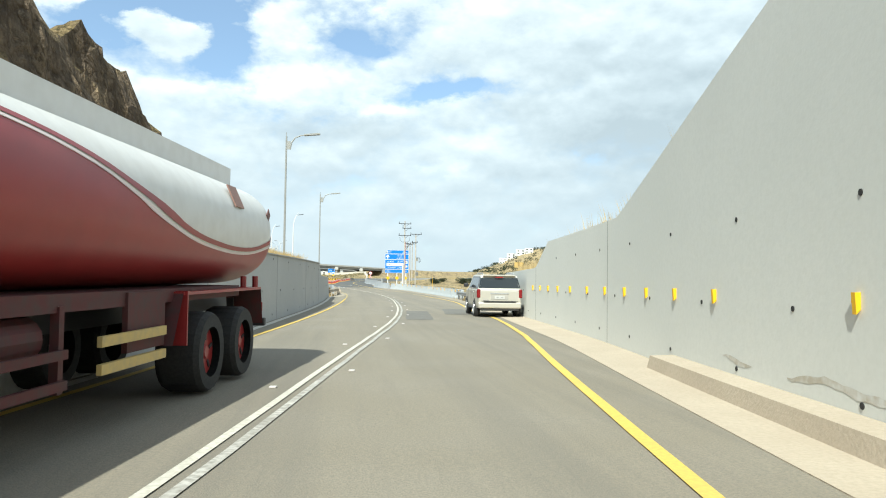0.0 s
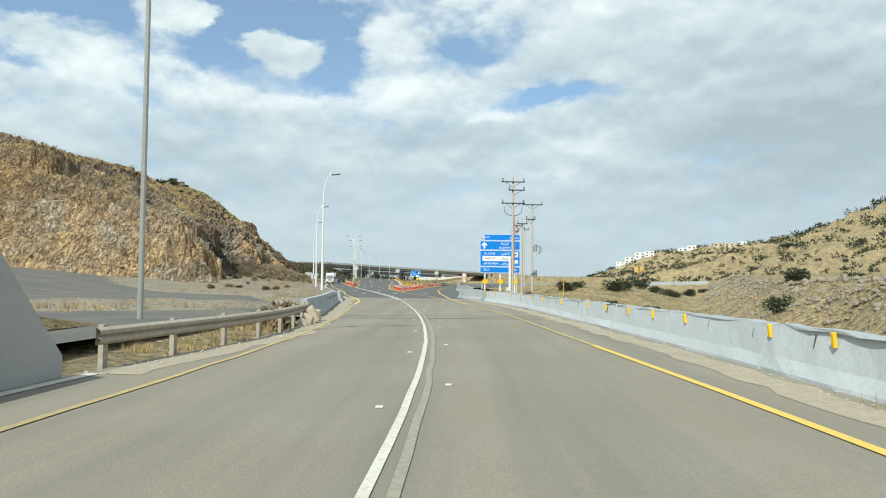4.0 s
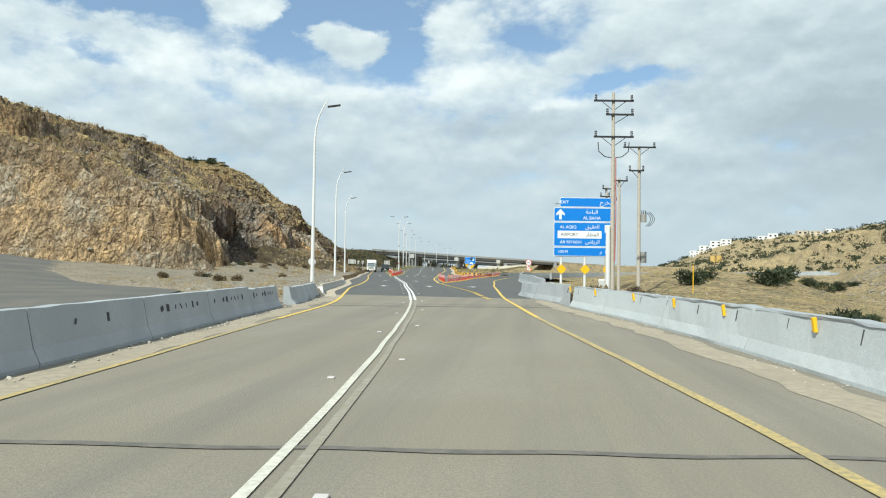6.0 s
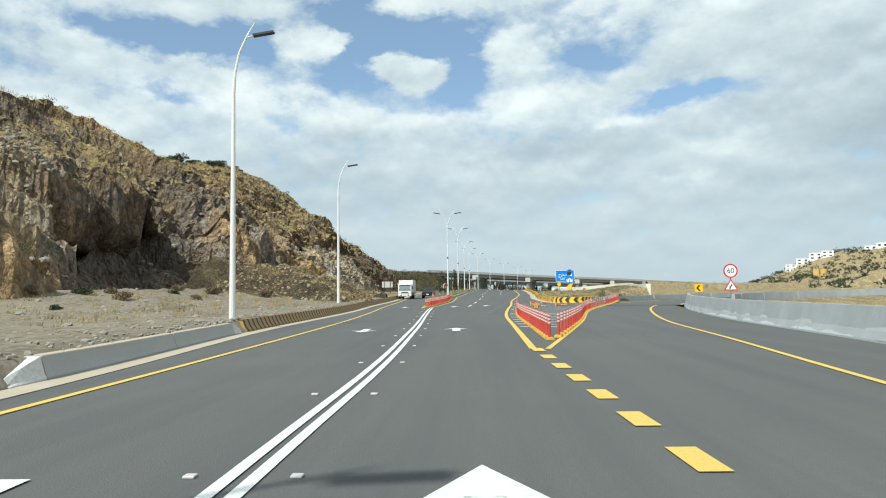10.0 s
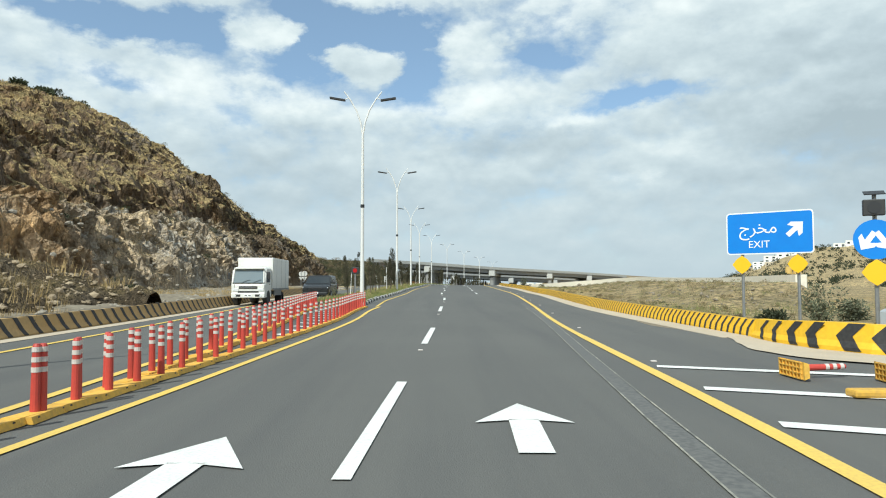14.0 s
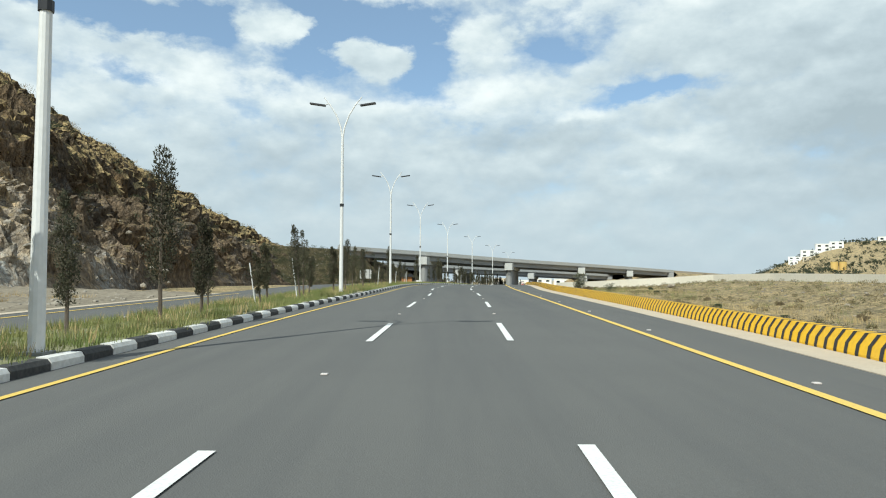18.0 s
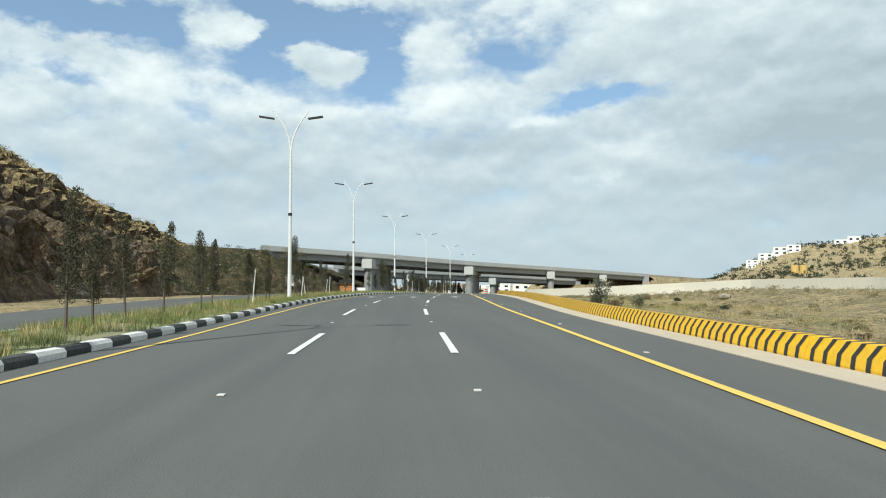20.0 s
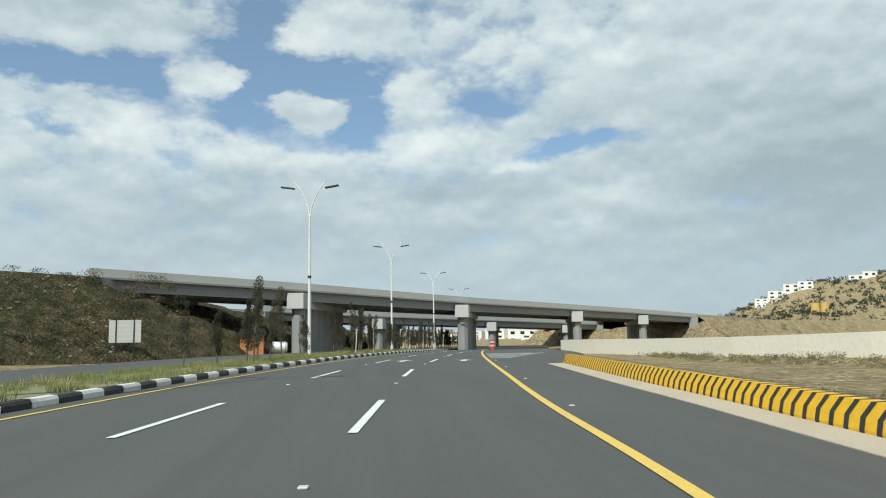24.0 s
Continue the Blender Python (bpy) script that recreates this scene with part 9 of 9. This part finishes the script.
for _ in range(500):
    y = rnd.uniform(45, 200)
    x = right_bar(y) + rnd.uniform(0.6, 30)
    spots.append((x, y, terrain(x, y), rnd.uniform(0.04, 0.16)))
for _ in range(260):
    y = rnd.uniform(216, 372)
    x = yellow_bar(y) + rnd.uniform(0.8, 25)
    spots.append((x, y, terrain(x, y), rnd.uniform(0.03, 0.12)))
for _ in range(2600):
    x, y, z = rnd.choice(bank_spots)
    spots.append((x + rnd.uniform(-0.7, 0.7), y + rnd.uniform(-0.9, 0.9), z, 0.03 + 0.14 * rnd.random() ** 4))
spots.append((-53.6, 347.5, 1.0, 0.55))
RUBBLE = material("grey-brown rubble", (0.27, 0.235, 0.18), 0.95, grain=(3, (0.20, 0.175, 0.135), 0.7), stain=(0.3, (0.36, 0.31, 0.235), 0.6), bump=0.4)
stones(spots, RUBBLE, "field_rocks", "loose stones in the dry field")
spots = []
for _ in range(6500):
    y = 76 + 130 * rnd.random() ** 1.4
    x = fill_foot(y) + rnd.uniform(-1.0, 7.5)
    spots.append((x, y, terrain(x, y), 0.05 + 0.26 * rnd.random() ** 4))
stones(spots, RUBBLE, "fill_rocks", "grey-brown rubble on the stony fill slope")
spots = []
for _ in range(4200):
    u, o = rnd.uniform(-84, -27), -rnd.uniform(1.6, 20)
    p = along(u, o, 0)
    spots.append((p[0], p[1], DECK(max(u, -60)) - 0.9 + (o + 1.5) / 1.5, 0.04 + 0.17 * rnd.random() ** 5))
for _ in range(2200):
    d, o = rnd.uniform(0, 22), rnd.uniform(-12, 12)
    p = along(-26.5 + SKEW * max(o, 0) + d, o, 0)
    spots.append((p[0], p[1], DECK(-26.5) - 2.3 - d / 3.1 - max(0, -o - 1.5) / 1.5 + 0.1, 0.04 + 0.17 * rnd.random() ** 5))
stones(spots, RUBBLE, "embankment_rocks", "grey-brown rocks strewn over the bridge embankment")
PEB = material("pale rubble", (0.45, 0.42, 0.36), 0.95, grain=(9, (0.3, 0.28, 0.24), 0.6))
spots = [(right_bar(y) - rnd.uniform(0.05, 0.6), y, level(y) + 0.01, rnd.uniform(0.008, 0.03)) for y in [rnd.uniform(66, 121) for _ in range(260)]]
spots += [(left_bar(y) + rnd.uniform(0.05, 0.5), y, level(y) + 0.01, rnd.uniform(0.012, 0.05)) for y in [rnd.uniform(68, 121) for _ in range(260)]]
stones(spots, PEB, "shoulder_rubble", "small rubble along the barriers")

# ---- houses and small things ----
def house(x, y, z, w, d, h, floors, rz, mat, label):
    b = thing("house", pose(x, y, z, 0, 0, rz), label, "house", "far houses")
    part("wall", box(bmesh.new(), 0, 0, h / 2 - 1, w, d, h + 2), mat, b)
    part("roof", box(bmesh.new(), 0, 0, h + 0.15, w + 0.3, d + 0.3, 0.5), mat, b)
    n = max(2, int(w / 4.5))
    for f in range(floors):
        for k in range(n):
            part("window", B(-w / 2 + w * (k + 0.5) / n, -d / 2 - 0.02, h * (f + 0.55) / floors, w / n * 0.42, 0.1, h / floors * 0.42), GLASS, b)
    return b


LIME = material("white house render", (0.80, 0.79, 0.76), 0.85, grain=(0.6, (0.70, 0.69, 0.66), 0.5))
SAND = material("sand house render", (0.58, 0.50, 0.38), 0.85, grain=(0.6, (0.5, 0.43, 0.32), 0.5))
for x, y, w, d, h, fl, rz, mat in ((75, 1022, 7, 7, 3.5, 1, -10, LIME), (77, 1031, 11, 8, 5.5, 2, -8, LIME), (86, 1018, 8, 7, 3.5, 1, -4, SAND), (89, 1030, 13, 9, 7.0, 2, -6, LIME), (102, 1029, 13, 9, 7.5, 2, -6, LIME), (114, 1029, 12, 9, 7.0, 2, -6, LIME), (158, 1036, 12, 10, 4.0, 1, -12, LIME), (169, 1036, 11, 10, 5.0, 1, -10, LIME), (196, 1012, 11, 9, 4.5, 1, 4, SAND), (210, 1010, 13, 9, 5, 2, -4, SAND), (226, 1014, 10, 9, 4, 1, 0, LIME)):
    house(x, y, terrain(x, y) - 0.8, w, d, h, fl, rz, mat, "white house on the crest of the far hill" if mat is LIME else "sand-coloured house on the far hill")
rnd = random.Random(77)
for k in range(22):
    x, y = -150 + 5.2 * k + rnd.uniform(-3, 3), rnd.uniform(660, 760)
    house(x, y, -4.5, rnd.uniform(9, 16), 10, rnd.uniform(4.5, 8.0), rnd.choice((2, 2, 3)), rnd.uniform(-12, 12), LIME if k % 3 else SAND, "pale town house seen beyond the bridge")
hut = thing("roadside_hut", pose(-112.6, 419.0, 0.2, 0, 0, 24), "small orange hut with a grey roof under the bridge", "hut")
part("wall", box(bmesh.new(), 0, 0, 1.1, 2.5, 2.2, 2.4), material("orange timber boards", (0.50, 0.22, 0.07), 0.8, grain=(5, (0.38, 0.17, 0.06), 0.6)), hut)
bm = bmesh.new()
prism(bm, [(-1.55, 2.2), (1.55, 2.2), (1.2, 2.9), (-1.2, 2.9)], -1.5, 1.5)
part("roof", bm, DARK, hut)
for k in range(4):
    part("board_joint", B(0, -1.11, 0.5 + 0.45 * k, 2.4, 0.01, 0.03), TRIM_BLACK, hut)
wt = thing("water_tank", pose(-110.3, 421.0, 0.2, 0, 0, 20), "white plastic water tank beside the hut", "tank")
bm = bmesh.new()
tube(bm, (-0.75, 0, 0.75), (0.75, 0, 0.75), 0.62, None, 20)
tube(bm, (-0.95, 0, 0.75), (-0.75, 0, 0.75), 0.45, 0.62, 20)
tube(bm, (0.75, 0, 0.75), (0.95, 0, 0.75), 0.62, 0.45, 20)
part("body", bm, POLE_WHITE, wt)
for s in (-1, 1):
    part("foot", B(s * 0.5, 0, 0.08, 0.15, 0.9, 0.3), STEEL, wt)
barrel = thing("traffic_barrel", pose(-88.2, 440, level(440), 0, 0, 0), "red and white plastic traffic barrel", "barrel")
part("body", T((0, 0, 0), (0, 0, 1.3), 0.36, 0.3, 16), RED, barrel)
for z in (0.5, 0.95):
    part("band", T((0, 0, z), (0, 0, z + 0.2), 0.35, 0.34, 16), SILVER_BAND, barrel)
TANK_OCHRE = material("sand-yellow tank paint", (0.62, 0.42, 0.13), 0.7, grain=(0.8, (0.52, 0.36, 0.13), 0.5))
silo = thing("yellow_tanks", pose(84, 900, terrain(84, 900) - 1), "pair of sand-yellow storage tanks on the far hill", "tank")
for x in (0, 7):
    part("tank", T((x * 0.9, 0, 0), (x * 0.9, 0, 8), 2.8, None, 20), TANK_OCHRE, silo)

# road studs
bm = bmesh.new()
box(bm, 0, 0, 0.010, 0.10, 0.10, 0.024, None, 0.008)
stud_mesh = bpy.data.meshes.new("road_stud")
bm.to_mesh(stud_mesh)
bm.free()
stud_mesh.materials.append(SILVER_BAND)


def stud(f, y, off):
    ob = new("road_stud", stud_mesh)
    ob.matrix_world = on_line(f, y, off, 0.003)
    tagged(ob, "small pale road stud set in the asphalt", "road stud", "road studs")


for k in range(-6, 11):
    stud(lane_a, 285.4 + 13.85 * k + 9.3, 0)
    if k > -2:
        stud(lane_b, 286.4 + 13.75 * k + 9.3, 0)
for k in range(26):
    stud(main_edge, 186 + 8.2 * k, 0.38)
for k in range(16):
    stud(double, 10 + 7.0 * k, -0.42)
    stud(double, 12 + 7.0 * k, 0.42)
    stud(double, 126 + 4.6 * k, -0.45)
    stud(double, 126 + 4.6 * k, 0.45)
